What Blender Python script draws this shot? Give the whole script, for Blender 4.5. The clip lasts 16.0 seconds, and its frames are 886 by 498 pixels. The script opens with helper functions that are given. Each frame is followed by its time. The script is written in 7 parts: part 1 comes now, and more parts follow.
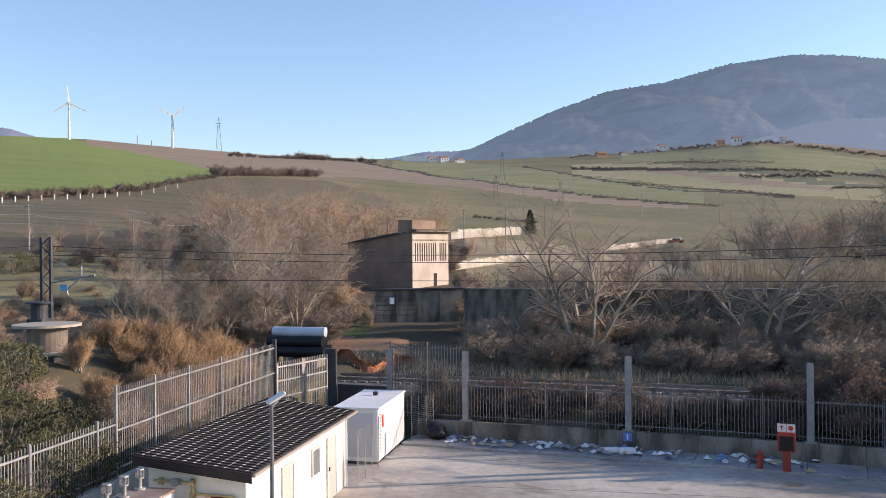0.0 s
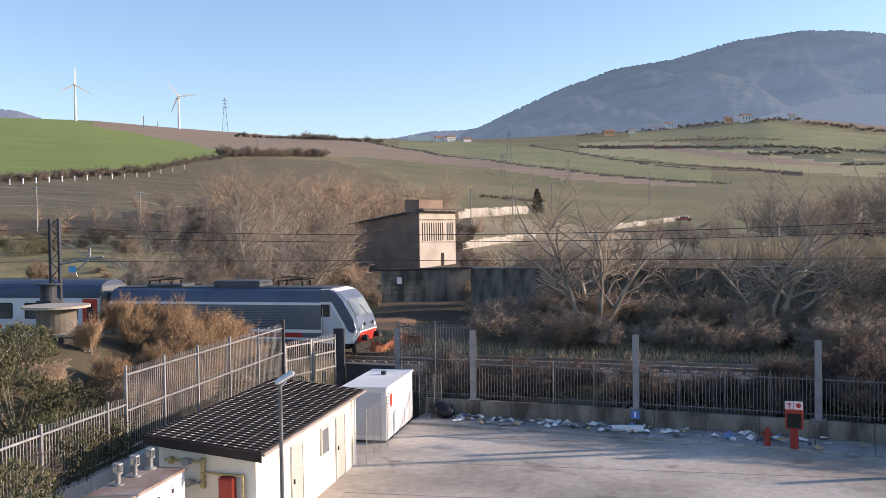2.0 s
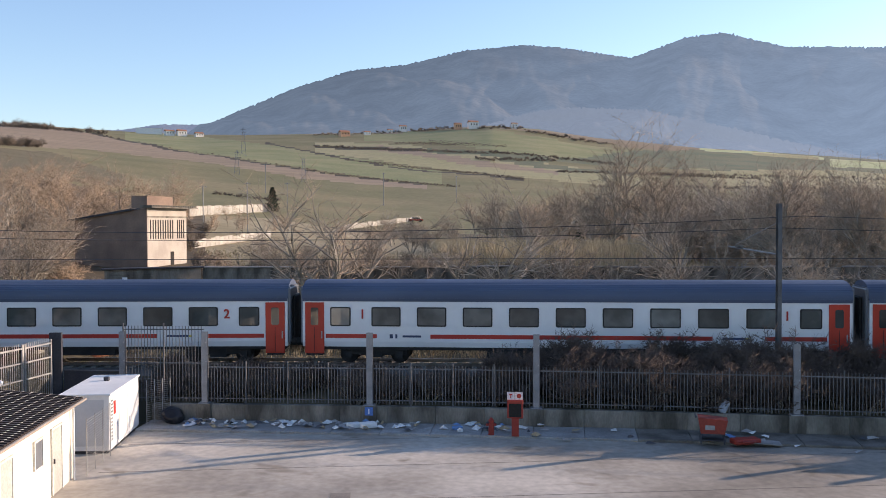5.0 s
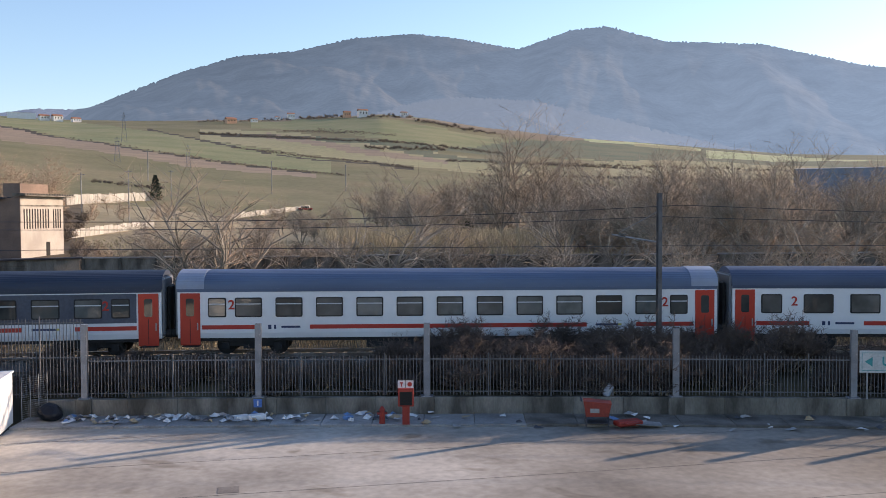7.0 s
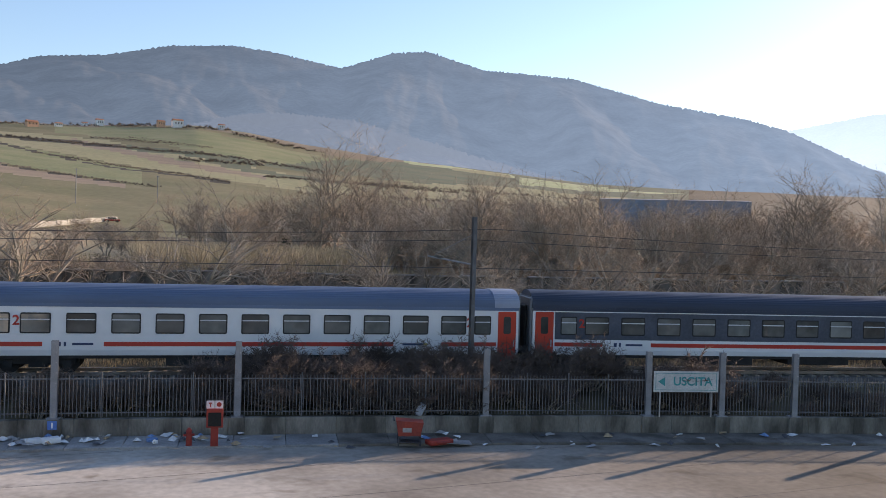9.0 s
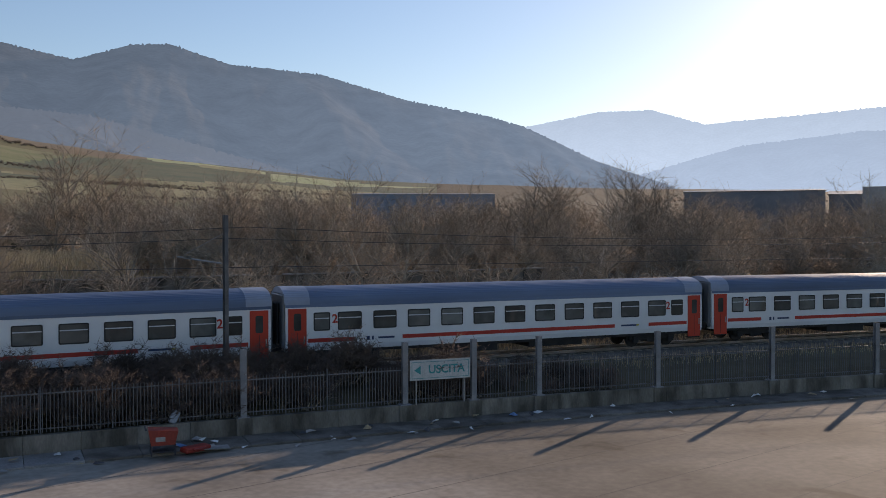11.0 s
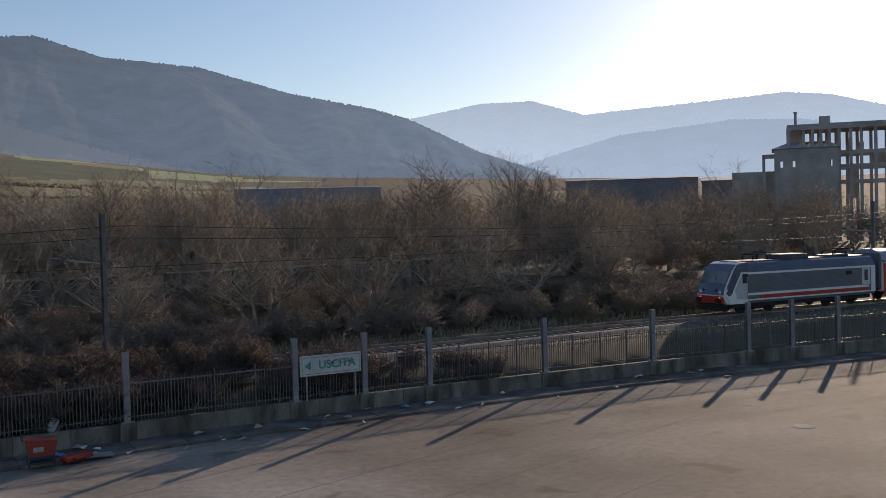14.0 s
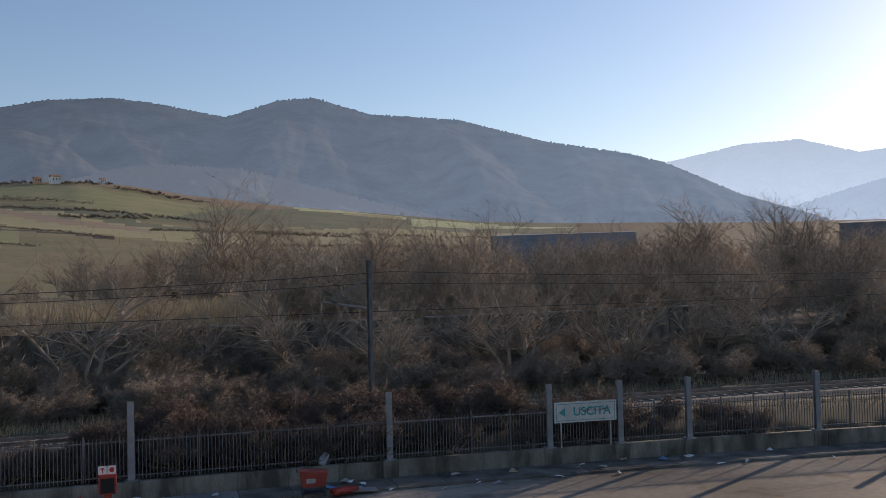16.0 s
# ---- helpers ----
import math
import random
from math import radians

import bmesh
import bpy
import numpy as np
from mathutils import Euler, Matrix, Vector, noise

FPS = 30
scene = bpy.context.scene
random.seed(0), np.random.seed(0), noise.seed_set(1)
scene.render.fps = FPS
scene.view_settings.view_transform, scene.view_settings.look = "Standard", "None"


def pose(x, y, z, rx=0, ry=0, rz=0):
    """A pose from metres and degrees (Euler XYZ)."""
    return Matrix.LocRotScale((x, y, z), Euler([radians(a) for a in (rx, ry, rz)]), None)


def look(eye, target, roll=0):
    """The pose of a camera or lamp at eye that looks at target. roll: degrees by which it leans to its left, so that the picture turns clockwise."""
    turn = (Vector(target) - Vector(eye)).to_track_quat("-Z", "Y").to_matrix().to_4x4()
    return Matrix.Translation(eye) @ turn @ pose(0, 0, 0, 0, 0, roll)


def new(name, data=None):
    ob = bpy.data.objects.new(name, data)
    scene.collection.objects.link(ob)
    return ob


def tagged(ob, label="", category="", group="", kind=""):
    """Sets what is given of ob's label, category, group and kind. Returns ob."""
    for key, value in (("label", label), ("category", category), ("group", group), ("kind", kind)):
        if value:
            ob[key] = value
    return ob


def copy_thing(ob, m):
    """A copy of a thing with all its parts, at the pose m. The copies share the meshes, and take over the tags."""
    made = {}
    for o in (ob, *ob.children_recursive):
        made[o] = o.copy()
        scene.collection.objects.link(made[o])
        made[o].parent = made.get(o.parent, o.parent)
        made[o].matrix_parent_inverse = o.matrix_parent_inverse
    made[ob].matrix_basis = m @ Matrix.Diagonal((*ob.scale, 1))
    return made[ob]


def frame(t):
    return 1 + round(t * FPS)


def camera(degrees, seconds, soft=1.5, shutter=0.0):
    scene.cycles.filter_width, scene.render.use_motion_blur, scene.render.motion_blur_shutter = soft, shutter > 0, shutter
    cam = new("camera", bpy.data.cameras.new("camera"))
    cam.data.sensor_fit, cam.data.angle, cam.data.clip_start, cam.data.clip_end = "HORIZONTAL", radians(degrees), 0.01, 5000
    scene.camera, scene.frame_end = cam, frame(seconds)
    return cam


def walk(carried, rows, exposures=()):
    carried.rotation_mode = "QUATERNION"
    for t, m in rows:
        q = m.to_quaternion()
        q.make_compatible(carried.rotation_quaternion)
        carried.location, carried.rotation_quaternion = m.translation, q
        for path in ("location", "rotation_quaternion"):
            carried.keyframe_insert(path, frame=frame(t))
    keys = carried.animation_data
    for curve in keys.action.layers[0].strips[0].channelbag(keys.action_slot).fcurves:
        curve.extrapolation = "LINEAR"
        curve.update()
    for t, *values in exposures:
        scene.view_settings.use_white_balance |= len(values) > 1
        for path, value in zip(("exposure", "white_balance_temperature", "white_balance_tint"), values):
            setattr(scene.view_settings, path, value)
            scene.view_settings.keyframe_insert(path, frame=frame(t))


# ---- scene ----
# ---- camera and its path: one stand at an upper window, panning with the train ----
EYE = (0.0, 0.0, 8.4)
cam = camera(51.34, 16.0, 0.85)


def aim(az, tilt, roll):
    """Camera pose from a compass angle (clockwise from +y), an upward tilt and a roll."""
    return pose(*EYE, 90 + tilt, 0, -az) @ pose(0, 0, 0, 0, 0, roll)


PATH = [(0, -10.91, -0.07, -0.54), (0.5, -11.79, 0.44, -0.54), (1, -12.69, 0.57, -0.51), (1.5, -13.32, 0.53, -0.58),
        (2, -11.37, -1.34, -0.87), (2.5, -7.56, -2.76, -1.14), (3, -3.25, -2.56, -0.55), (3.5, 0.00, -1.70, -0.39),
        (4, 2.22, -1.87, -0.21), (4.2, 2.97, -1.64, -0.28), (6.3, 7.91, -1.56, 0.14), (6.5, 8.74, -1.87, 0.03),
        (7, 11.79, -2.24, -0.19), (7.5, 14.68, -1.99, 1.06), (8, 17.75, -1.59, 1.77), (8.2, 19.33, -1.34, 1.94),
        (10.3, 30.40, -1.80, 0.72), (10.5, 32.81, -1.98, 0.79), (11, 38.28, -0.94, -0.02), (11.5, 43.05, -2.00, -0.07),
        (12, 43.14, -1.05, -0.50), (12.5, 44.64, -1.24, -0.62), (13, 44.90, -1.32, -0.99), (13.5, 45.37, -1.22, -1.15),
        (14, 45.25, -1.49, -1.41), (14.5, 44.58, -1.19, -1.74), (15, 40.78, -0.48, -1.71), (15.5, 35.80, 0.29, -1.43),
        (16, 29.62, 1.74, -1.43)]
EXPOSURES = [(0, 0.74, 6850, 21), (4, 0.77, 6950, 21), (7, 0.78, 7100, 21), (8.2, 0.8, 7150, 21), (10.5, 0.2, 7250, 20), (11.2, -0.06, 7250, 20), (12.5, -0.2, 7300, 20), (14.5, -0.22, 7300, 20), (16, -0.04, 7250, 21)]
walk(cam, [(t, aim(a, b, c)) for t, a, b, c in PATH], EXPOSURES)

# ---- sky and sun ----
SUN_AZ, SUN_EL = 72.0, 15.5
world = bpy.data.worlds.new("sky")
scene.world = world
world.use_nodes = True
wn = world.node_tree.nodes
sky = wn.new("ShaderNodeTexSky")
sky.sky_type = "NISHITA"
sky.sun_disc = False
sky.sun_elevation, sky.sun_rotation = radians(SUN_EL), radians(SUN_AZ)
sky.altitude, sky.air_density, sky.dust_density, sky.ozone_density = 400, 1.1, 0.5, 3.5
world.node_tree.links.new(sky.outputs[0], wn["Background"].inputs[0])
wn["Background"].inputs[1].default_value = 0.15
sun = new("sun", bpy.data.lights.new("sun", "SUN"))
sun.data.energy, sun.data.angle, sun.data.color = 4.2, radians(0.6), (1.0, 0.86, 0.68)
sa, se = radians(SUN_AZ), radians(SUN_EL)
sun.matrix_basis = look((math.sin(sa) * math.cos(se) * 50, math.cos(sa) * math.cos(se) * 50, math.sin(se) * 50), (0, 0, 0))


# ---- materials ----
def mat(name, c1, c2=None, scale=1.0, rough=0.8, bump=0.0, metal=0.0, fine=14.0, vary=0.0, c3=None, spec=0.3, stretch=(1, 1, 1), grain=0.14):
    """Two-scale procedural surface: broad blotches from c1 to c2, fine grain, bump, and a per-object shift."""
    m = bpy.data.materials.new(name)
    m.use_nodes = True
    nt = m.node_tree
    b = nt.nodes["Principled BSDF"]
    b.inputs["Roughness"].default_value, b.inputs["Metallic"].default_value = rough, metal
    b.inputs["Specular IOR Level"].default_value = spec
    c2 = c2 or tuple(v * 0.8 for v in c1)
    tc = nt.nodes.new("ShaderNodeTexCoord")
    mp = nt.nodes.new("ShaderNodeMapping")
    mp.inputs["Scale"].default_value = stretch
    nt.links.new(tc.outputs["Object"], mp.inputs[0])
    n1, n2 = nt.nodes.new("ShaderNodeTexNoise"), nt.nodes.new("ShaderNodeTexNoise")
    n1.inputs["Scale"].default_value, n1.inputs["Detail"].default_value = scale, 4
    n2.inputs["Scale"].default_value, n2.inputs["Detail"].default_value = scale * fine, 3
    for n in (n1, n2):
        nt.links.new(mp.outputs[0], n.inputs["Vector"])
    ramp = nt.nodes.new("ShaderNodeValToRGB")
    ramp.color_ramp.elements[0].position, ramp.color_ramp.elements[1].position = 0.36, 0.64
    ramp.color_ramp.elements[0].color, ramp.color_ramp.elements[1].color = (*c1, 1), (*c2, 1)
    if c3:
        e = ramp.color_ramp.elements.new(0.5)
        e.color = (*c3, 1)
    nt.links.new(n1.outputs[0], ramp.inputs[0])
    ml = nt.nodes.new("ShaderNodeMapRange")
    ml.inputs["From Min"].default_value, ml.inputs["From Max"].default_value = 0.3, 0.7
    ml.inputs["To Min"].default_value, ml.inputs["To Max"].default_value = 1 - grain, 1 + grain
    nt.links.new(n2.outputs[0], ml.inputs[0])
    mul = nt.nodes.new("ShaderNodeVectorMath")
    mul.operation = "SCALE"
    nt.links.new(ramp.outputs[0], mul.inputs[0])
    nt.links.new(ml.outputs[0], mul.inputs["Scale"])
    last = mul.outputs[0]
    if vary:
        oi = nt.nodes.new("ShaderNodeObjectInfo")
        mr = nt.nodes.new("ShaderNodeMapRange")
        mr.inputs["To Min"].default_value, mr.inputs["To Max"].default_value = 1 - vary, 1 + vary
        nt.links.new(oi.outputs["Random"], mr.inputs[0])
        m2 = nt.nodes.new("ShaderNodeVectorMath")
        m2.operation = "SCALE"
        nt.links.new(last, m2.inputs[0])
        nt.links.new(mr.outputs[0], m2.inputs["Scale"])
        last = m2.outputs[0]
    nt.links.new(last, b.inputs["Base Color"])
    if bump:
        bp = nt.nodes.new("ShaderNodeBump")
        bp.inputs["Strength"].default_value, bp.inputs["Distance"].default_value = min(1, bump * 10), bump
        nt.links.new(n2.outputs[0], bp.inputs["Height"])
        nt.links.new(bp.outputs[0], b.inputs["Normal"])
    return m


def glow(name, c, strength):
    m = mat(name, c)
    b = m.node_tree.nodes["Principled BSDF"]
    b.inputs["Emission Color"].default_value = (*c, 1)
    b.inputs["Emission Strength"].default_value = strength
    return m


def glass(name, c, rough=0.03):
    m = mat(name, c, tuple(v * 1.5 for v in c), 0.7, rough, spec=0.8)
    return m


CONCRETE = mat("yard_concrete", (0.53, 0.485, 0.425), (0.28, 0.25, 0.215), 0.13, 0.85, 0.004, fine=24, c3=(0.41, 0.372, 0.322), spec=0.2)


def toned_and_stained(m):
    """Far half toned darker and browner, lower exposure put into its colour; ragged border."""
    nt = m.node_tree
    b = nt.nodes["Principled BSDF"]
    base = b.inputs["Base Color"].links[0].from_socket
    tc, sep, nz, ad, mr, mx = (nt.nodes.new("ShaderNode" + k) for k in ("TexCoord", "SeparateXYZ", "TexNoise", "Math", "MapRange", "Mix"))
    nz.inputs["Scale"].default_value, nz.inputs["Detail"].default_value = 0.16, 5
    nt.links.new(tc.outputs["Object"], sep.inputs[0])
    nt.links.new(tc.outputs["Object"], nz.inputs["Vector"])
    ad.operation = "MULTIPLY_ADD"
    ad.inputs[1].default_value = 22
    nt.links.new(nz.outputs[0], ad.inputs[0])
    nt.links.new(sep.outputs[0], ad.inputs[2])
    # painted tone-down by x, not a different concrete
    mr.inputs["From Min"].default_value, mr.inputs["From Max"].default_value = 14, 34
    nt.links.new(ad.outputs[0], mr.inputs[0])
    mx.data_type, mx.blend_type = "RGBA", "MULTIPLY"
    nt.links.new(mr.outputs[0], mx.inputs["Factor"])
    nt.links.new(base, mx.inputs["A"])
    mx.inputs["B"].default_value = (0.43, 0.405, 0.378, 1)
    # oil and damp stains
    st, sr, sx = (nt.nodes.new("ShaderNode" + k) for k in ("TexNoise", "MapRange", "Mix"))
    st.inputs["Scale"].default_value, st.inputs["Detail"].default_value, st.inputs["Distortion"].default_value = 0.42, 3, 0.6
    nt.links.new(tc.outputs["Object"], st.inputs["Vector"])
    sr.inputs["From Min"].default_value, sr.inputs["From Max"].default_value = 0.62, 0.72
    nt.links.new(st.outputs[0], sr.inputs[0])
    sx.data_type, sx.blend_type = "RGBA", "MULTIPLY"
    nt.links.new(sr.outputs[0], sx.inputs["Factor"])
    nt.links.new(mx.outputs["Result"], sx.inputs["A"])
    sx.inputs["B"].default_value = (0.62, 0.59, 0.55, 1)
    nt.links.new(sx.outputs["Result"], b.inputs["Base Color"])


toned_and_stained(CONCRETE)
KERB = mat("kerb_slab", (0.33, 0.32, 0.305), (0.23, 0.22, 0.21), 0.9, 0.9, 0.004, vary=0.12)
WALLC = mat("wall_concrete", (0.24, 0.218, 0.184), (0.08, 0.072, 0.059), 0.9, 0.9, 0.006, c3=(0.165, 0.15, 0.125), stretch=(1.3, 1.3, 0.45), vary=0.12)
DIRTY_SHADED = mat("dirty_shaded_kerb_slab", (0.20, 0.18, 0.155), (0.09, 0.08, 0.068), 0.9, 0.95, 0.006, vary=0.2)
POST = mat("post_steel", (0.28, 0.285, 0.30), (0.20, 0.205, 0.22), 1.5, 0.5, 0.001, 0.3)
GALV = mat("galvanised_steel", (0.40, 0.395, 0.385), (0.28, 0.28, 0.275), 2.0, 0.45, 0.001, 0.5, vary=0.15)
FENCEM = mat("fence_steel", (0.16, 0.16, 0.165), (0.10, 0.10, 0.105), 2.0, 0.55, 0.001, 0.3, vary=0.2)
DARKSTEEL = mat("dark_steel", (0.06, 0.065, 0.075), (0.04, 0.04, 0.05), 1.0, 0.6, 0.001, 0.2)
PLASTER = mat("cream_plaster", (0.82, 0.77, 0.66), (0.72, 0.66, 0.55), 0.5, 0.9, 0.003, grain=0.03)
ROOFT = mat("brown_roof_sheet", (0.045, 0.032, 0.029), (0.03, 0.022, 0.02), 0.8, 0.75, 0.003, 0.0, vary=0.1)
ROOFW = mat("pale_roof_edge", (0.5, 0.46, 0.42), (0.3, 0.27, 0.25), 3, 0.7)
WHITE = mat("white_paint", (0.80, 0.80, 0.79), (0.70, 0.70, 0.69), 0.6, 0.45, 0.001, grain=0.03)
REDP = mat("red_paint", (0.34, 0.042, 0.027), (0.26, 0.034, 0.025), 1.0, 0.5, 0.001, grain=0.03)
ORANGE = mat("orange_plastic", (0.29, 0.045, 0.03), (0.20, 0.036, 0.025), 1.0, 0.5)
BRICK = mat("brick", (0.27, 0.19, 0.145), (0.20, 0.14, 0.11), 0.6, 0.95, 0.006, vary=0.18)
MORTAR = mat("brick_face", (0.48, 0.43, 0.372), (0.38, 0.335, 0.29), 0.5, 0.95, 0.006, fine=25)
LIMB = mat("pale_limbs", (0.41, 0.36, 0.295), (0.22, 0.187, 0.148), 1.2, 0.95, 0.01, vary=0.3)
BARK = mat("bark", (0.40, 0.34, 0.26), (0.24, 0.195, 0.145), 2.0, 0.95, 0.01, vary=0.25)
TWIG = mat("brown_twigs", (0.37, 0.272, 0.188), (0.23, 0.168, 0.116), 0.4, 0.9, 0.0, vary=0.3)
TWIG_G = mat("grey_twigs", (0.275, 0.222, 0.172), (0.165, 0.132, 0.102), 0.4, 0.9, 0.0, vary=0.3)
TWIG_R = mat("bramble_twigs", (0.145, 0.105, 0.085), (0.072, 0.054, 0.045), 0.8, 0.9, 0.0, vary=0.35)
TWIG_O = mat("orange_twigs", (0.36, 0.235, 0.135), (0.25, 0.165, 0.09), 0.8, 0.9, 0.0, vary=0.2)
GREENB = mat("green_bush_leaves", (0.125, 0.12, 0.058), (0.07, 0.07, 0.036), 0.8, 0.8, 0.0, vary=0.25)
PINE = mat("pine_needles", (0.03, 0.05, 0.025), (0.018, 0.03, 0.016), 1.0, 0.8)
REED = mat("dry_reeds", (0.46, 0.37, 0.24), (0.33, 0.26, 0.16), 0.5, 0.9, vary=0.2)
BALLAST = mat("ballast", (0.165, 0.15, 0.135), (0.095, 0.086, 0.078), 1.2, 0.95, 0.02, fine=20)
RAILM = mat("rail_steel", (0.35, 0.32, 0.30), (0.22, 0.18, 0.15), 1.0, 0.35, 0.001, 0.8)
TBODY = mat("coach_white", (0.74, 0.74, 0.74), (0.66, 0.66, 0.665), 0.35, 0.35, 0.0, fine=8, vary=0.04, grain=0.03)
TROOF = mat("coach_roof_blue", (0.13, 0.18, 0.27), (0.09, 0.13, 0.21), 0.3, 0.5, 0.002, fine=6, vary=0.2, stretch=(0.4, 2, 2), grain=0.03)
TROOFN = mat("coach_roof_slate", (0.075, 0.10, 0.155), (0.055, 0.075, 0.12), 0.3, 0.5, 0.002, fine=6, vary=0.15, stretch=(0.4, 2, 2), grain=0.03)
TROOFK = mat("coach_roof_dark", (0.042, 0.055, 0.085), (0.03, 0.04, 0.062), 0.3, 0.5, 0.002, fine=6, stretch=(0.4, 2, 2), grain=0.03)
TROOFP = mat("coach_roof_pale", (0.30, 0.34, 0.42), (0.24, 0.28, 0.36), 0.5, 0.45, grain=0.03)
TROOFL = mat("loco_blue_grey", (0.10, 0.125, 0.175), (0.075, 0.095, 0.14), 0.5, 0.35, grain=0.03)
TROOFD = mat("loco_roof_grey", (0.10, 0.105, 0.115), (0.06, 0.065, 0.07), 0.8, 0.6, 0.002)
TRED = mat("coach_red", (0.50, 0.045, 0.03), (0.42, 0.035, 0.025), 0.6, 0.4, grain=0.03)
TDOOR = mat("door_red", (0.56, 0.055, 0.03), (0.46, 0.045, 0.025), 0.6, 0.4, grain=0.03)
TGREY = mat("loco_grey", (0.16, 0.17, 0.185), (0.12, 0.13, 0.145), 0.5, 0.4, 0.001, grain=0.03)
TLGREY = mat("loco_light_grey", (0.55, 0.57, 0.59), (0.48, 0.50, 0.52), 0.5, 0.4, 0.001, grain=0.03)
TBLUE = mat("loco_dark_blue", (0.04, 0.06, 0.13), (0.03, 0.045, 0.10), 0.5, 0.4, grain=0.03)
TDARK = mat("bogie_dark", (0.035, 0.032, 0.03), (0.02, 0.02, 0.02), 2.0, 0.8, 0.004)
TWIN = mat("coach_glass", (0.055, 0.065, 0.062), (0.17, 0.18, 0.17), 0.5, 0.05, fine=3, vary=0.45, spec=0.7, grain=0.03)
TDWIN = mat("door_glass", (0.02, 0.03, 0.03), (0.05, 0.06, 0.06), 0.8, 0.06, spec=0.6, grain=0.03)
RUBBER = mat("black_rubber", (0.02, 0.02, 0.02), (0.03, 0.03, 0.03), 3, 0.7)
DARKGAP = mat("dark_inside", (0.02, 0.018, 0.016), (0.03, 0.028, 0.025), 1, 0.9)


# ---- mesh helpers ----
def part(name, bm, material, parent=None, label=""):
    me = bpy.data.meshes.new(name)
    bm.to_mesh(me)
    bm.free()
    me.materials.append(material)
    ob = new(name, me)
    if parent:
        ob.parent = parent
    return tagged(ob, label)


def raw(name, verts, faces, material, parent=None, label=""):
    me = bpy.data.meshes.new(name)
    me.from_pydata(verts, [], faces)
    me.update()
    me.materials.append(material)
    ob = new(name, me)
    if parent:
        ob.parent = parent
    return tagged(ob, label)


def share(ob, name, m, parent):
    o = bpy.data.objects.new(name, ob.data)
    scene.collection.objects.link(o)
    o.parent = parent
    o.matrix_basis = m
    return o


def box(bm, x0, x1, y0, y1, z0, z1, bevel=0.0):
    r = bmesh.ops.create_cube(bm, size=1.0, matrix=Matrix.Translation(((x0 + x1) / 2, (y0 + y1) / 2, (z0 + z1) / 2)) @ Matrix.Diagonal((x1 - x0, y1 - y0, z1 - z0, 1)))
    if bevel:
        es = list({e for v in r["verts"] for e in v.link_edges})
        bmesh.ops.bevel(bm, geom=es, offset=bevel, segments=1, affect="EDGES")
    return bm


def bx(x0, x1, y0, y1, z0, z1, bevel=0.0):
    return box(bmesh.new(), x0, x1, y0, y1, z0, z1, bevel)


def rod(bm, a, b, r, r2=None, n=8):
    a, b = Vector(a), Vector(b)
    d = b - a
    m = Matrix.Translation((a + b) / 2) @ d.to_track_quat("Z", "Y").to_matrix().to_4x4()
    bmesh.ops.create_cone(bm, cap_ends=True, segments=n, radius1=r, radius2=r if r2 is None else r2, depth=d.length, matrix=m)
    return bm


def tube(points, r, n=5):
    """One bent round bar through the points."""
    bm = bmesh.new()
    rings = []
    for i, p in enumerate(points):
        d = Vector(points[min(i + 1, len(points) - 1)]) - Vector(points[max(i - 1, 0)])
        q = d.to_track_quat("Z", "Y")
        rings.append([bm.verts.new(Vector(p) + q @ Vector((r * math.cos(k * 2 * math.pi / n), r * math.sin(k * 2 * math.pi / n), 0))) for k in range(n)])
    for a, b in zip(rings[:-1], rings[1:]):
        for k in range(n):
            bm.faces.new((a[k], a[(k + 1) % n], b[(k + 1) % n], b[k]))
    bm.faces.new(rings[0][::-1])
    bm.faces.new(rings[-1])
    return bm


def empty(name, m, label, category, group="", kind=""):
    e = new(name)
    e.matrix_basis = m
    return tagged(e, label, category, group, kind)


def extrude(profile, x0, x1, axis="x"):
    """A closed outline (y, z) drawn out from x0 to x1."""
    bm = bmesh.new()
    a = [bm.verts.new((x0, y, z)) for y, z in profile]
    b = [bm.verts.new((x1, y, z)) for y, z in profile]
    n = len(profile)
    for i in range(n):
        bm.faces.new((a[i], a[(i + 1) % n], b[(i + 1) % n], b[i]))
    bm.faces.new(a[::-1])
    bm.faces.new(b)
    bmesh.ops.recalc_face_normals(bm, faces=bm.faces)
    return bm


def text(name, s, size, m, material, parent, depth=0.004):
    c = bpy.data.curves.new(name, "FONT")
    c.offset = size * 0.02
    c.body, c.size, c.extrude, c.align_x, c.align_y = s, size, depth, "CENTER", "CENTER"
    c.materials.append(material)
    o = new(name, c)
    o.parent = parent
    o.matrix_basis = m
    return o


def arc(x):
    """Height of ease between 0 and 1."""
    x = max(0.0, min(1.0, x))
    return x * x * (3 - 2 * x)


# ---- plan curves ----
def wall_y(x):
    return 38.8 - 0.185 * x - 0.0021 * x * x


def track_y(x):
    if x > 62:
        return 30.98 - 0.345 * (x - 62)
    if x < -40:
        return 48.96 - 0.008 * (x + 40)
    return 46.0 - 0.14 * x - 0.00165 * x * x


def rail_z(x):
    return 1.63 + 0.06 * arc((x - 15) / 50)


WALL_D = 21.0


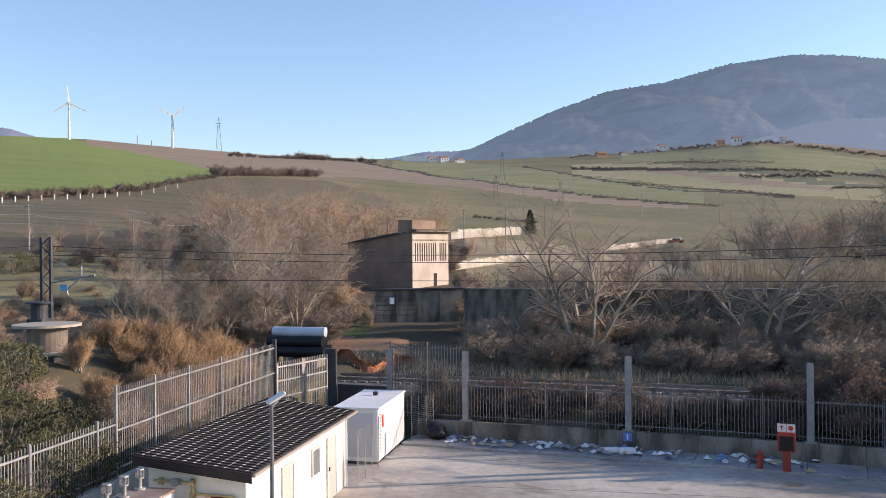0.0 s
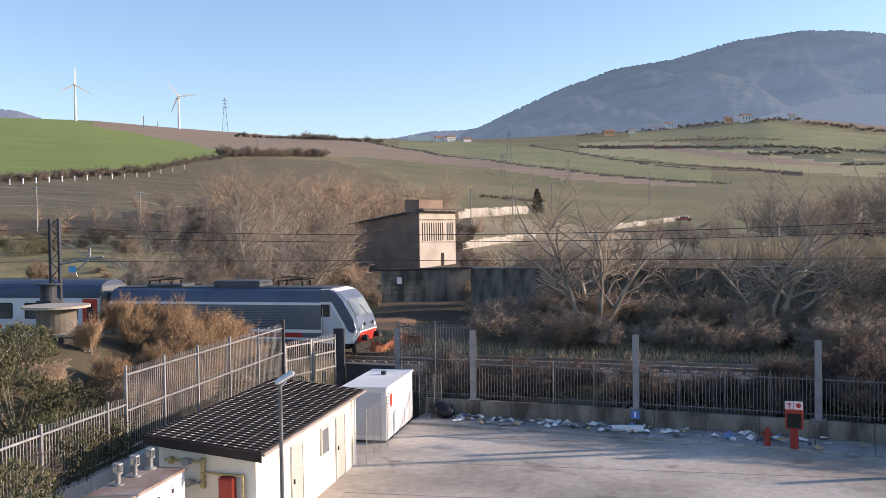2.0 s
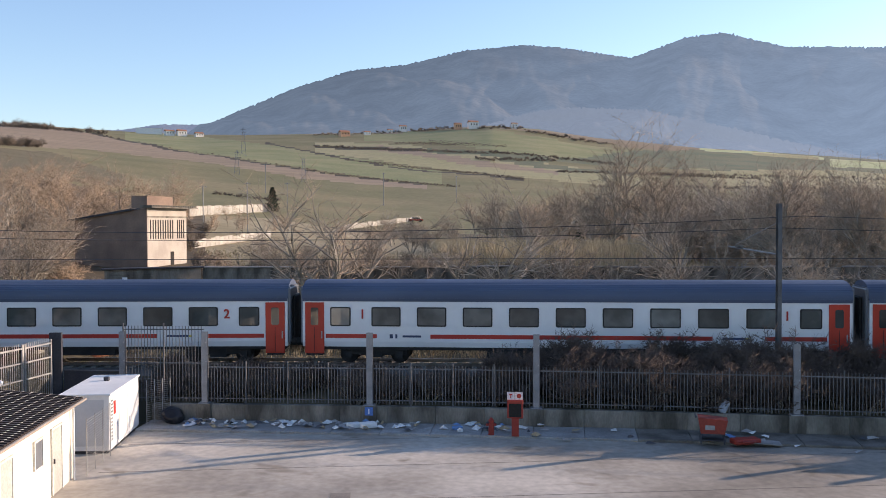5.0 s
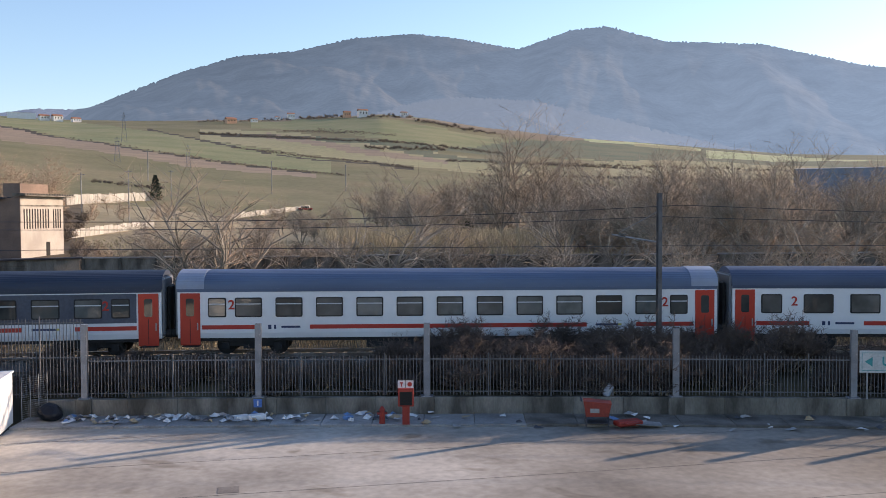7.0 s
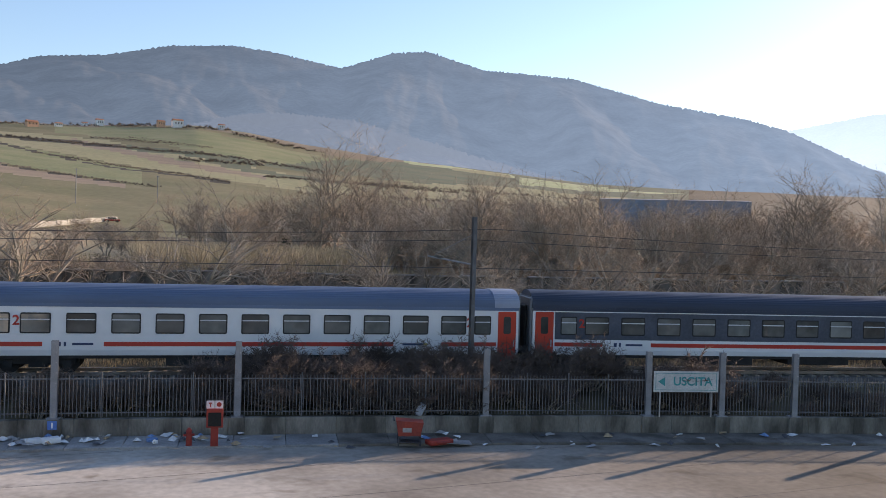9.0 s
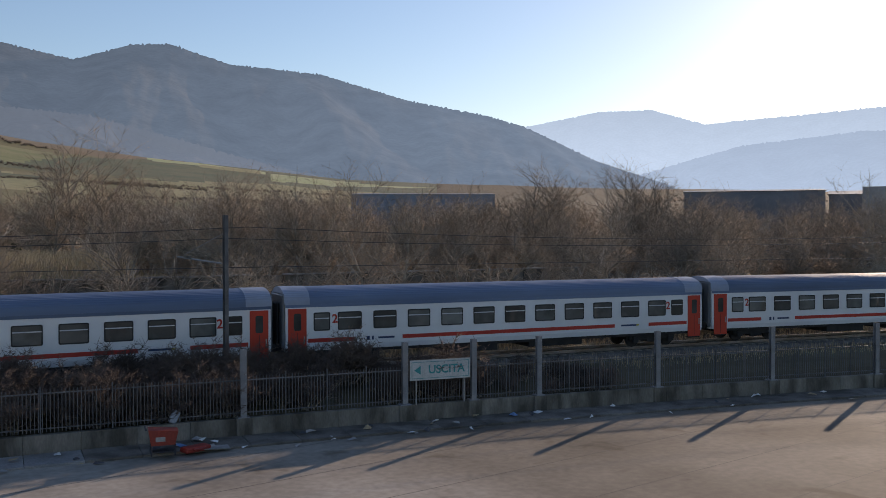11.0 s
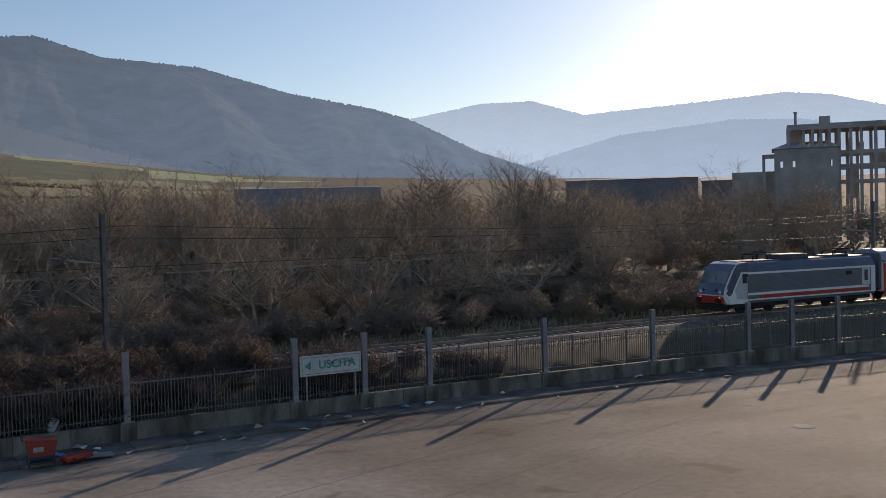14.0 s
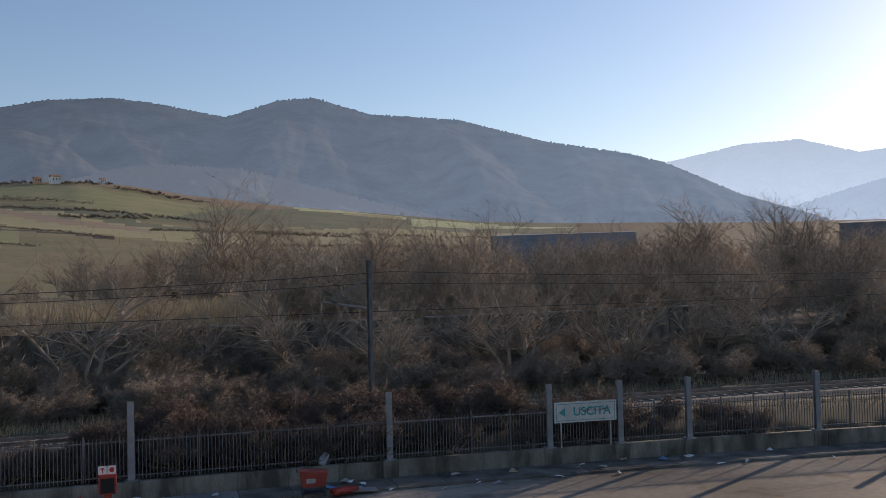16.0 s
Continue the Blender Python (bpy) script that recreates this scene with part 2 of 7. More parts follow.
AZS = (-60, -32, -22, -10, 2, 8, 11, 14.5, 18, 32, 50, 72)
RS = (56, 75, 105, 200, 400, 800, 1500)
ELS = ((-6.8, -4.4, -1.5, 1.2, 3.6, 5.6, 6.9),
       (-6.8, -4.4, -1.5, 1.4, 3.5, 5.3, 6.45),
       (-6.8, -4.8, -2.2, 0.8, 3.2, 4.9, 5.75),
       (-6.8, -4.4, -2.3, -0.2, 2.2, 4.0, 5.35),
       (-6.8, -3.0, -2.3, -0.9, 1.3, 3.5, 5.7),
       (-6.8, -2.95, -2.35, -1.0, 1.1, 3.2, 6.1),
       (-6.8, -2.95, -2.4, -1.15, 0.95, 3.0, 5.8),
       (-6.8, -2.95, -2.4, -1.3, 0.75, 2.8, 5.2),
       (-6.8, -2.95, -2.4, -1.4, 0.6, 2.6, 4.8),
       (-6.8, -3.0, -2.4, -1.4, 0.5, 2.0, 3.35),
       (-6.8, -3.4, -2.5, -1.6, 0.2, 1.5, 2.7),
       (-6.8, -4.9, -3.5, -1.7, 0.1, 1.1, 2.2))
ELT = np.array(ELS)


def ground_z(x, y):
    """Height of the natural ground beyond the yard."""
    r = math.hypot(x, y)
    az = math.degrees(math.atan2(x, y))
    az = max(AZS[0], min(AZS[-1], az))
    col = [float(np.interp(az, AZS, ELT[:, k])) for k in range(len(RS))]
    lr = math.log(max(r, RS[0]))
    el = float(np.interp(lr, np.log(RS), col))
    zf = EYE[2] + r * math.tan(radians(el)) if r > RS[0] else 1.65
    zf = min(zf, EYE[2] + 1600 * math.tan(radians(col[-1])))
    d = y - track_y(x)
    near = 1.25 + (rail_z(x) - 1.63) + 0.5 * arc((-14.2 - x) / 1.5)
    bump = 0.25 * noise.noise((x * 0.11, y * 0.11, 3.0)) * arc((abs(d) - 4) / 6)
    z = near + (zf - near) * arc((d - 4) / 18) + bump + (2.5 * noise.noise((x * 0.006, y * 0.006, 9.0)) * arc((r - 150) / 500))
    # low shelf before the retaining wall across the line
    shelf = arc((x + 14) / 4) * arc((116 - x) / 16)
    z -= shelf * (1 - arc((d - WALL_D - 0.5) / 1.0)) * max(0.0, z - near - 0.6 * arc((d - 4) / 12))
    # overgrown bank beside the yard
    z += 2.2 * arc((-16.5 - x) / 6) * arc((44 - y) / 6) * arc((y - 2) / 10)
    if x > -14.6 and y < wall_y(min(x, 75)) + 0.4:
        z = -0.6
    elif x > -14.6:
        w = wall_y(min(x, 75))
        z = 0.5 + (z - 0.5) * arc((y - w - 0.2) / 4.5)
    return z


# ---- terrain ----
def terrain():
    az = np.concatenate([np.arange(-180, -62, 6.0), np.arange(-62, -44, 1.0), np.arange(-44, 72, 0.3), np.arange(72, 84, 1.0), np.arange(84, 181, 6.0)])
    rr = [float(v) for v in np.arange(4, 60, 1.4)] + [float(v) for v in np.arange(60, 92, 0.9)] + [92, 95, 98, 102, 106, 112, 118, 130, 145, 160, 180]
    rr += [float(v) for v in np.geomspace(195, 1600, 80)] + [1900, 2500, 3400, 4600]
    verts, faces, slots = [], [], []
    for r in rr:
        for a in az:
            x, y = r * math.sin(radians(a)), r * math.cos(radians(a))
            z = ground_z(x, y) if r <= 1600 else ground_z(x * 1600 / r, y * 1600 / r) - (r - 1600) * 0.03
            verts.append((x, y, z))
    n = len(az)
    for i in range(len(rr) - 1):
        r = (rr[i] + rr[i + 1]) / 2
        for j in range(n - 1):
            faces.append((i * n + j, i * n + j + 1, (i + 1) * n + j + 1, (i + 1) * n + j))
            a = (az[j] + az[j + 1]) / 2
            slot = 0
            if 60 < r < 4000 and -60 < a < 72:
                el = el_of(a, r) + 0.05 * noise.noise((a * 0.7, r * 0.01, 4.0))
                if a > 38 and r > 320:
                    slots.append(2)
                    continue
                for k, (strip, _) in enumerate(FIELDS):
                    if strip[0][0] <= a <= strip[-1][0]:
                        lo, hi = (float(np.interp(a, [s[0] for s in strip], [s[c] for s in strip])) for c in (1, 2))
                        if lo <= el <= hi:
                            slot = k + 1
            slots.append(slot)
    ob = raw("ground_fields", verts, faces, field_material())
    for _, m in FIELDS:
        ob.data.materials.append(m)
    ob.data.polygons.foreach_set("material_index", slots)
    ob.data.polygons.foreach_set("use_smooth", [True] * len(faces))
    return tagged(ob, "rolling farmland with green and ploughed winter fields rising behind the railway", "fields", kind="structure")


def el_of(az, r):
    col = [float(np.interp(az, AZS, ELT[:, k])) for k in range(len(RS))]
    return float(np.interp(math.log(r), np.log(RS), col))


def r_at(az, el):
    col = [float(np.interp(az, AZS, ELT[:, k])) for k in range(len(RS))]
    return math.exp(float(np.interp(el, col, np.log(RS))))


GREEN1 = mat("young_wheat", (0.17, 0.24, 0.045), (0.22, 0.255, 0.07), 0.02, 0.9, 0.02, fine=20, stretch=(1, 4, 1))
PLOUGH = mat("ploughed_earth", (0.30, 0.225, 0.155), (0.245, 0.185, 0.125), 0.012, 0.95, 0.02, fine=20, stretch=(1, 5, 1))
OLIVE = mat("winter_grass", (0.15, 0.142, 0.066), (0.215, 0.182, 0.096), 0.015, 0.95, 0.02, fine=25)
PALE = mat("pale_meadow", (0.28, 0.265, 0.135), (0.32, 0.28, 0.155), 0.01, 0.95, 0.02, fine=20)
EARTH = mat("bare_red_earth", (0.34, 0.19, 0.11), (0.26, 0.16, 0.09), 0.3, 0.95, 0.02)
SCRUB = mat("brown_scrub_floor", (0.115, 0.085, 0.05), (0.068, 0.052, 0.032), 0.12, 0.95, 0.03, fine=18)
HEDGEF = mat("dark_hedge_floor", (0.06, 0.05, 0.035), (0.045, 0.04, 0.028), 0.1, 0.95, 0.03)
STRAW = mat("straw_meadow", (0.38, 0.31, 0.19), (0.27, 0.22, 0.125), 0.07, 0.95, 0.03, fine=20)
MUTED = mat("muted_green_field", (0.185, 0.20, 0.092), (0.25, 0.238, 0.12), 0.02, 0.95, 0.02, fine=20)
FURROW = mat("furrowed_winter_crop", (0.105, 0.092, 0.045), (0.175, 0.142, 0.085), 0.05, 0.95, 0.03, fine=9, stretch=(0.5, 5, 1), grain=0.3)
BANK = mat("dry_bank_grass", (0.30, 0.255, 0.125), (0.15, 0.125, 0.065), 0.16, 0.95, 0.03, fine=14, c3=(0.21, 0.185, 0.085))
DULL = mat("dull_green_pasture", (0.10, 0.125, 0.075), (0.14, 0.145, 0.085), 0.02, 0.95, 0.02, fine=14)
BRIGHT = mat("bright_green_strip", (0.36, 0.40, 0.20), (0.42, 0.42, 0.24), 0.02, 0.95, 0.02, fine=14)
# grass in shadow, the shadow painted as a darker green
LAWN = mat("shaded_grass", (0.07, 0.10, 0.03), (0.05, 0.07, 0.025), 0.2, 0.9, 0.02)
FIELDS = [
    ([(-60, -1.0, 6.9), (-30, -1.0, 6.4), (-12, -1.2, 5.4), (2, -1.0, 5.6), (8, -1.0, 6.0), (18, -1.6, 4.4), (40, -1.6, 2.6), (72, -1.8, 2.0)], OLIVE),
    ([(-60, -6.8, 1.0), (-33, -6.5, 1.0), (-27, -6.0, 1.2), (-25, -6.0, 3.0), (-18, -6.0, 2.6), (-12, -6.0, 1.4), (-7, -5.6, 0.2), (4, -5.6, -0.6), (20, -5.6, -0.8), (72, -5.6, -1.0)], SCRUB),
    ([(-9.5, -2.4, 0.6), (-5, -2.4, 0.3), (2, -2.6, -0.9), (16, -3.0, -1.6), (24, -3.0, -2.2)], STRAW),
    ([(-44, 2.6, 6.9), (-37, 2.9, 6.7), (-33, 3.1, 6.5), (-28.5, 3.7, 5.6), (-24.5, 4.6, 4.8)], GREEN1),
    ([(-44, 1.0, 2.9), (-37, 1.0, 3.1), (-30, 1.0, 3.5), (-26, 1.2, 4.1), (-22, 2.4, 4.4), (-18, 2.6, 4.2), (-14, 2.2, 3.0)], FURROW),
    ([(-32, 6.2, 6.9), (-28.5, 5.6, 6.5), (-24.5, 4.8, 6.2), (-20, 4.6, 6.0), (-15.9, 4.5, 5.3), (-10, 3.8, 4.25), (-4, 2.95, 3.35), (4, 2.1, 2.4)], PLOUGH),
    ([(-14, 5.0, 5.5), (-10, 4.35, 5.3), (-6, 3.75, 4.9), (-1, 3.1, 4.2), (5, 2.4, 3.3)], MUTED),
    ([(-3, 4.5, 5.1), (3, 3.7, 4.9), (9, 2.9, 4.0), (14, 2.4, 3.4), (18, 2.1, 2.8)], PALE),
    ([(1, 4.6, 4.9), (6, 3.8, 4.15), (12, 3.0, 3.3)], PLOUGH),
    ([(0, 5.2, 5.5), (4, 5.1, 5.7), (8, 4.6, 5.8), (13, 4.0, 5.0), (17, 3.5, 4.3)], MUTED),
    ([(19, 3.3, 3.9), (26, 2.7, 3.4), (31, 2.3, 2.9), (38, 2.1, 2.5)], MUTED),
    ([(22, 2.2, 2.7), (31, 1.8, 2.2), (40, 1.6, 2.0), (50, 1.5, 1.8)], PALE),
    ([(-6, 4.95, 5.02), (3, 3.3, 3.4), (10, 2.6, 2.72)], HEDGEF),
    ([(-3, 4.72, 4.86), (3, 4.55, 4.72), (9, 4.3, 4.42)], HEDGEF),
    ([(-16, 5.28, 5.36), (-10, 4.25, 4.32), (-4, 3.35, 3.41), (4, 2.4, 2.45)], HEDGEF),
    ([(40, 0.2, 1.9), (46, 0.2, 1.8), (72, 0.2, 2.0)], SCRUB),
    ([(-44, -3.0, 0.1), (-31, -3.2, 0.0), (-27, -3.2, -0.8), (-24.5, -3.0, -1.4)], BANK),
    ([(11, 3.86, 3.9), (16.5, 3.5, 4.4), (21, 3.2, 4.4), (26, 2.6, 4.0), (32, 2.3, 3.4), (45, 1.9, 2.9)], DULL),
    ([(20.5, 4.35, 4.55), (24, 4.0, 4.16), (27.5, 3.6, 3.72)], BRIGHT),
    ([(23.5, 3.9, 4.05), (26.0, 3.75, 3.95), (27.0, 3.6, 3.75)], PALE),
    ([(27.8, 3.3, 3.6), (31.5, 3.0, 3.25), (36, 2.8, 2.95), (45, 2.6, 2.72)], BRIGHT),
    ([(21, 2.5, 3.1), (25, 2.45, 3.1), (28.7, 2.4, 3.0), (31, 2.3, 2.75), (36, 2.2, 2.5)], PALE),
    ([(8.5, 3.9, 4.15), (12, 3.35, 3.6), (16.5, 2.8, 3.05)], DULL),
    ([(4, 4.45, 4.7), (8, 4.2, 4.5), (11.5, 3.95, 4.2)], DULL),
    ([(-25, -5.3, -3.9), (-15.5, -5.4, -3.6)], LAWN),
    ([(-26, -6.8, -5.5), (-20, -6.8, -5.2), (-13, -6.8, -5.6)], EARTH),
]


def field_material():
    """Winter fields: ploughed, green and dry patches in broad cells, with furrow lines and grass grain."""
    m = mat("winter_fields", (0.08, 0.066, 0.040), (0.115, 0.095, 0.056), 0.09, 0.95, 0.03, fine=25)
    nt = m.node_tree
    b = nt.nodes["Principled BSDF"]
    base = b.inputs["Base Color"].links[0].from_socket
    tc = nt.nodes.new("ShaderNodeTexCoord")
    mp = nt.nodes.new("ShaderNodeMapping")
    mp.inputs["Scale"].default_value, mp.inputs["Rotation"].default_value = (0.0022, 0.0058, 0.0), (0, 0, 0.35)
    nt.links.new(tc.outputs["Object"], mp.inputs[0])
    vo = nt.nodes.new("ShaderNodeTexVoronoi")
    vo.inputs["Scale"].default_value = 1.0
    nt.links.new(mp.outputs[0], vo.inputs["Vector"])
    sep = nt.nodes.new("ShaderNodeSeparateColor")
    nt.links.new(vo.outputs["Color"], sep.inputs[0])
    ramp = nt.nodes.new("ShaderNodeValToRGB")
    ramp.color_ramp.interpolation = "CONSTANT"
    cols = [(0.0, (0.15, 0.19, 0.045)), (0.22, (0.22, 0.165, 0.105)), (0.38, (0.16, 0.18, 0.06)), (0.62, (0.20, 0.19, 0.075)), (0.8, (0.12, 0.17, 0.04)), (0.9, (0.21, 0.165, 0.11))]
    ramp.color_ramp.elements[0].color = (*cols[0][1], 1)
    ramp.color_ramp.elements[1].position, ramp.color_ramp.elements[1].color = cols[1][0], (*cols[1][1], 1)
    for p, c in cols[2:]:
        ramp.color_ramp.elements.new(p).color = (*c, 1)
    nt.links.new(sep.outputs[0], ramp.inputs[0])
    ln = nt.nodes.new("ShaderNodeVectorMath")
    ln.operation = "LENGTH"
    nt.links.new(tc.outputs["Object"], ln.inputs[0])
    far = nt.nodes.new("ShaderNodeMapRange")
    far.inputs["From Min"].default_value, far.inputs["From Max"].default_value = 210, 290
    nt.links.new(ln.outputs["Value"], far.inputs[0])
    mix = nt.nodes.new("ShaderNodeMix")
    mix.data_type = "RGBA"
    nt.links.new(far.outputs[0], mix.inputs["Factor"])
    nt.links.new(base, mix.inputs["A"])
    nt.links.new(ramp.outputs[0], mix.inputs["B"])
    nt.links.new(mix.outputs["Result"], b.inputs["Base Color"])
    return m


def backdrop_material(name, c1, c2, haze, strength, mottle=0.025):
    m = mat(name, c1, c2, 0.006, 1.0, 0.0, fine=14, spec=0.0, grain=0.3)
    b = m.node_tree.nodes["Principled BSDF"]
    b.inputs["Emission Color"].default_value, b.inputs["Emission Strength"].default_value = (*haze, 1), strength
    # aerial haze is painted as emission, mottled by woods and clearings on the slope
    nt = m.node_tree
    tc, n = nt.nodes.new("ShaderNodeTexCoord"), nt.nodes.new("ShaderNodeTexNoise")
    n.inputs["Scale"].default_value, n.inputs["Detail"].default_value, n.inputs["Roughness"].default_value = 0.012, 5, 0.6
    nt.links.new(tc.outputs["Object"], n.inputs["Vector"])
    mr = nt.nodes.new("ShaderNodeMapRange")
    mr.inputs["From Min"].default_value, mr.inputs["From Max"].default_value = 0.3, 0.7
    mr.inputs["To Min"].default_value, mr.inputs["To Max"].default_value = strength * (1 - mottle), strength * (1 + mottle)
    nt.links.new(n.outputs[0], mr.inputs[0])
    # the painted haze glows more towards the sun side (+x)
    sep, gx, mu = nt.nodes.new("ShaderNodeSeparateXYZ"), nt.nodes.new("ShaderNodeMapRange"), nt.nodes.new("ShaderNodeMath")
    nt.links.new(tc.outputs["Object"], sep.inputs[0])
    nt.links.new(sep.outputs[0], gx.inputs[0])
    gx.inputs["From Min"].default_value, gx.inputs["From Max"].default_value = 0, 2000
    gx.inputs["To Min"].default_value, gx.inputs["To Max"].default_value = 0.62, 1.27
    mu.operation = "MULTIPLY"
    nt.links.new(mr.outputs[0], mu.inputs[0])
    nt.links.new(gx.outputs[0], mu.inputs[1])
    # and more at the foot than at the ridge
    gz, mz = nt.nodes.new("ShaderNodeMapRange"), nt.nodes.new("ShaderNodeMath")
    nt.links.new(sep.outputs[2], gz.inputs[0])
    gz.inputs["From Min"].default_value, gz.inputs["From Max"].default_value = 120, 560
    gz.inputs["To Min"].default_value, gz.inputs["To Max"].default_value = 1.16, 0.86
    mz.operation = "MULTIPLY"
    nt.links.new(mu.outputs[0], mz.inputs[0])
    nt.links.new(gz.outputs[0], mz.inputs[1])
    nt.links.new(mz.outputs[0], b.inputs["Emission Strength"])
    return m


def mountain(name, profile, dist, foot, depth, material, label, seed):
    """A ridge whose skyline follows (compass angle, elevation); slopes come towards the camera with gullies."""
    pa, pe = zip(*profile)
    az = np.arange(pa[0], pa[-1] + 0.01, 0.1)
    rows = 44
    verts, faces = [], []
    for i in range(rows):
        k = i / (rows - 1)
        for a in az:
            el = float(np.interp(a, pa, pe))
            r = dist - depth * (1 - k)
            top = EYE[2] + dist * math.tan(radians(el))
            low = EYE[2] + (dist - depth) * math.tan(radians(foot(a)))
            ridge = noise.noise((a * 0.24 + 2.2 * k, seed, k * 0.7)) * 0.75 + noise.noise((a * 0.6 + 2 * k, seed + 5, k * 1.5)) * 0.2
            z = low + (top - low) * (k ** 1.15) + ridge * 48 * math.sin(math.pi * k) + 5 * noise.noise((a * 1.7, seed, k * 9)) * math.sin(math.pi * k)
            if k > 0.97:
                z += 5.0 * noise.noise((a * 9, seed, 0)) + 5.0 * noise.noise((a * 31, seed, 0))
            r += 80 * noise.noise((a * 0.3, seed + 9, k * 2)) * math.sin(math.pi * k)
            verts.append((r * math.sin(radians(a)), r * math.cos(radians(a)), z))
    n = len(az)
    for i in range(rows - 1):
        for j in range(n - 1):
            faces.append((i * n + j, i * n + j + 1, (i + 1) * n + j + 1, (i + 1) * n + j))
    ob = raw(name, verts, faces, material)
    for p in ob.data.polygons:
        p.use_smooth = True
    return tagged(ob, label, "mountain", kind="structure")


terrain()
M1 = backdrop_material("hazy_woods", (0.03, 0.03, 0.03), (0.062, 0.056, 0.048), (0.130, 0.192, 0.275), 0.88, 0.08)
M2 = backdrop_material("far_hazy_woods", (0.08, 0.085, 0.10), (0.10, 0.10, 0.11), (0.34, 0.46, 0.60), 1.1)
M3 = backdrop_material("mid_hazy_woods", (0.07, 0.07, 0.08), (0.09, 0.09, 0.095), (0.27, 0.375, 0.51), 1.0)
M4 = backdrop_material("hazy_far_hills", (0.08, 0.085, 0.10), (0.10, 0.10, 0.11), (0.25, 0.34, 0.50), 0.62)
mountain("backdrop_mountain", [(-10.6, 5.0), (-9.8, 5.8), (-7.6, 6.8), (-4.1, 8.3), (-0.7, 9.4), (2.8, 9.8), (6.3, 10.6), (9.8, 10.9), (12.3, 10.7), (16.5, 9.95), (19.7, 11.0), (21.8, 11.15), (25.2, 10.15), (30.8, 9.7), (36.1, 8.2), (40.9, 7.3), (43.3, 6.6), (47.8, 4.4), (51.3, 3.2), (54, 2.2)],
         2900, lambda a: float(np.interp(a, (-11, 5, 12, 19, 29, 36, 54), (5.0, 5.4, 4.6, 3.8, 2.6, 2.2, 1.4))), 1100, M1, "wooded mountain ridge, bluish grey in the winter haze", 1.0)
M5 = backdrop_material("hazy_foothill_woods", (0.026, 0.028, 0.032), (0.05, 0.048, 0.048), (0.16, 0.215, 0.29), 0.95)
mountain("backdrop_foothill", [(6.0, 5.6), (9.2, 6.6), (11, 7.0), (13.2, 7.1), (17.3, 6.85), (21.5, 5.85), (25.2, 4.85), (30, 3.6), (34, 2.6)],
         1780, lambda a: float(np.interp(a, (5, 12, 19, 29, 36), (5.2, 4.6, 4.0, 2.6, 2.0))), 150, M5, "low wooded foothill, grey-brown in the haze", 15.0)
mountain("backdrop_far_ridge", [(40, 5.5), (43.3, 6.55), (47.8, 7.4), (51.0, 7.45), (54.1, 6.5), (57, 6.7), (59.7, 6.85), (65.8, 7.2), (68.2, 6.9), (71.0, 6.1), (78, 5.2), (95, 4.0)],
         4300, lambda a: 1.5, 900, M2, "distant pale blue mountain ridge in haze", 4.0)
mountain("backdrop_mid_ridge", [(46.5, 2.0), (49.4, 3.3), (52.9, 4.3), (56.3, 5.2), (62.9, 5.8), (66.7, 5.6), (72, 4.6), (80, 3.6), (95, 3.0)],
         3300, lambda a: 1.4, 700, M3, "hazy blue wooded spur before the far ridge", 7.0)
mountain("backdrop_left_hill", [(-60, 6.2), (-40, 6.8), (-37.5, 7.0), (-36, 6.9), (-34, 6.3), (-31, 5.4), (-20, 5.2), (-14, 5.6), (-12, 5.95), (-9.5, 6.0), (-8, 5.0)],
         4400, lambda a: 4.5, 500, M4, "pale distant hills in haze behind the ridge", 11.0)


# ---- yard ----
def yard():
    xs = np.arange(-16, 96, 2.0)
    verts, faces = [], []
    for x in xs:
        yw = wall_y(x) if x < 75 else wall_y(75) - 0.5 * (x - 75)
        for y in (-30.0, 0.0, 8.0, 16.0, yw - 8, yw - 2.0):
            verts.append((x, min(y, yw - 2.0), 0.0))
    for i in range(len(xs) - 1):
        for j in range(5):
            k = i * 6 + j
            faces.append((k, k + 6, k + 7, k + 1))
    tagged(raw("ground_yard", verts, faces, CONCRETE), "worn pale concrete yard with stains and cracks", "yard", kind="structure")


yard()


def along(x, off=0.0):
    """A point of the wall's line at x and the line's turn; off is towards the railway."""
    s = -0.185 - 0.0042 * x
    n = math.hypot(1, s)
    return x - off * s / n, wall_y(x) + off / n, math.atan(s)


def boundary_wall():
    root = empty("wall_boundary", Matrix(), "low weathered concrete boundary wall along the yard", "wall", kind="structure")
    x = -9.0
    while x < 74:
        p, q = along(x), along(x + 2.0)
        L = math.hypot(q[0] - p[0], q[1] - p[1])
        m = Matrix.Translation((p[0], p[1], 0)) @ Matrix.Rotation(math.atan2(q[1] - p[1], q[0] - p[0]), 4, "Z")
        h = 0.78 + 0.02 * math.sin(x * 3.1)
        o = part("wall_segment", bx(0.004, L - 0.004, -0.15, 0.15, -0.05, h, 0.015), WALLC, root)
        o.data.transform(m)
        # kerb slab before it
        # beyond x 10.5 the slab colour holds both dirt and painted shade
        k = part("kerb_slab", bx(0.012, L - 0.012, -2.05, -0.155, -0.05, 0.10 + 0.008 * math.sin(x * 7), 0.02), DIRTY_SHADED if x > 10.5 else KERB, root)
        k.data.transform(m)
        x += 2.0


boundary_wall()



# ---- fence posts and panels ----
POSTX = [-10.3, -6.75, 0.26, 7.1, 17.1, 24.0, 27.2, 30.4, 36.6, 43.05, 49.3, 52.3, 55.6, 61.0, 66.5]


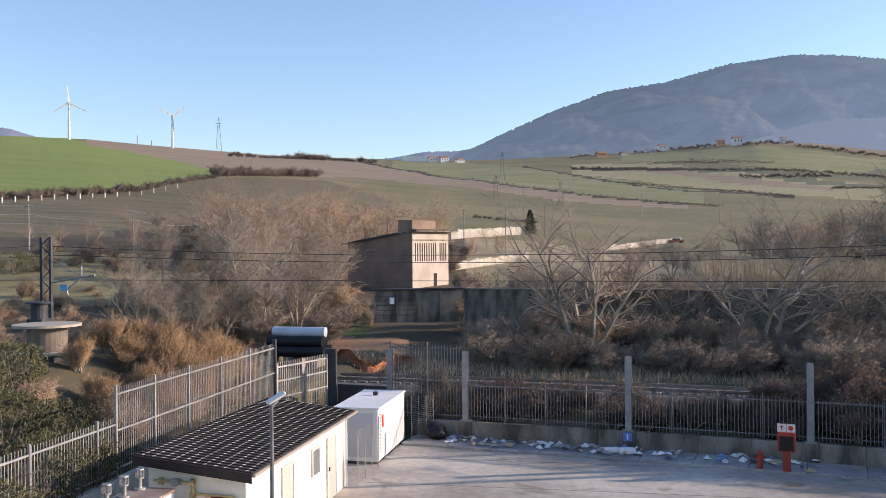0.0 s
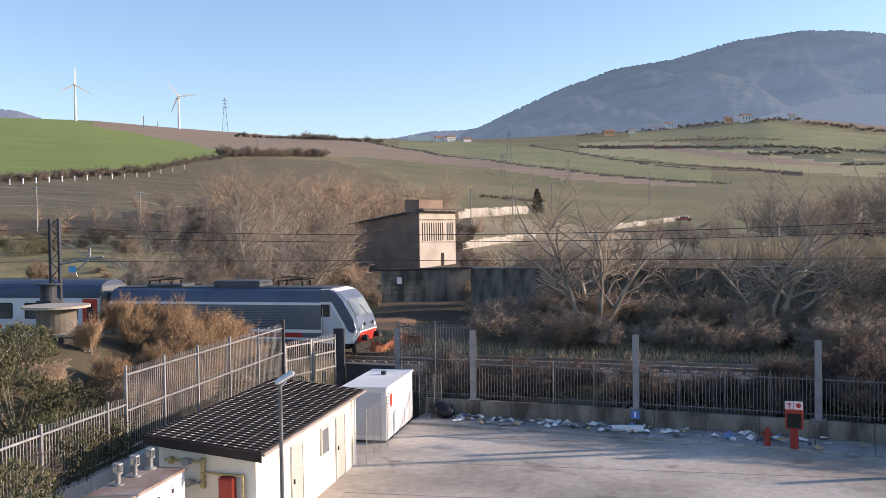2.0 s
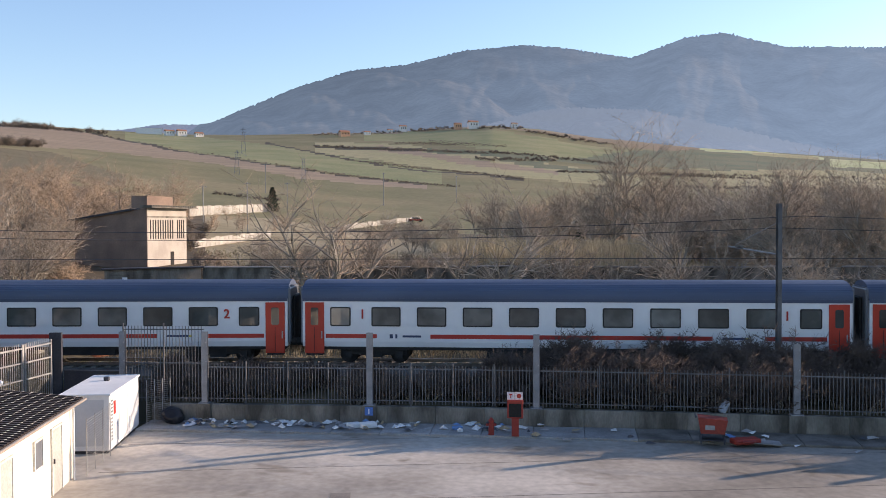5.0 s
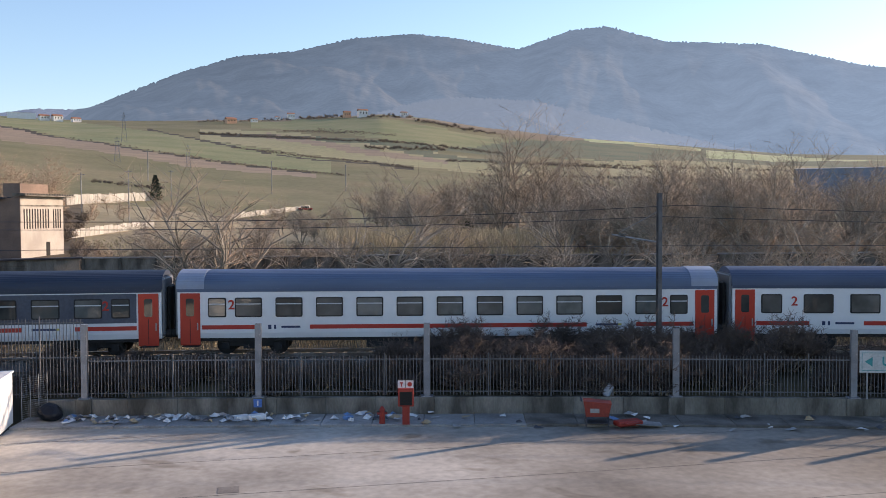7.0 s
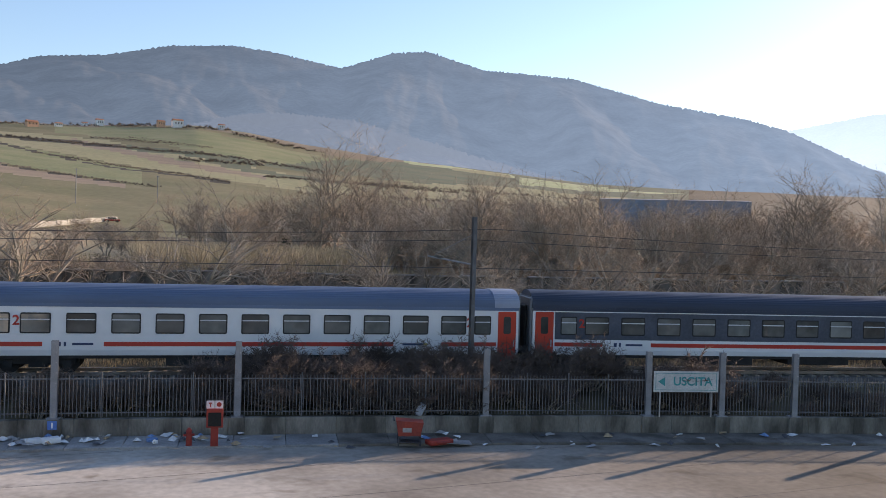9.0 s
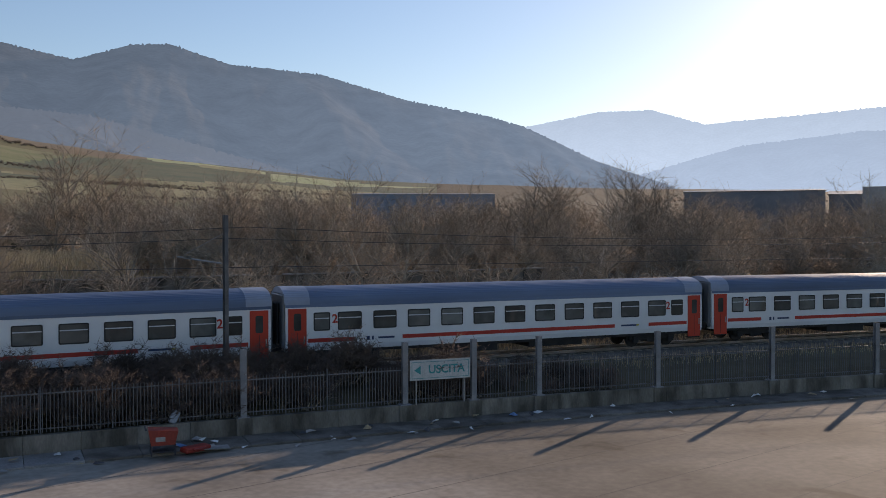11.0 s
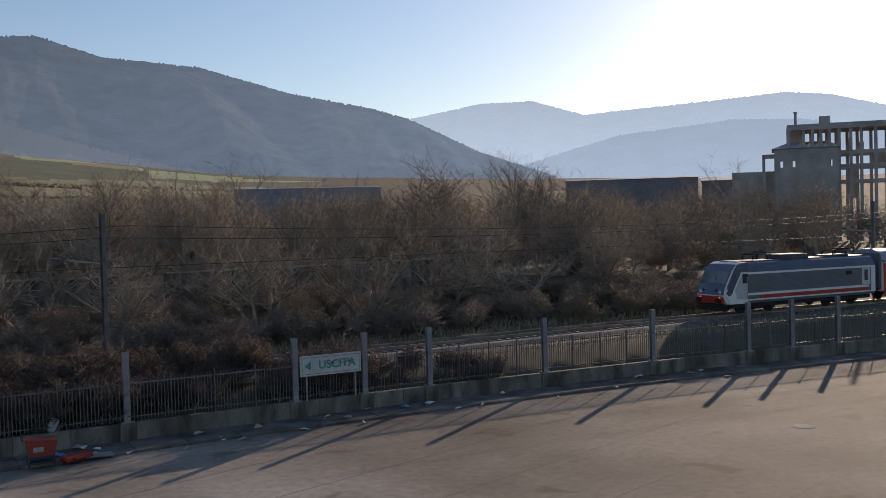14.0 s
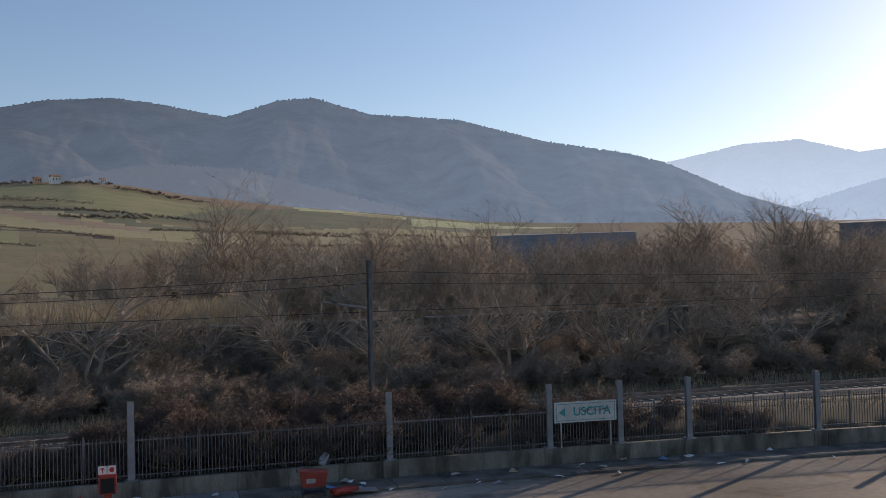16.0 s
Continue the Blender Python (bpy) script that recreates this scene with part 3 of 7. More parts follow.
def steel_post(x):
    px, py, a = along(x)
    h = 3.85 - 0.27 * arc((x - 8) / 12)
    e = empty("steel_post", pose(px, py, 0, 0, 0, math.degrees(a)), "tall grey steel I-section post on a concrete pier", "post", "posts along the yard wall")
    b = bx(-0.125, 0.125, -0.10, -0.085, 0.8, h)
    box(b, -0.125, 0.125, 0.085, 0.10, 0.8, h)
    box(b, -0.012, 0.012, -0.085, 0.085, 0.8, h)
    part("beam", b, POST, e)
    part("base_plate", bx(-0.24, 0.24, -0.2, 0.2, 0.80, 0.84), POST, e)
    part("pier", bx(-0.32, 0.32, -0.26, 0.26, -0.05, 0.80, 0.02), WALLC, e, "weathered concrete pier")
    for i in range(4):
        part("bolt", rod(bmesh.new(), (0.08, -0.10, 2.2 + i * 0.4), (0.08, -0.125, 2.2 + i * 0.4), 0.022, n=6), GALV, e)
    return e


for x in POSTX:
    steel_post(x)


def fence_panel(x0, x1, z0, z1, tall=False):
    p, q = along(x0, 0.02), along(x1, 0.02)
    L = math.hypot(q[0] - p[0], q[1] - p[1])
    m = Matrix.Translation((p[0], p[1], 0)) @ Matrix.Rotation(math.atan2(q[1] - p[1], q[0] - p[0]), 4, "Z")
    e = empty("fence_panel", m, "galvanised steel railing panel with upright flat bars", "fence", "railing panels on the wall")
    rails = (z0 + 0.12, z1 - 0.18) if not tall else (z0 + 0.12, (z0 + z1) / 2, z1 - 0.18)
    for z in rails:
        part("rail", bx(0.05, L - 0.05, -0.02, 0.02, z, z + 0.045), FENCEM, e)
    first = None
    n = int(L / 0.135)
    for i in range(1, n):
        x = i * L / n
        mm = pose(x, -0.03, 0)
        if first is None:
            first = part("picket", bx(-0.014, 0.014, -0.006, 0.006, z0, z1), FENCEM, e)
            first.matrix_basis = mm
        else:
            share(first, "picket", mm, e)
    for x in (0.03, L / 2):
        part("upright", bx(x - 0.025, x + 0.025, -0.03, 0.03, z0 - 0.05, z1 + 0.1), FENCEM, e)


for a, b in zip(POSTX[:-1], POSTX[1:]):
    tall = b < -6
    n = 2 if b - a > 4 else 1
    for i in range(n):
        fence_panel(a + (b - a) * i / n, a + (b - a) * (i + 1) / n, 0.86, 4.1 if tall else 2.5, tall)


# ---- shed, generator container, brick building ----
def slab_roof(name, x0, x1, y0, y1, z0, z1, t, material, parent, label=""):
    return part(name, extrude_y([(x0, z0), (x1, z1), (x1, z1 + t), (x0, z0 + t)], y0, y1), material, parent, label)


def extrude_y(profile, y0, y1):
    bm = bmesh.new()
    a = [bm.verts.new((x, y0, z)) for x, z in profile]
    b = [bm.verts.new((x, y1, z)) for x, z in profile]
    n = len(profile)
    for i in range(n):
        bm.faces.new((a[i], a[(i + 1) % n], b[(i + 1) % n], b[i]))
    bm.faces.new(a)
    bm.faces.new(b[::-1])
    bmesh.ops.recalc_face_normals(bm, faces=bm.faces)
    return bm


def shed():
    e = empty("utility_shed", pose(-0.2, 0, 0), "cream plastered single-storey utility shed with brown corrugated roof", "shed")
    part("wall", extrude_y([(-12.2, 0), (-9.45, 0), (-9.45, 2.6), (-12.2, 2.91)], 22.6, 31.4), PLASTER, e)
    rf = slab_roof("roof", -12.42, -9.18, 22.32, 31.72, 2.95, 2.58, 0.05, ROOFT, e, "dark brown tile-effect sheet roof")
    slab_roof("verge", -12.47, -9.15, 22.26, 22.31, 2.77, 2.39, 0.25, ROOFT, e, "dark brown verge board")
    slope = -0.1142
    first = None
    for i in range(38):
        y = 22.34 + i * 0.2475
        if first is None:
            bm = bmesh.new()
            vs = []
            for x in (-12.44, -9.17):
                z = 3.005 + (x + 12.45) * slope
                vs.append([bm.verts.new(c) for c in ((x, 0, z), (x, 0.0, z + 0.04), (x, 0.24, z + 0.008), (x, 0.24, z))])
            for k in range(4):
                bm.faces.new((vs[0][k], vs[0][(k + 1) % 4], vs[1][(k + 1) % 4], vs[1][k]))
            bm.faces.new(vs[0][::-1])
            bm.faces.new(vs[1])
            bmesh.ops.recalc_face_normals(bm, faces=bm.faces)
            first = part("tile_course", bm, ROOFT, rf)
            first.matrix_basis = pose(0, y, 0)
        else:
            share(first, "tile_course", pose(0, y, 0), rf)
    for i in range(11):
        x = -12.25 + i * 0.29
        z = 3.005 + (x + 12.45) * slope
        vv, ff = [], []
        for k in range(38):
            y = 22.34 + k * 0.2475
            b = len(vv)
            for yy, dz in ((y + 0.005, 0.046), (y + 0.2, 0.022)):
                vv += [(x - 0.013, yy, z + dz + 0.004), (x + 0.013, yy, z + dz - 0.002), (x + 0.013, yy, z + dz - 0.02), (x - 0.013, yy, z + dz - 0.02)]
            ff += [(b, b + 1, b + 5, b + 4), (b + 1, b + 2, b + 6, b + 5), (b, b + 4, b + 7, b + 3), (b, b + 3, b + 2, b + 1)]
        tagged(raw("tile_ridge", vv, ff, ROOFW, rf, "pale tile ridges"), kind="stuff")
    part("gutter", bx(-9.16, -9.06, 22.3, 31.75, 2.54, 2.62, 0.02), mat("gutter_brown", (0.35, 0.29, 0.24), rough=0.5), e)
    for y, z0, z1, w, nm in ((29.75, 0.02, 2.05, 0.85, "door"), (25.6, 0.02, 2.05, 0.85, "door"), (28.1, 1.2, 2.0, 0.62, "window")):
        p = part(nm, bx(-9.455, -9.41, y - w / 2, y + w / 2, z0, z1, 0.01), TGREY if nm == "window" else mat("grey_green_door", (0.46, 0.46, 0.42), rough=0.5), e)
        fr = bx(-9.45, -9.39, y - w / 2 - 0.07, y - w / 2, z0, z1 + 0.07)
        box(fr, -9.45, -9.39, y + w / 2, y + w / 2 + 0.07, z0, z1 + 0.07)
        box(fr, -9.45, -9.39, y - w / 2, y + w / 2, z1, z1 + 0.07)
        part("frame", fr, mat("door_frame", (0.62, 0.60, 0.55), rough=0.6), p)
        if nm == "door":
            part("handle", bx(-9.41, -9.36, y - w / 2 + 0.06, y - w / 2 + 0.10, 1.0, 1.14), DARKSTEEL, p)
    part("downpipe", rod(bmesh.new(), (-9.35, 31.2, 0.0), (-9.35, 31.2, 2.5), 0.04), WHITE, e)


shed()


def container():
    e = empty("generator_container", Matrix(), "white steel generator cabinet with louvred sides on the yard", "generator")
    part("body", bx(-11.05, -9.3, 34.6, 39.0, 0.12, 2.15, 0.02), WHITE, e)
    part("lid", bx(-11.12, -9.24, 34.54, 39.06, 2.15, 2.22, 0.015), WHITE, e)
    part("skid", bx(-11.0, -9.36, 34.7, 38.9, 0.0, 0.12), DARKSTEEL, e)
    for y0, y1 in ((34.75, 35.9), (35.95, 37.1), (37.15, 38.85)):
        part("side_panel", bx(-9.302, -9.285, y0, y1, 0.25, 2.05, 0.008), WHITE, e)
    for i in range(12):
        part("louvre", bx(-9.29, -9.272, 34.78, 34.98, 0.45 + i * 0.13, 0.51 + i * 0.13), TGREY, e)
    part("warning_plate", bx(-9.288, -9.275, 35.1, 35.38, 1.35, 1.85), TRED, e, "red warning plate")
    part("control_door", bx(-9.288, -9.27, 35.2, 35.6, 0.35, 1.0), TLGREY, e)
    part("exhaust", rod(bmesh.new(), (-10.2, 37.6, 2.2), (-10.2, 37.6, 2.36), 0.12), DARKSTEEL, e)
    part("end_panel", bx(-10.9, -9.5, 34.585, 34.6, 0.3, 2.0), TLGREY, e)


container()


def brick_house():
    m = Matrix.Translation((-22.2, 97.5, 4.2)) @ Matrix.Rotation(radians(-20), 4, "Z")
    e = empty("brick_building", m, "derelict brick building with slit windows and a sloping roof", "building")
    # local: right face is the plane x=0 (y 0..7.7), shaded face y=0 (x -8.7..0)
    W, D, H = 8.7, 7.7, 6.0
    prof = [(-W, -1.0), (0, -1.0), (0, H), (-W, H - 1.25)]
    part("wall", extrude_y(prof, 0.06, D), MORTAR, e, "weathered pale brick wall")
    # shaded face: part of its shade is put into the darker brick colour
    part("wall", extrude_y([(-W, -1.0), (-0.02, -1.0), (-0.02, H - 0.02), (-W, H - 1.27)], 0.0, 0.055), BRICK, e, "weathered brown brick wall, darkened for its shaded side")
    part("roof", extrude_y([(-W - 0.6, H - 1.36), (-1.6, H - 0.25), (-1.6, H - 0.05), (-W - 0.6, H - 1.2)], -0.35, D + 0.2), DARKSTEEL, e, "dark sloping roof edge")
    part("roof_box", bx(-2.6, -0.75, 1.2, 6.2, H - 0.3, H + 1.3), BRICK, e, "brick roof structure")
    part("canopy", bx(-0.6, 0.75, -0.25, D + 1.2, H, H + 0.12), WALLC, e)
    f = None
    for i in range(19):
        mm = pose(0, -0.2 + i * 0.48, H + 0.12)
        if f is None:
            f = part("rafter_tile", bx(-0.6, 0.8, -0.13, 0.13, 0, 0.16), WALLC, e)
            f.matrix_basis = mm
        else:
            share(f, "rafter_tile", mm, e)
    ys = [0.55 + i * 0.47 for i in range(10)] + [5.75 + i * 0.42 for i in range(4)]
    f = None
    for y in ys:
        mm = pose(0, y, 0)
        if f is None:
            f = part("slit_window", bx(-0.02, 0.015, 0.0, 0.2, 2.75, 4.75), DARKGAP, e)
            f.matrix_basis = mm
        else:
            share(f, "slit_window", mm, e)
    part("doorway", bx(-0.05, 0.02, 4.4, 5.1, -0.2, 1.35), DARKGAP, e)
    part("string_course", bx(0.0, 0.05, 0.0, D, 5.0, 5.15), WALLC, e)


brick_house()


# ---- train ----
COACH, LOCO, GAP = 26.4, 15.3, 0.35
WHEEL = None


def bogie(parent, x, w=2.5):
    b = bx(x - 1.6, x + 1.6, -1.12, -0.98, 0.42, 0.72, 0.03)
    box(b, x - 1.6, x + 1.6, 0.98, 1.12, 0.42, 0.72, 0.03)
    box(b, x - 0.4, x + 0.4, -1.15, 1.15, 0.3, 0.8)
    for s in (-1, 1):
        for k in (-1, 1):
            box(b, x + k * w / 2 - 0.18, x + k * w / 2 + 0.18, s * 1.14 - 0.08, s * 1.14 + 0.08, 0.3, 0.62)
    o = part("bogie", b, TDARK, parent, "dark bogie frame")
    for k in (-1, 1):
        wb = rod(bmesh.new(), (0, -0.82, 0), (0, -0.68, 0), 0.46, n=20)
        rod(wb, (0, 0.68, 0), (0, 0.82, 0), 0.46, n=20)
        rod(wb, (0, -0.8, 0), (0, 0.8, 0), 0.08)
        q = part("wheelset", wb, TDARK, o)
        q.matrix_basis = pose(x + k * w / 2, 0, 0.46)


def coach_profile():
    return [(-1.36, 0.85), (-1.41, 1.1), (-1.41, 2.2), (-1.36, 3.18), (1.36, 3.18), (1.41, 2.2), (1.41, 1.1), (1.36, 0.85)]


def roof_profile():
    r = []
    for i in range(45):
        a = math.pi * i / 44
        k = 1.0 + (0.012 if i % 2 and 4 < i < 40 else 0.0)
        r.append((-1.37 * math.cos(a) * k, 3.18 + 0.86 * k * math.sin(a) ** 0.75))
    return r


def rounded_pane(y, x0, x1, z0, z1, t, r=0.08):
    bm = bmesh.new()
    pts = []
    for cx, cz, a0 in ((x1 - r, z1 - r, 0), (x0 + r, z1 - r, 90), (x0 + r, z0 + r, 180), (x1 - r, z0 + r, 270)):
        for k in range(4):
            a = radians(a0 + k * 30)
            pts.append((cx + r * math.cos(a), cz + r * math.sin(a)))
    a = [bm.verts.new((x, y, z)) for x, z in pts]
    b = [bm.verts.new((x, y + t, z)) for x, z in pts]
    n = len(pts)
    for i in range(n):
        bm.faces.new((a[i], a[(i + 1) % n], b[(i + 1) % n], b[i]))
    bm.faces.new(a)
    bm.faces.new(b[::-1])
    bmesh.ops.recalc_face_normals(bm, faces=bm.faces)
    return bm


def side_window(parent, x, w, z0, z1, opening):
    o = part("window", rounded_pane(-1.428, x - w / 2, x + w / 2, z0, z1, 0.03), RUBBER, parent, "black rubber window surround")
    part("pane", rounded_pane(-1.434, x - w / 2 + 0.06, x + w / 2 - 0.06, z0 + 0.06, z1 - 0.06, 0.01, 0.05), TWIN, o)
    if opening:
        part("transom", bx(x - w / 2 + 0.05, x + w / 2 - 0.05, -1.445, -1.43, z1 - 0.33, z1 - 0.28), TLGREY, o)


def coach(kind):
    """kind 1: wide fixed windows, first class; 2: the same in second class; 3: opening windows; 4: dark window band."""
    cls = "1" if kind == 1 else "2"
    e = empty("railway_coach", Matrix(), {1: "white and grey-blue first-class railway coach with red doors and stripe", 2: "white second-class railway coach with wide windows and red doors",
              3: "white second-class railway coach with opening windows and red doors", 4: "railway coach with a dark blue window band and red doors"}[kind], "railway coach", "coaches of the train")
    h = COACH / 2
    rm = TROOF if kind == 3 else TROOFK if kind == 4 else TROOFN
    part("body", extrude(coach_profile(), -h + 0.25, h - 0.25), TBODY, e, "white painted body sides")
    rb = extrude(roof_profile(), -h + 0.22, h - 0.22)
    part("roof", rb, rm, e, "grey-blue rounded roof")
    part("cantrail", bx(-h + 0.25, h - 0.25, -1.385, -1.35, 3.05, 3.20), rm, e)
    # ends coloured dark grey to paint the shade in the gaps between cars
    part("end_cap", bx(h - 0.25, h - 0.12, -1.3, 1.3, 0.95, 3.75, 0.1), TGREY, e)
    part("end_cap", bx(-h + 0.12, -h + 0.25, -1.3, 1.3, 0.95, 3.75, 0.1), TGREY, e)
    for s in (-1, 1):
        for yb in (-0.87, 0.87):
            part("buffer", rod(bmesh.new(), (s * (h - 0.15), yb, 1.05), (s * (h + 0.12), yb, 1.05), 0.2, n=14), TDARK, e)
        part("gangway", bx(s * (h - 0.12) - 0.08 + s * 0.1, s * (h - 0.12) + 0.08 + s * 0.1, -0.75, 0.75, 1.1, 3.3, 0.06), RUBBER, e, "black rubber gangway bellows")
        if kind == 3:
            cap = [(y * 1.012, 3.19 + (z - 3.18) * 1.012) for y, z in roof_profile()]
            part("roof_end", extrude(cap, min(s * (h - 1.5), s * (h - 0.2)), max(s * (h - 1.5), s * (h - 0.2))), TROOFP, e, "paler roof end")
        bogie(e, s * 9.5)
        dx = s * (h - 0.85)
        d = part("door", bx(dx - 0.47, dx + 0.47, -1.44, -1.39, 0.52, 3.0, 0.02), TDOOR, e, "red folding door")
        part("door_window", rounded_pane(-1.447, dx - 0.19, dx + 0.19, 1.9, 2.75, 0.01, 0.08), TDWIN, d)
        part("door_leaf_joint", bx(dx - 0.012, dx + 0.012, -1.448, -1.44, 0.6, 1.8), RUBBER, d)
        part("door_handle", bx(dx + 0.32, dx + 0.38, -1.47, -1.44, 1.25, 1.6), GALV, d)
        part("step", bx(dx - 0.4, dx + 0.4, -1.42, -1.1, 0.44, 0.5), TDARK, d)
    # stripe, broken where the lettering stands
    for x0, x1 in ((-h + 1.4, -h + 3.9), (-h + 6.5, h - 6.6), (h - 4.2, h - 1.4)):
        part("stripe", bx(x0, x1, -1.418, -1.405, 1.27, 1.47), TRED, e, "red stripe")
    if kind == 4:
        part("window_band", bx(-h + 1.4, h - 1.4, -1.417, -1.36, 1.62, 3.0), mat("dark_blue_grey_band", (0.075, 0.09, 0.12), (0.05, 0.06, 0.08), 0.5, 0.4), e, "dark blue-grey window band")
    n, w, op = (9, 1.42, False) if kind <= 2 else (11, 1.28, True)
    span = 17.7 if kind <= 2 else 19.2
    for i in range(n):
        side_window(e, -span / 2 + span * i / (n - 1), w, 1.85, 2.78, op)
    for s in (-1, 1):
        side_window(e, s * (h - 2.12), 1.0 if kind <= 2 else 0.86, 1.85, 2.78, op)
        text("class_number", cls, 0.62, pose(s * (h - 2.8 if kind > 2 else h - 3.2), -1.432, 2.42, 90), TRED, e, 0.003)
    for i, (x, w) in enumerate(((-h + 4.6, 0.16), (-h + 4.85, 0.1), (-h + 5.6, 0.9), (h - 5.6, 1.1), (h - 5.0, 0.18))):
        part("lettering_bar", bx(x - w / 2, x + w / 2, -1.416, -1.408, 1.27 if i < 2 else 1.32, 1.47 if i < 2 else 1.42), TBLUE if i < 4 else mat("yellow_mark", (0.6, 0.5, 0.12)), e, "small dark lettering")
    part("battery_box", bx(-4.0, -1.0, -1.25, 1.25, 0.35, 0.85, 0.03), TDARK, e)
    part("equipment_box", bx(1.0, 4.5, -1.2, 1.2, 0.4, 0.85, 0.03), TDARK, e)
    part("solebar", bx(-h + 0.4, h - 0.4, -1.3, 1.3, 0.7, 0.87), TDARK, e)
    return e


REDLAMP = glow("red_lamp", (1.0, 0.08, 0.04), 2.0)


def locomotive():
    """Single-cab electric locomotive; its cab is at the +x end."""
    e = empty("electric_locomotive", Matrix(), "grey and white electric locomotive with a sloping cab and red stripe", "locomotive", "locomotives of the train")
    h = LOCO / 2 - 0.1
    side = [(-1.40, 0.75), (-1.45, 0.9), (-1.45, 2.9), (1.45, 2.9), (1.45, 0.9), (1.40, 0.75)]
    part("body", extrude(side, -h + 0.2, h - 2.1), TGREY, e, "dark grey louvred body side")
    top = [(-1.45, 2.9), (-1.36, 3.2), (-1.15, 3.5), (-0.9, 3.6), (0.9, 3.6), (1.15, 3.5), (1.36, 3.2), (1.45, 2.9)]
    part("roof_fairing", extrude(top, -h + 0.2, h - 2.1), TROOFL, e, "blue-grey roof edge")
    prof = [(h - 2.1, 0.75), (h - 0.35, 0.75), (h, 1.3), (h - 0.06, 1.7), (h - 0.22, 2.1), (h - 0.77, 3.05), (h - 1.2, 3.48), (h - 1.6, 3.6), (h - 2.1, 3.6)]
    bm = extrude_y(prof, -1.45, 1.45)
    bmesh.ops.bevel(bm, geom=[q for q in bm.edges if abs(q.verts[0].co.y - q.verts[1].co.y) < 0.01 and min(q.verts[0].co.x, q.verts[1].co.x) > h - 1.65], offset=0.14, segments=3, affect="EDGES")
    cab = part("cab", bm, WHITE, e, "white raked cab")
    side_band = [(h - 2.1, 2.93), (h - 2.1, 3.58), (h - 1.6, 3.57), (h - 1.24, 3.42), (h - 0.9, 3.03), (h - 0.33, 2.06), (h - 0.16, 1.5), (h - 0.34, 1.3), (h - 0.6, 1.42), (h - 0.8, 1.8), (h - 1.48, 2.93)]
    side_panel = [(h - 2.06, 1.08), (h - 1.1, 1.08), (h - 0.93, 1.75), (h - 1.6, 2.85), (h - 2.06, 2.85)]
    for k in (-1, 1):
        part("side_band", extrude_y(side_band, min(k * 1.3, k * 1.466), max(k * 1.3, k * 1.466)), TROOFL, cab, "dark blue-grey raked band")
        part("side_panel", extrude_y(side_panel, min(k * 1.4, k * 1.462), max(k * 1.4, k * 1.462)), TLGREY, cab, "light grey cab side panel")
        part("handrail", rod(bmesh.new(), (h - 2.0, k * 1.5, 1.0), (h - 2.0, k * 1.5, 2.6), 0.025, n=6), GALV, cab)
        part("mirror_lamp", rod(bmesh.new(), (h + 0.02, k * 0.62, 1.72), (h + 0.06, k * 0.62, 1.72), 0.09, n=12), RUBBER, cab)
    face = [(h + 0.012, 1.4), (h - 0.048, 1.7), (h - 0.208, 2.105), (h - 0.758, 3.06), (h - 1.18, 3.48)]
    # plate tones the light front down, painting part of its shade
    part("front_face", extrude_y(face + [(x - 0.08, z - 0.02) for x, z in face[::-1]], -1.3, 1.3), mat("front_shaded_grey", (0.15, 0.18, 0.24), (0.115, 0.14, 0.19), 0.5, 0.35, grain=0.03), cab, "raked front with shade put into its blue-grey")
    fr = bmesh.new()
    v = [fr.verts.new(p) for p in ((h - 0.72, -1.2, 3.0), (h - 0.72, 1.2, 3.0), (h - 0.232, 1.2, 2.15), (h - 0.232, -1.2, 2.15))]
    w = [fr.verts.new((p.co.x + 0.03, p.co.y, p.co.z + 0.02)) for p in v]
    fr.faces.new(v)
    fr.faces.new(w[::-1])
    for i in range(4):
        fr.faces.new((v[i], v[(i + 1) % 4], w[(i + 1) % 4], w[i]))
    bmesh.ops.recalc_face_normals(fr, faces=fr.faces)
    part("windscreen", fr, TWIN, cab, "dark windscreen")
    part("wiper", rod(bmesh.new(), (h - 0.17, 0.4, 2.16), (h - 0.47, 0.1, 2.68), 0.015, n=5), TDARK, cab)
    part("nose", bx(h - 0.2, h + 0.02, -1.2, 1.2, 0.8, 1.35, 0.05), TRED, cab, "red lower nose")
    for y in (-0.95, 0.95):
        part("headlight", rod(bmesh.new(), (h - 0.02, y, 1.6), (h + 0.03, y, 1.6), 0.12, n=16), WHITE, cab)
        part("tail_light", rod(bmesh.new(), (h + 0.0, y, 1.2), (h + 0.04, y, 1.2), 0.06, n=12), REDLAMP, cab)
        part("buffer", rod(bmesh.new(), (h - 0.2, y, 1.03), (h + 0.3, y, 1.03), 0.16, n=14), TDARK, e)
    part("plough", bx(h - 0.5, h - 0.25, -1.2, 1.2, 0.25, 0.75, 0.05), TDARK, e)
    part("roof", bx(-h + 0.3, h - 1.7, -0.88, 0.88, 3.60, 3.66, 0.02), TROOFD, e)
    part("roof_box", bx(-1.2, 1.6, -0.8, 0.8, 3.64, 4.0, 0.06), TROOFD, e)
    part("roof_box", bx(-5.5, -3.2, -0.7, 0.7, 3.64, 3.8, 0.06), TROOFD, e)
    for s in (-4.6, 3.4):
        b = bmesh.new()
        for y in (-0.45, 0.45):
            rod(b, (s - 0.9, y, 3.98), (s + 0.9, y * 0.7, 4.08), 0.025, n=5)
            rod(b, (s + 0.9, y * 0.7, 4.08), (s - 0.7, y, 4.18), 0.02, n=5)
        rod(b, (s - 0.75, -0.8, 4.2), (s - 0.75, 0.8, 4.2), 0.03, n=5)
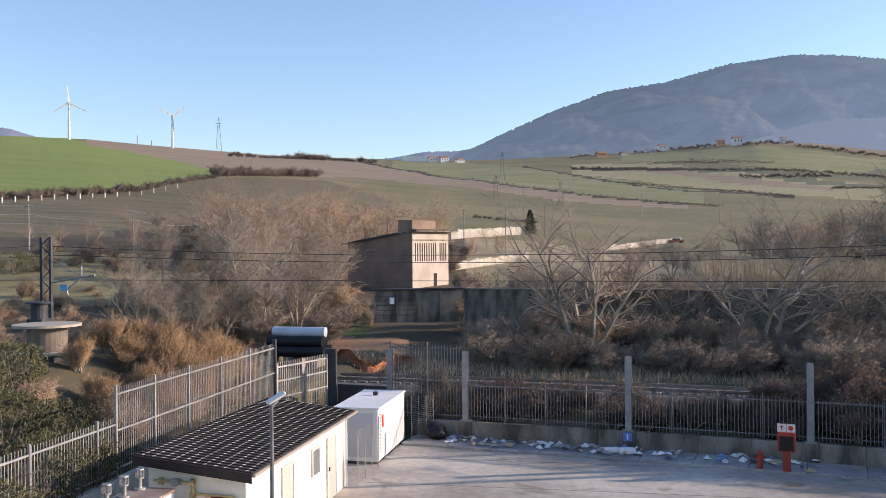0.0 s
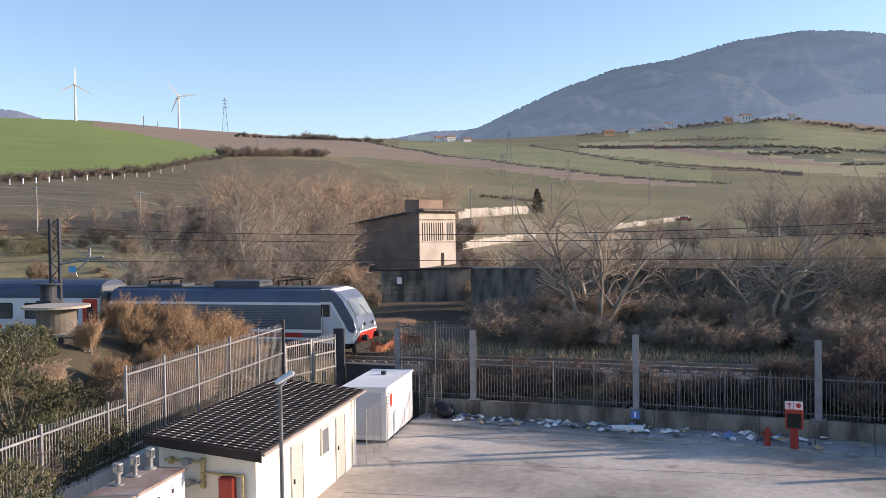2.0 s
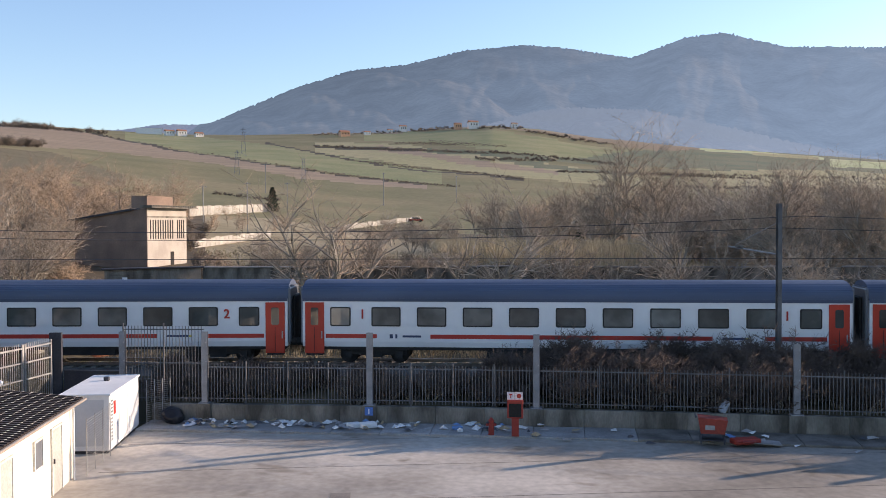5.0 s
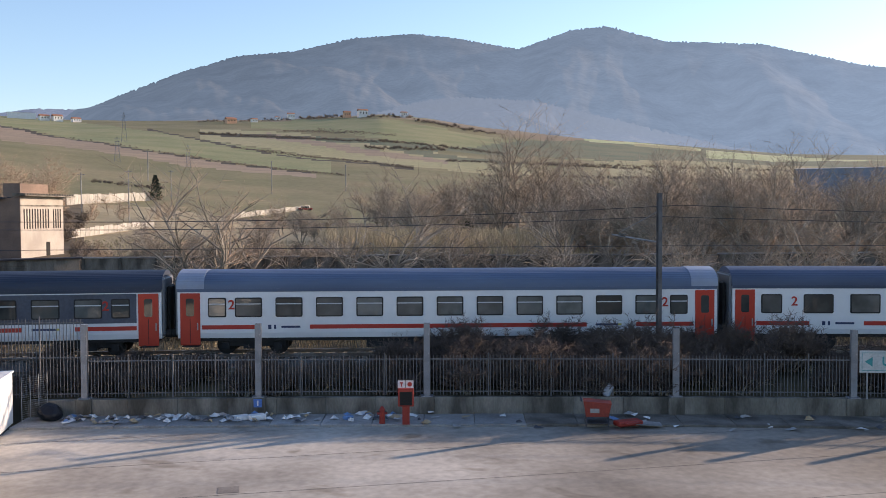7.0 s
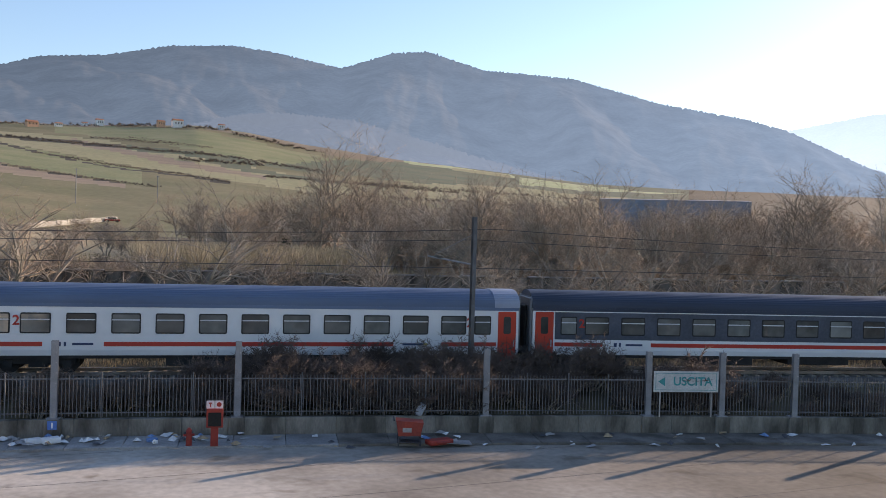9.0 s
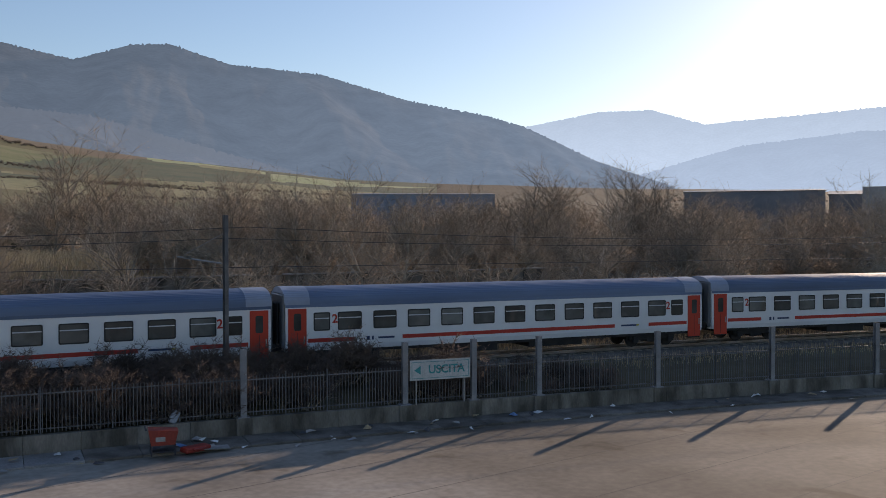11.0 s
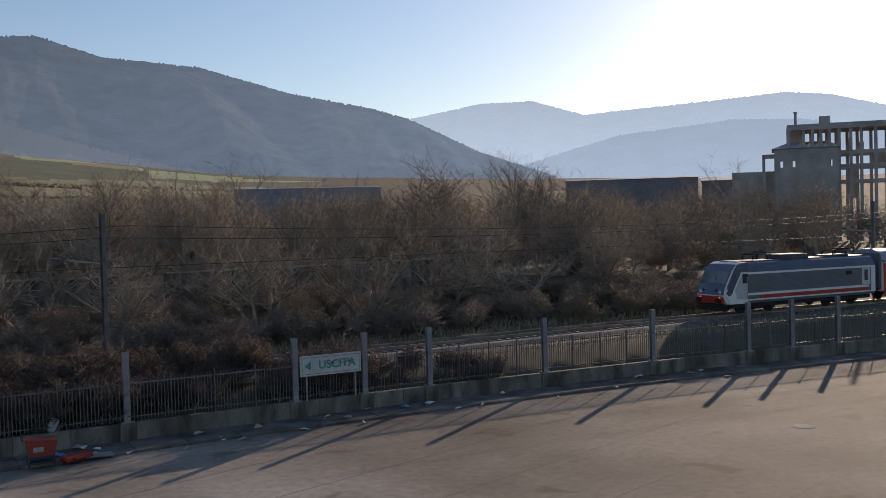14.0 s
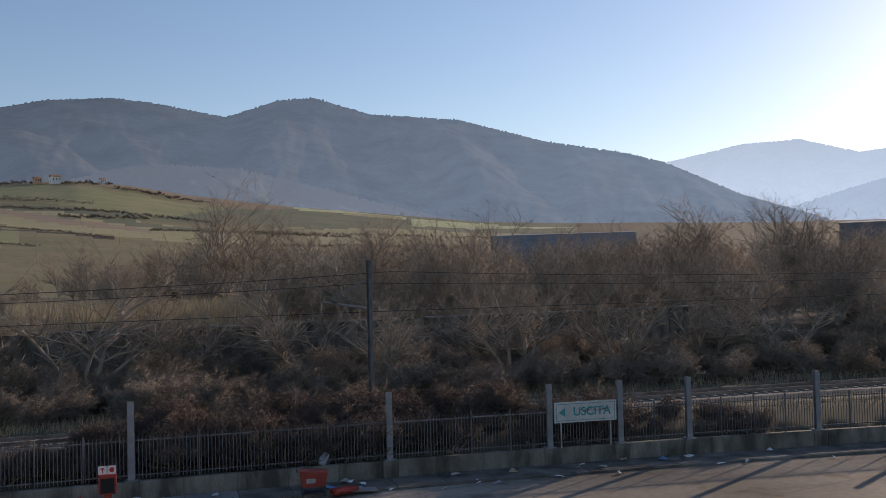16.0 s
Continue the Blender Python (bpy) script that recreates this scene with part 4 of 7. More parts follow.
        for x, y in ((s - 0.8, 0.5), (s - 0.8, -0.5), (s + 0.6, 0.5), (s + 0.6, -0.5)):
            rod(b, (x, y, 3.7), (x, y, 3.98), 0.06, n=8)
        part("pantograph", b, TDARK, e, "folded pantograph")
    # white rear end, lines, stripe and louvres on both sides
    f = None
    for k in (-1, 1):
        def sb(name, x0, x1, y0, y1, z0, z1, m, label="", bev=0.0, parent=e):
            return part(name, bx(x0, x1, min(k * y0, k * y1), max(k * y0, k * y1), z0, z1, bev), m, parent, label)

        sb("rear_panel", -h + 0.15, -h + 0.6, 1.462, 1.2, 0.92, 2.9, WHITE, "white rear panel")
        sb("white_line", -h + 0.6, h - 2.1, 1.462, 1.44, 2.76, 2.9, WHITE)
        sb("stripe", -h + 0.9, h - 3.2, 1.464, 1.44, 1.04, 1.28, TRED, "red stripe")
        sb("white_line", -h + 0.9, h - 2.1, 1.462, 1.44, 1.29, 1.46, WHITE)
        sb("white_line", -h + 0.6, h - 2.1, 1.462, 1.44, 0.93, 1.03, WHITE)
        sb("rear_door", -h + 0.7, -h + 1.6, 1.468, 1.43, 1.48, 2.74, TLGREY, "", 0.02)
        sb("rear_window", -h + 1.0, -h + 1.35, 1.475, 1.46, 1.8, 2.6, TWIN)
        sb("cab_panel", h - 2.9, h - 2.15, 1.462, 1.44, 1.48, 2.74, TGREY, "", 0.01)
        sb("side_window", h - 2.1, h - 1.6, 1.475, 1.40, 2.15, 2.8, TDWIN, "", 0.01, cab)
        sb("vent", -h + 2.7, -h + 3.3, 1.465, 1.44, 2.3, 2.58, TDARK)
        for i in range(14):
            mm = pose(0.0, 0, 1.52 + i * 0.085, 0, 0, 180 if k > 0 else 0)
            if f is None:
                f = part("louvre", extrude([(-1.445, 0), (-1.475, 0.0), (-1.445, 0.05)], -4.2, 4.2), TGREY, e)
                f.matrix_basis = mm
            else:
                share(f, "louvre", mm, e)
    part("rear_gangway", bx(-h - 0.05, -h + 0.25, -0.75, 0.75, 1.1, 3.3, 0.05), RUBBER, e)
    part("underframe", bx(-h + 0.5, h - 0.6, -1.25, 1.25, 0.45, 0.8, 0.03), TDARK, e)
    bogie(e, -4.2, 2.65)
    bogie(e, 4.2, 2.65)
    return e


TRAIN = []
for k in ("L", 1, 1, 2, 3, 4, 3, 3, 3, "R"):
    if k in ("L", "R"):
        TRAIN.append((locomotive(), LOCO, k))
    else:
        TRAIN.append((coach(k), COACH, k))

# the line as a table of running length
_X = np.arange(-420.0, 320.0, 0.5)
_Y = np.array([track_y(x) for x in _X])
_S = np.concatenate([[0], np.cumsum(np.hypot(np.diff(_X), np.diff(_Y)))])
S0 = float(np.interp(-3.06, _X, _S))


def on_track(s):
    """The pose on the rails at running length s, counted from beside the yard."""
    x, x2 = (float(np.interp(S0 + s + d, _S, _X)) for d in (-6.0, 6.0))
    y, y2 = track_y(x), track_y(x2)
    a = math.degrees(math.atan2(y2 - y, x2 - x))
    xm, ym = (x + x2) / 2, (y + y2) / 2
    return xm, ym, rail_z(xm), a


def run(t):
    """Running length of the join between the first and second coach at t seconds."""
    return float(np.interp(t, RUN_T, RUN_S))


RUN_T = (0.0, 4.0, 8.0, 10.5, 13.0, 16.0)
RUN_S = (-105.9, 0.15, 106.15, 172.65, 239.7, 319.2)


# ---- bare trees and bushes ----
def branch_mesh(name, segs, sides, material, parent):
    """Tapered prisms for a list of (a, b, ra, rb)."""
    A = np.array([s[0] for s in segs]); B = np.array([s[1] for s in segs])
    ra = np.array([s[2] for s in segs])[:, None, None]; rb = np.array([s[3] for s in segs])[:, None, None]
    d = B - A
    d /= np.linalg.norm(d, axis=1)[:, None] + 1e-9
    ref = np.where(np.abs(d[:, 2:3]) < 0.9, np.array([[0, 0, 1.0]]), np.array([[1.0, 0, 0]]))
    u = np.cross(d, ref); u /= np.linalg.norm(u, axis=1)[:, None]
    v = np.cross(d, u)
    ang = np.arange(sides) * 2 * math.pi / sides
    ring = u[:, None, :] * np.cos(ang)[None, :, None] + v[:, None, :] * np.sin(ang)[None, :, None]
    verts = np.concatenate([A[:, None, :] + ring * ra, B[:, None, :] + ring * rb], axis=1).reshape(-1, 3)
    faces = []
    for k in range(len(segs)):
        o = k * 2 * sides
        for i in range(sides):
            j = (i + 1) % sides
            faces.append((o + i, o + j, o + sides + j, o + sides + i))
    return raw(name, verts.tolist(), faces, material, parent)


def spike_arrays(segs):
    """Twigs as slim three-sided points: corner array and triangle array."""
    A = np.array([s[0] for s in segs]); B = np.array([s[1] for s in segs]); r = np.array([s[2] for s in segs])[:, None, None]
    d = B - A
    d /= np.linalg.norm(d, axis=1)[:, None] + 1e-9
    ref = np.where(np.abs(d[:, 2:3]) < 0.9, np.array([[0, 0, 1.0]]), np.array([[1.0, 0, 0]]))
    u = np.cross(d, ref); u /= np.linalg.norm(u, axis=1)[:, None]
    v = np.cross(d, u)
    ang = np.arange(3) * 2 * math.pi / 3
    ring = A[:, None, :] + (u[:, None, :] * np.cos(ang)[None, :, None] + v[:, None, :] * np.sin(ang)[None, :, None]) * r
    verts = np.concatenate([ring, B[:, None, :]], axis=1).reshape(-1, 3)
    o = np.arange(len(segs))[:, None, None] * 4
    tri = (o + np.array([[0, 1, 3], [1, 2, 3], [2, 0, 3]])[None]).reshape(-1, 3)
    return verts, tri


def fast_mesh(name, verts, tris, material, parent=None, label=""):
    me = bpy.data.meshes.new(name)
    me.vertices.add(len(verts))
    me.vertices.foreach_set("co", np.asarray(verts, dtype=np.float32).ravel())
    me.loops.add(len(tris) * 3)
    me.loops.foreach_set("vertex_index", np.asarray(tris, dtype=np.int32).ravel())
    me.polygons.add(len(tris))
    me.polygons.foreach_set("loop_start", np.arange(0, len(tris) * 3, 3, dtype=np.int32))
    me.update(calc_edges=True)
    me.materials.append(material)
    ob = new(name, me)
    if parent:
        ob.parent = parent
    return tagged(ob, label)


def grow(rng, height, stems, spread, twigs, levels, up=0.25, droop=0.0, limbs=2, lean=0.4, keep=0.62):
    """Segments of a bare tree: thick ones and twigs."""
    thick, thin = [], []

    def limb(p, d, length, r, lev):
        n = 4 if lev == 0 else 3 if lev == 1 else 2 if lev < levels else 1
        q = p
        for i in range(n):
            d = d + rng.normal(0, 0.13 + 0.05 * lev, 3) + np.array([0, 0, up * 0.25 - droop * lev * 0.1])
            d /= np.linalg.norm(d)
            e = q + d * length / n
            r2 = r * (0.8 if i < n - 1 else 0.6)
            (thick if lev < limbs else thin).append((q, e, r, r2))
            if lev < levels and (i > 0 or lev > 0):
                for _ in range(twigs[lev]):
                    a = rng.uniform(0, 2 * math.pi)
                    side = np.array([math.cos(a), math.sin(a), rng.uniform(-0.1, 0.6)])
                    dd = d * 0.6 + side * spread
                    dd /= np.linalg.norm(dd)
                    limb(q + (e - q) * rng.uniform(0.2, 1.0), dd, length * rng.uniform(0.38, 0.68), max(r2 * keep, 0.009), lev + 1)
            q, r = e, r2

    for s in range(stems):
        a = rng.uniform(0, 2 * math.pi)
        slope = 0.12 if stems == 1 else lean * rng.uniform(0.6, 1.3)
        d = np.array([math.cos(a) * slope, math.sin(a) * slope, 1.0])
        limb(np.array([math.cos(a), math.sin(a), 0]) * (0.0 if stems == 1 else 0.2) - np.array([0, 0, 0.2]), d / np.linalg.norm(d), height * rng.uniform(0.75, 1.0) * 0.72, height * 0.019, 0)
    return thick, thin


def make_tree(seed, height, stems, spread, twigs, levels, tw, name, label, up=0.25, thin_r=1.0, lean=0.4):
    rng = np.random.default_rng(seed)
    tree = "tree" in name
    thick, thin = grow(rng, height, stems, spread, twigs, levels, up, 0.0, 3 if tree else 2, lean, 0.66 if tree else 0.62)
    e = empty(name, pose(0, 0, -200), label, "tree" if "tree" in name else "bush")
    wood = branch_mesh("trunk" if tree else "wood", thick, 4 if tree else 5, LIMB if tree else BARK, e)
    if "tree" not in name:
        tagged(wood, kind="stuff")
    fast_mesh("crown", *spike_arrays([(a, b, r * thin_r) for a, b, r, r2 in thin]), tw, e)
    return e


TREES = [make_tree(11 + i, 9.5, 1, 0.9, (4, 4, 3), 3, TWIG if i % 2 else TWIG_G, "bare_tree", "leafless deciduous tree with pale limbs and fine twigs", 0.25, 1.15) for i in range(4)]
MULTI = [make_tree(31 + i, 7.5, 4, 0.8, (3, 3, 3), 3, TWIG if i % 2 else TWIG_G, "bare_tree", "leafless multi-stemmed tree with pale limbs among scrub", 0.2, 1.1) for i in range(4)]
OPEN = [make_tree(131 + i, 8.0, 4, 1.0, (3, 3, 2), 3, TWIG_G if i % 2 else TWIG, "bare_tree", "broad open leafless tree with pale spreading limbs", 0.12, 1.0, 0.75) for i in range(3)]
BUSH = [make_tree(51 + i, 2.8, 9, 0.95, (3, 3, 4), 3, TWIG_G if i % 2 else TWIG, "bare_bush", "tangled leafless grey-brown bush", 0.0, 1.4) for i in range(4)]
BRAMBLE = [make_tree(61 + i, 2.8, 9, 0.95, (3, 3, 4), 3, TWIG_R, "bramble_bush", "dense dark reddish-brown leafless bramble", 0.0, 1.5) for i in range(3)]
OBUSH = [make_tree(71 + i, 3.2, 14, 0.45, (3, 3, 4), 3, TWIG_O, "orange_bush", "upright orange-brown leafless willow bush", 0.5, 1.3) for i in range(2)]
rnd = random.Random(5)


def put(src, x, y, s=1.0, z=None, sink=0.1):
    z = ground_z(x, y) if z is None else z
    o = copy_thing(src, pose(x, y, z - sink, rnd.uniform(-4, 4), rnd.uniform(-4, 4), rnd.uniform(0, 360)))
    o.scale = (s, s, s * rnd.uniform(0.9, 1.15))
    return o


def polar(az, r):
    return r * math.sin(radians(az)), r * math.cos(radians(az))


def woodland(name, label, spots, templates, material):
    """Many far trees or scrub clumps, joined: spots of (x, y, size)."""
    V, T, base = [], [], 0
    rng = np.random.default_rng(len(name))
    for x, y, size in spots:
        v, t = templates[int(rng.integers(len(templates)))]
        a = rng.uniform(0, 6.28)
        c, s = math.cos(a), math.sin(a)
        w = v * size
        w = np.stack([w[:, 0] * c - w[:, 1] * s + x, w[:, 0] * s + w[:, 1] * c + y, w[:, 2] * rng.uniform(0.9, 1.1) + ground_z(x, y) - 0.2], axis=1)
        V.append(w)
        T.append(t + base)
        base += len(v)
    return tagged(fast_mesh(name, np.concatenate(V), np.concatenate(T), material), label, "woodland", kind="stuff")


def sparse(seed, height, stems, spread, twigs, up, fat):
    rng = np.random.default_rng(seed)
    thick, thin = grow(rng, height, stems, spread, twigs, 3, up)
    return spike_arrays([(a, b + (b - a) * 0.15, r * fat) for a, b, r, r2 in thick + thin])


FAR_TREE = [sparse(91 + i, 9.5, 1, 0.9, (3, 3, 4), 0.25, 1.5) for i in range(4)]
FAR_BUSH = [sparse(96 + i, 2.6, 5, 1.0, (2, 3, 3), 0.0, 2.2) for i in range(3)]


# ---- planting ----
def scatter(kinds, n, az0, az1, r0, r1, s0, s1, keep=None):
    done = 0
    while done < n:
        x, y = polar(rnd.uniform(az0, az1), math.sqrt(rnd.uniform(r0 * r0, r1 * r1)))
        if y - track_y(x) < 5.0 or (keep and not keep(x, y)):
            continue
        put(rnd.choice(kinds), x, y, rnd.uniform(s0, s1))
        done += 1


def clear(x, y):
    a, r = math.degrees(math.atan2(x, y)), math.hypot(x, y)
    house = -18.0 < a < -8.8 and 63 < r < 118
    return not house and not (-9.5 < a < -2 and 92 < r < 180) and not (-25 < a < -9 and r < 64)


def low(x, y):
    a, r = math.degrees(math.atan2(x, y)), math.hypot(x, y)
    return clear(x, y) and not (4 < a < 18 and 92 < r < 128)


ORANGETREES = TREES[1::2] + MULTI[1::2]


def spots(n, az0, az1, r0, r1, s0, s1, keep=None):
    out = []
    while len(out) < n:
        x, y = polar(rnd.uniform(az0, az1), math.sqrt(rnd.uniform(r0 * r0, r1 * r1)))
        if y - track_y(x) > 5.0 and (not keep or keep(x, y)):
            out.append((x, y, rnd.uniform(s0, s1)))
    return out


# belt on the slope behind the railway
scatter(ORANGETREES, 17, -25.9, -16.8, 82, 128, 0.85, 1.2, clear)
scatter(TREES, 4, -34, -26, 88, 130, 0.45, 0.65, clear)
put(TREES[0], *polar(-27.4, 125), 1.15)
put(TREES[2], *polar(-23.0, 82), 1.1)
put(OPEN[0], *polar(-20.4, 80), 1.05)
put(OPEN[1], *polar(-26.2, 84), 0.8)
scatter(BUSH, 16, -28, -17, 64, 100, 0.6, 1.1, clear)
scatter(BUSH, 7, -39, -28, 84, 130, 0.6, 1.0, clear)
woodland("slope_wood", "leafless brown wood on the slope", spots(44, -25.9, -11, 128, 195, 0.95, 1.35, clear) + spots(5, -30, -25.9, 128, 195, 0.4, 0.7, clear) + spots(10, -40, -29, 120, 170, 0.35, 0.6) + spots(26, -16, -4, 180, 215, 0.35, 0.6), FAR_TREE, TWIG)
woodland("undergrowth", "low dry brown undergrowth below the trees", spots(130, -40, -16, 60, 100, 0.3, 0.6, lambda x, y: clear(x, y) or math.hypot(x, y) < 64 and math.degrees(math.atan2(x, y)) < -24), FAR_BUSH, TWIG)
woodland("slope_scrub", "low brown scrub on the slope", spots(170, -27, -9.5, 66, 210, 0.5, 1.1, clear) + spots(40, -42, -27, 112, 150, 0.5, 0.9), FAR_BUSH, TWIG_G)


# shelf between the railway and the retaining wall
def shelf_spot(x, y):
    return 5.5 < y - track_y(x) < 19.0 and clear(x, y)


def behind_wall(x, y):
    return y - track_y(x) > WALL_D + 2.0 and low(x, y)


scatter(BUSH, 80, -9, 58, 51, 74, 0.5, 0.95, shelf_spot)
woodland("shelf_scrub", "tangled grey-brown scrub before the retaining wall", spots(300, -9, 62, 50, 84, 0.5, 1.0, shelf_spot), FAR_BUSH, TWIG_G)
for i, (az, r, s) in enumerate(((-2.2, 60, 1.0), (8.2, 61, 0.85), (4.0, 66, 0.6), (13.5, 62, 0.72), (21.0, 63, 0.78), (25.4, 60, 0.7), (34.0, 62, 0.8), (31.0, 68, 0.6), (40.5, 64, 0.75), (45.5, 70, 0.7), (50.0, 72, 0.8), (54.5, 78, 0.8))):
    put(OPEN[i % 3], *polar(az, r), s * 1.35)
# scrub and trees on the level behind the wall
woodland("meadow_scrub", "grey-brown scrub along the meadow's edge", spots(60, -8, 5, 69, 92, 0.4, 0.8, behind_wall) + spots(26, 3, 20, 69, 80, 0.3, 0.6, behind_wall), FAR_BUSH, TWIG_G)
scatter(MULTI, 7, -7, 3, 76, 100, 0.4, 0.65, behind_wall)
scatter(MULTI + TREES, 10, 1, 7, 130, 180, 0.55, 0.8)
scatter(MULTI + TREES, 14, 7, 14, 130, 180, 0.9, 1.2)
scatter(TREES, 30, 12, 32, 118, 170, 1.0, 1.4, behind_wall)
scatter(MULTI + OPEN, 14, 19, 32, 76, 112, 0.85, 1.1, behind_wall)
# wood on the flat
scatter(TREES + MULTI + OPEN, 62, 24, 68, 72, 104, 0.75, 1.0, behind_wall)
scatter(TREES + MULTI, 56, 20, 68, 104, 150, 0.95, 1.25, behind_wall)
woodland("valley_wood", "leafless brown wood on the valley floor", spots(60, 36, 68, 140, 230, 1.05, 1.4) + spots(90, 8, 68, 130, 240, 0.95, 1.35, lambda x, y: math.degrees(math.atan2(x, y)) > 12 or math.hypot(x, y) > 150), FAR_TREE, TWIG)
woodland("valley_scrub", "low tangled brown scrub under the valley trees", spots(230, 20, 68, 70, 160, 0.6, 1.3, behind_wall), FAR_BUSH, TWIG)
woodland("valley_treetops", "tall bare trees on the valley floor", spots(12, 19, 36, 170, 260, 1.2, 1.5) + spots(14, 41.5, 47, 150, 240, 1.3, 1.9) + spots(50, 58, 76, 150, 190, 0.8, 1.1), FAR_TREE, TWIG_G)
scatter(BUSH, 16, 52, 66, 72, 92, 0.8, 1.3)
for az, r, s in ((15.4, 104, 1.2), (16.6, 110, 1.42), (17.8, 108, 1.3), (18.9, 112, 1.2), (22.5, 112, 1.0), (27, 105, 0.95), (43.0, 112, 1.3), (44.2, 118, 1.35), (46.6, 115, 1.25), (50.5, 120, 1.35), (51.6, 122, 1.3), (57, 125, 1.0), (36, 80, 0.75), (29.0, 78, 0.75)):
    put(rnd.choice(TREES), *polar(az, r), s)
# brambles behind the yard wall
for i in range(64):
    x = rnd.uniform(5.5, 27.5)
    put(rnd.choice(BRAMBLE), x, wall_y(x) + rnd.uniform(0.9, 5.2), rnd.uniform(0.55, 0.95))
for i in range(44):
    x = rnd.uniform(-9, 8)
    put(rnd.choice(BRAMBLE), x, wall_y(x) + rnd.uniform(0.8, 3.4), rnd.uniform(0.35, 0.6))
for i in range(14):
    x = rnd.uniform(27, 35)
    put(rnd.choice(BRAMBLE), x, wall_y(x) + rnd.uniform(0.8, 3.0), rnd.uniform(0.3, 0.55))
# bank beside the fence
for az, r, s in ((-31.5, 36, 0.6), (-29, 38, 0.62), (-27, 40.5, 0.62), (-25.4, 42, 0.58), (-24, 42.5, 0.5), (-30, 41, 0.65), (-28, 43, 0.62), (-32.5, 39, 0.5), (-26.5, 38, 0.55), (-30.5, 55, 0.75), (-30, 34, 0.55), (-28, 35.5, 0.55), (-24.4, 45, 0.6), (-26, 45, 0.65), (-23.2, 43.5, 0.45), (-29.5, 44, 0.65), (-31, 43, 0.6), (-27.5, 37, 0.5), (-25.8, 39.5, 0.55), (-26.6, 41.5, 0.58), (-24.8, 41, 0.5), (-28.4, 38, 0.5), (-27.2, 39.5, 0.55), (-26.2, 38.2, 0.52), (-25.2, 40.2, 0.52), (-27.8, 41, 0.58), (-26.9, 37.4, 0.48), (-25.6, 43.2, 0.6)):
    put(rnd.choice(OBUSH), *polar(az, r), s * (0.75 if az < -28.5 else 1.1))
# shrubs round the brick building
for az, r, s in ((-17.6, 90, 1.0), (-18.2, 84, 1.2), (-17.2, 80, 0.9), (-16.3, 78, 0.7), (-9.6, 92, 1.0), (-9.2, 86, 1.1), (-8.8, 78, 1.1), (-9.9, 99, 0.8), (-11.2, 80, 0.6), (-16.8, 73, 0.7), (-8.9, 72, 1.0), (-15.5, 72.5, 0.5)):
    put(rnd.choice(BUSH), *polar(az, r), s)
for az, r, s in ((-22, 68, 0.8), (-24.5, 66, 0.7), (-26.8, 65, 0.7), (-20, 74, 0.8), (-29, 66, 0.8), (-18.8, 78, 0.75)):
    put(rnd.choice(MULTI), *polar(az, r), s)
# hedges along the fields
H = []


def hedge(a0, e0, a1, e1, n, s0, s1, bow=0.0):
    n = n if a0 < -14 else int(n * 2.2)
    for i in range(n):
        k = (i + rnd.uniform(0, 0.9)) / n
        a = a0 + (a1 - a0) * k
        x, y = polar(a, r_at(a, e0 + (e1 - e0) * k + bow * 4 * k * (1 - k)) * rnd.uniform(0.985, 1.015))
        H.append((x, y, rnd.uniform(s0, s1) * (0.4 if a > -14 else 0.8)))


for h in ((-40, 2.65, -29, 3.45, 60, 1.3, 2.2), (-29, 3.45, -24.5, 4.3, 26, 1.3, 2.2), (-24.8, 4.35, -18.5, 4.55, 60, 2.0, 4.0), (-24, 5.65, -15, 5.25, 46, 2.0, 4.5), (-20, 5.55, -18, 5.45, 14, 4.0, 6.0),
          (-16, 5.3, -4, 3.4, 40, 0.8, 1.8), (-4, 3.4, 6, 2.2, 36, 0.8, 1.8), (-3, 4.8, 9, 4.35, 60, 1.6, 3.6), (-1, 4.0, 10, 2.65, 50, 1.0, 2.4), (4, 5.15, 9, 4.8, 26, 1.0, 2.4), (8, 4.5, 16, 3.6, 40, 1.6, 4.0),
          (12, 3.2, 24, 2.5, 50, 1.5, 3.5), (18, 3.0, 34, 2.3, 60, 1.2, 3.0), (14, 2.3, 50, 1.4, 90, 1.0, 2.6), (2, 5.0, 7, 4.9, 30, 1, 3), (-3, 5.45, 2.5, 5.66, 20, 1.5, 5), (3, 5.7, 6, 5.9, 14, 2, 6), (7, 5.9, 10, 5.9, 12, 2, 6), (10, 5.7, 15, 4.8, 24, 2, 6), (7, 4.0, 12, 3.9, 30, 1, 4), (-9, 1.9, -5, 1.5, 14, 0.8, 1.6), (50, 1.9, 64, 1.8, 40, 2, 4)):
    hedge(*h)
woodland("hedgerow", "dark leafless hedgerows between the fields", H, FAR_BUSH, mat("dark_hedge_twigs", (0.20, 0.165, 0.135), (0.14, 0.115, 0.095), 0.01, 0.95))


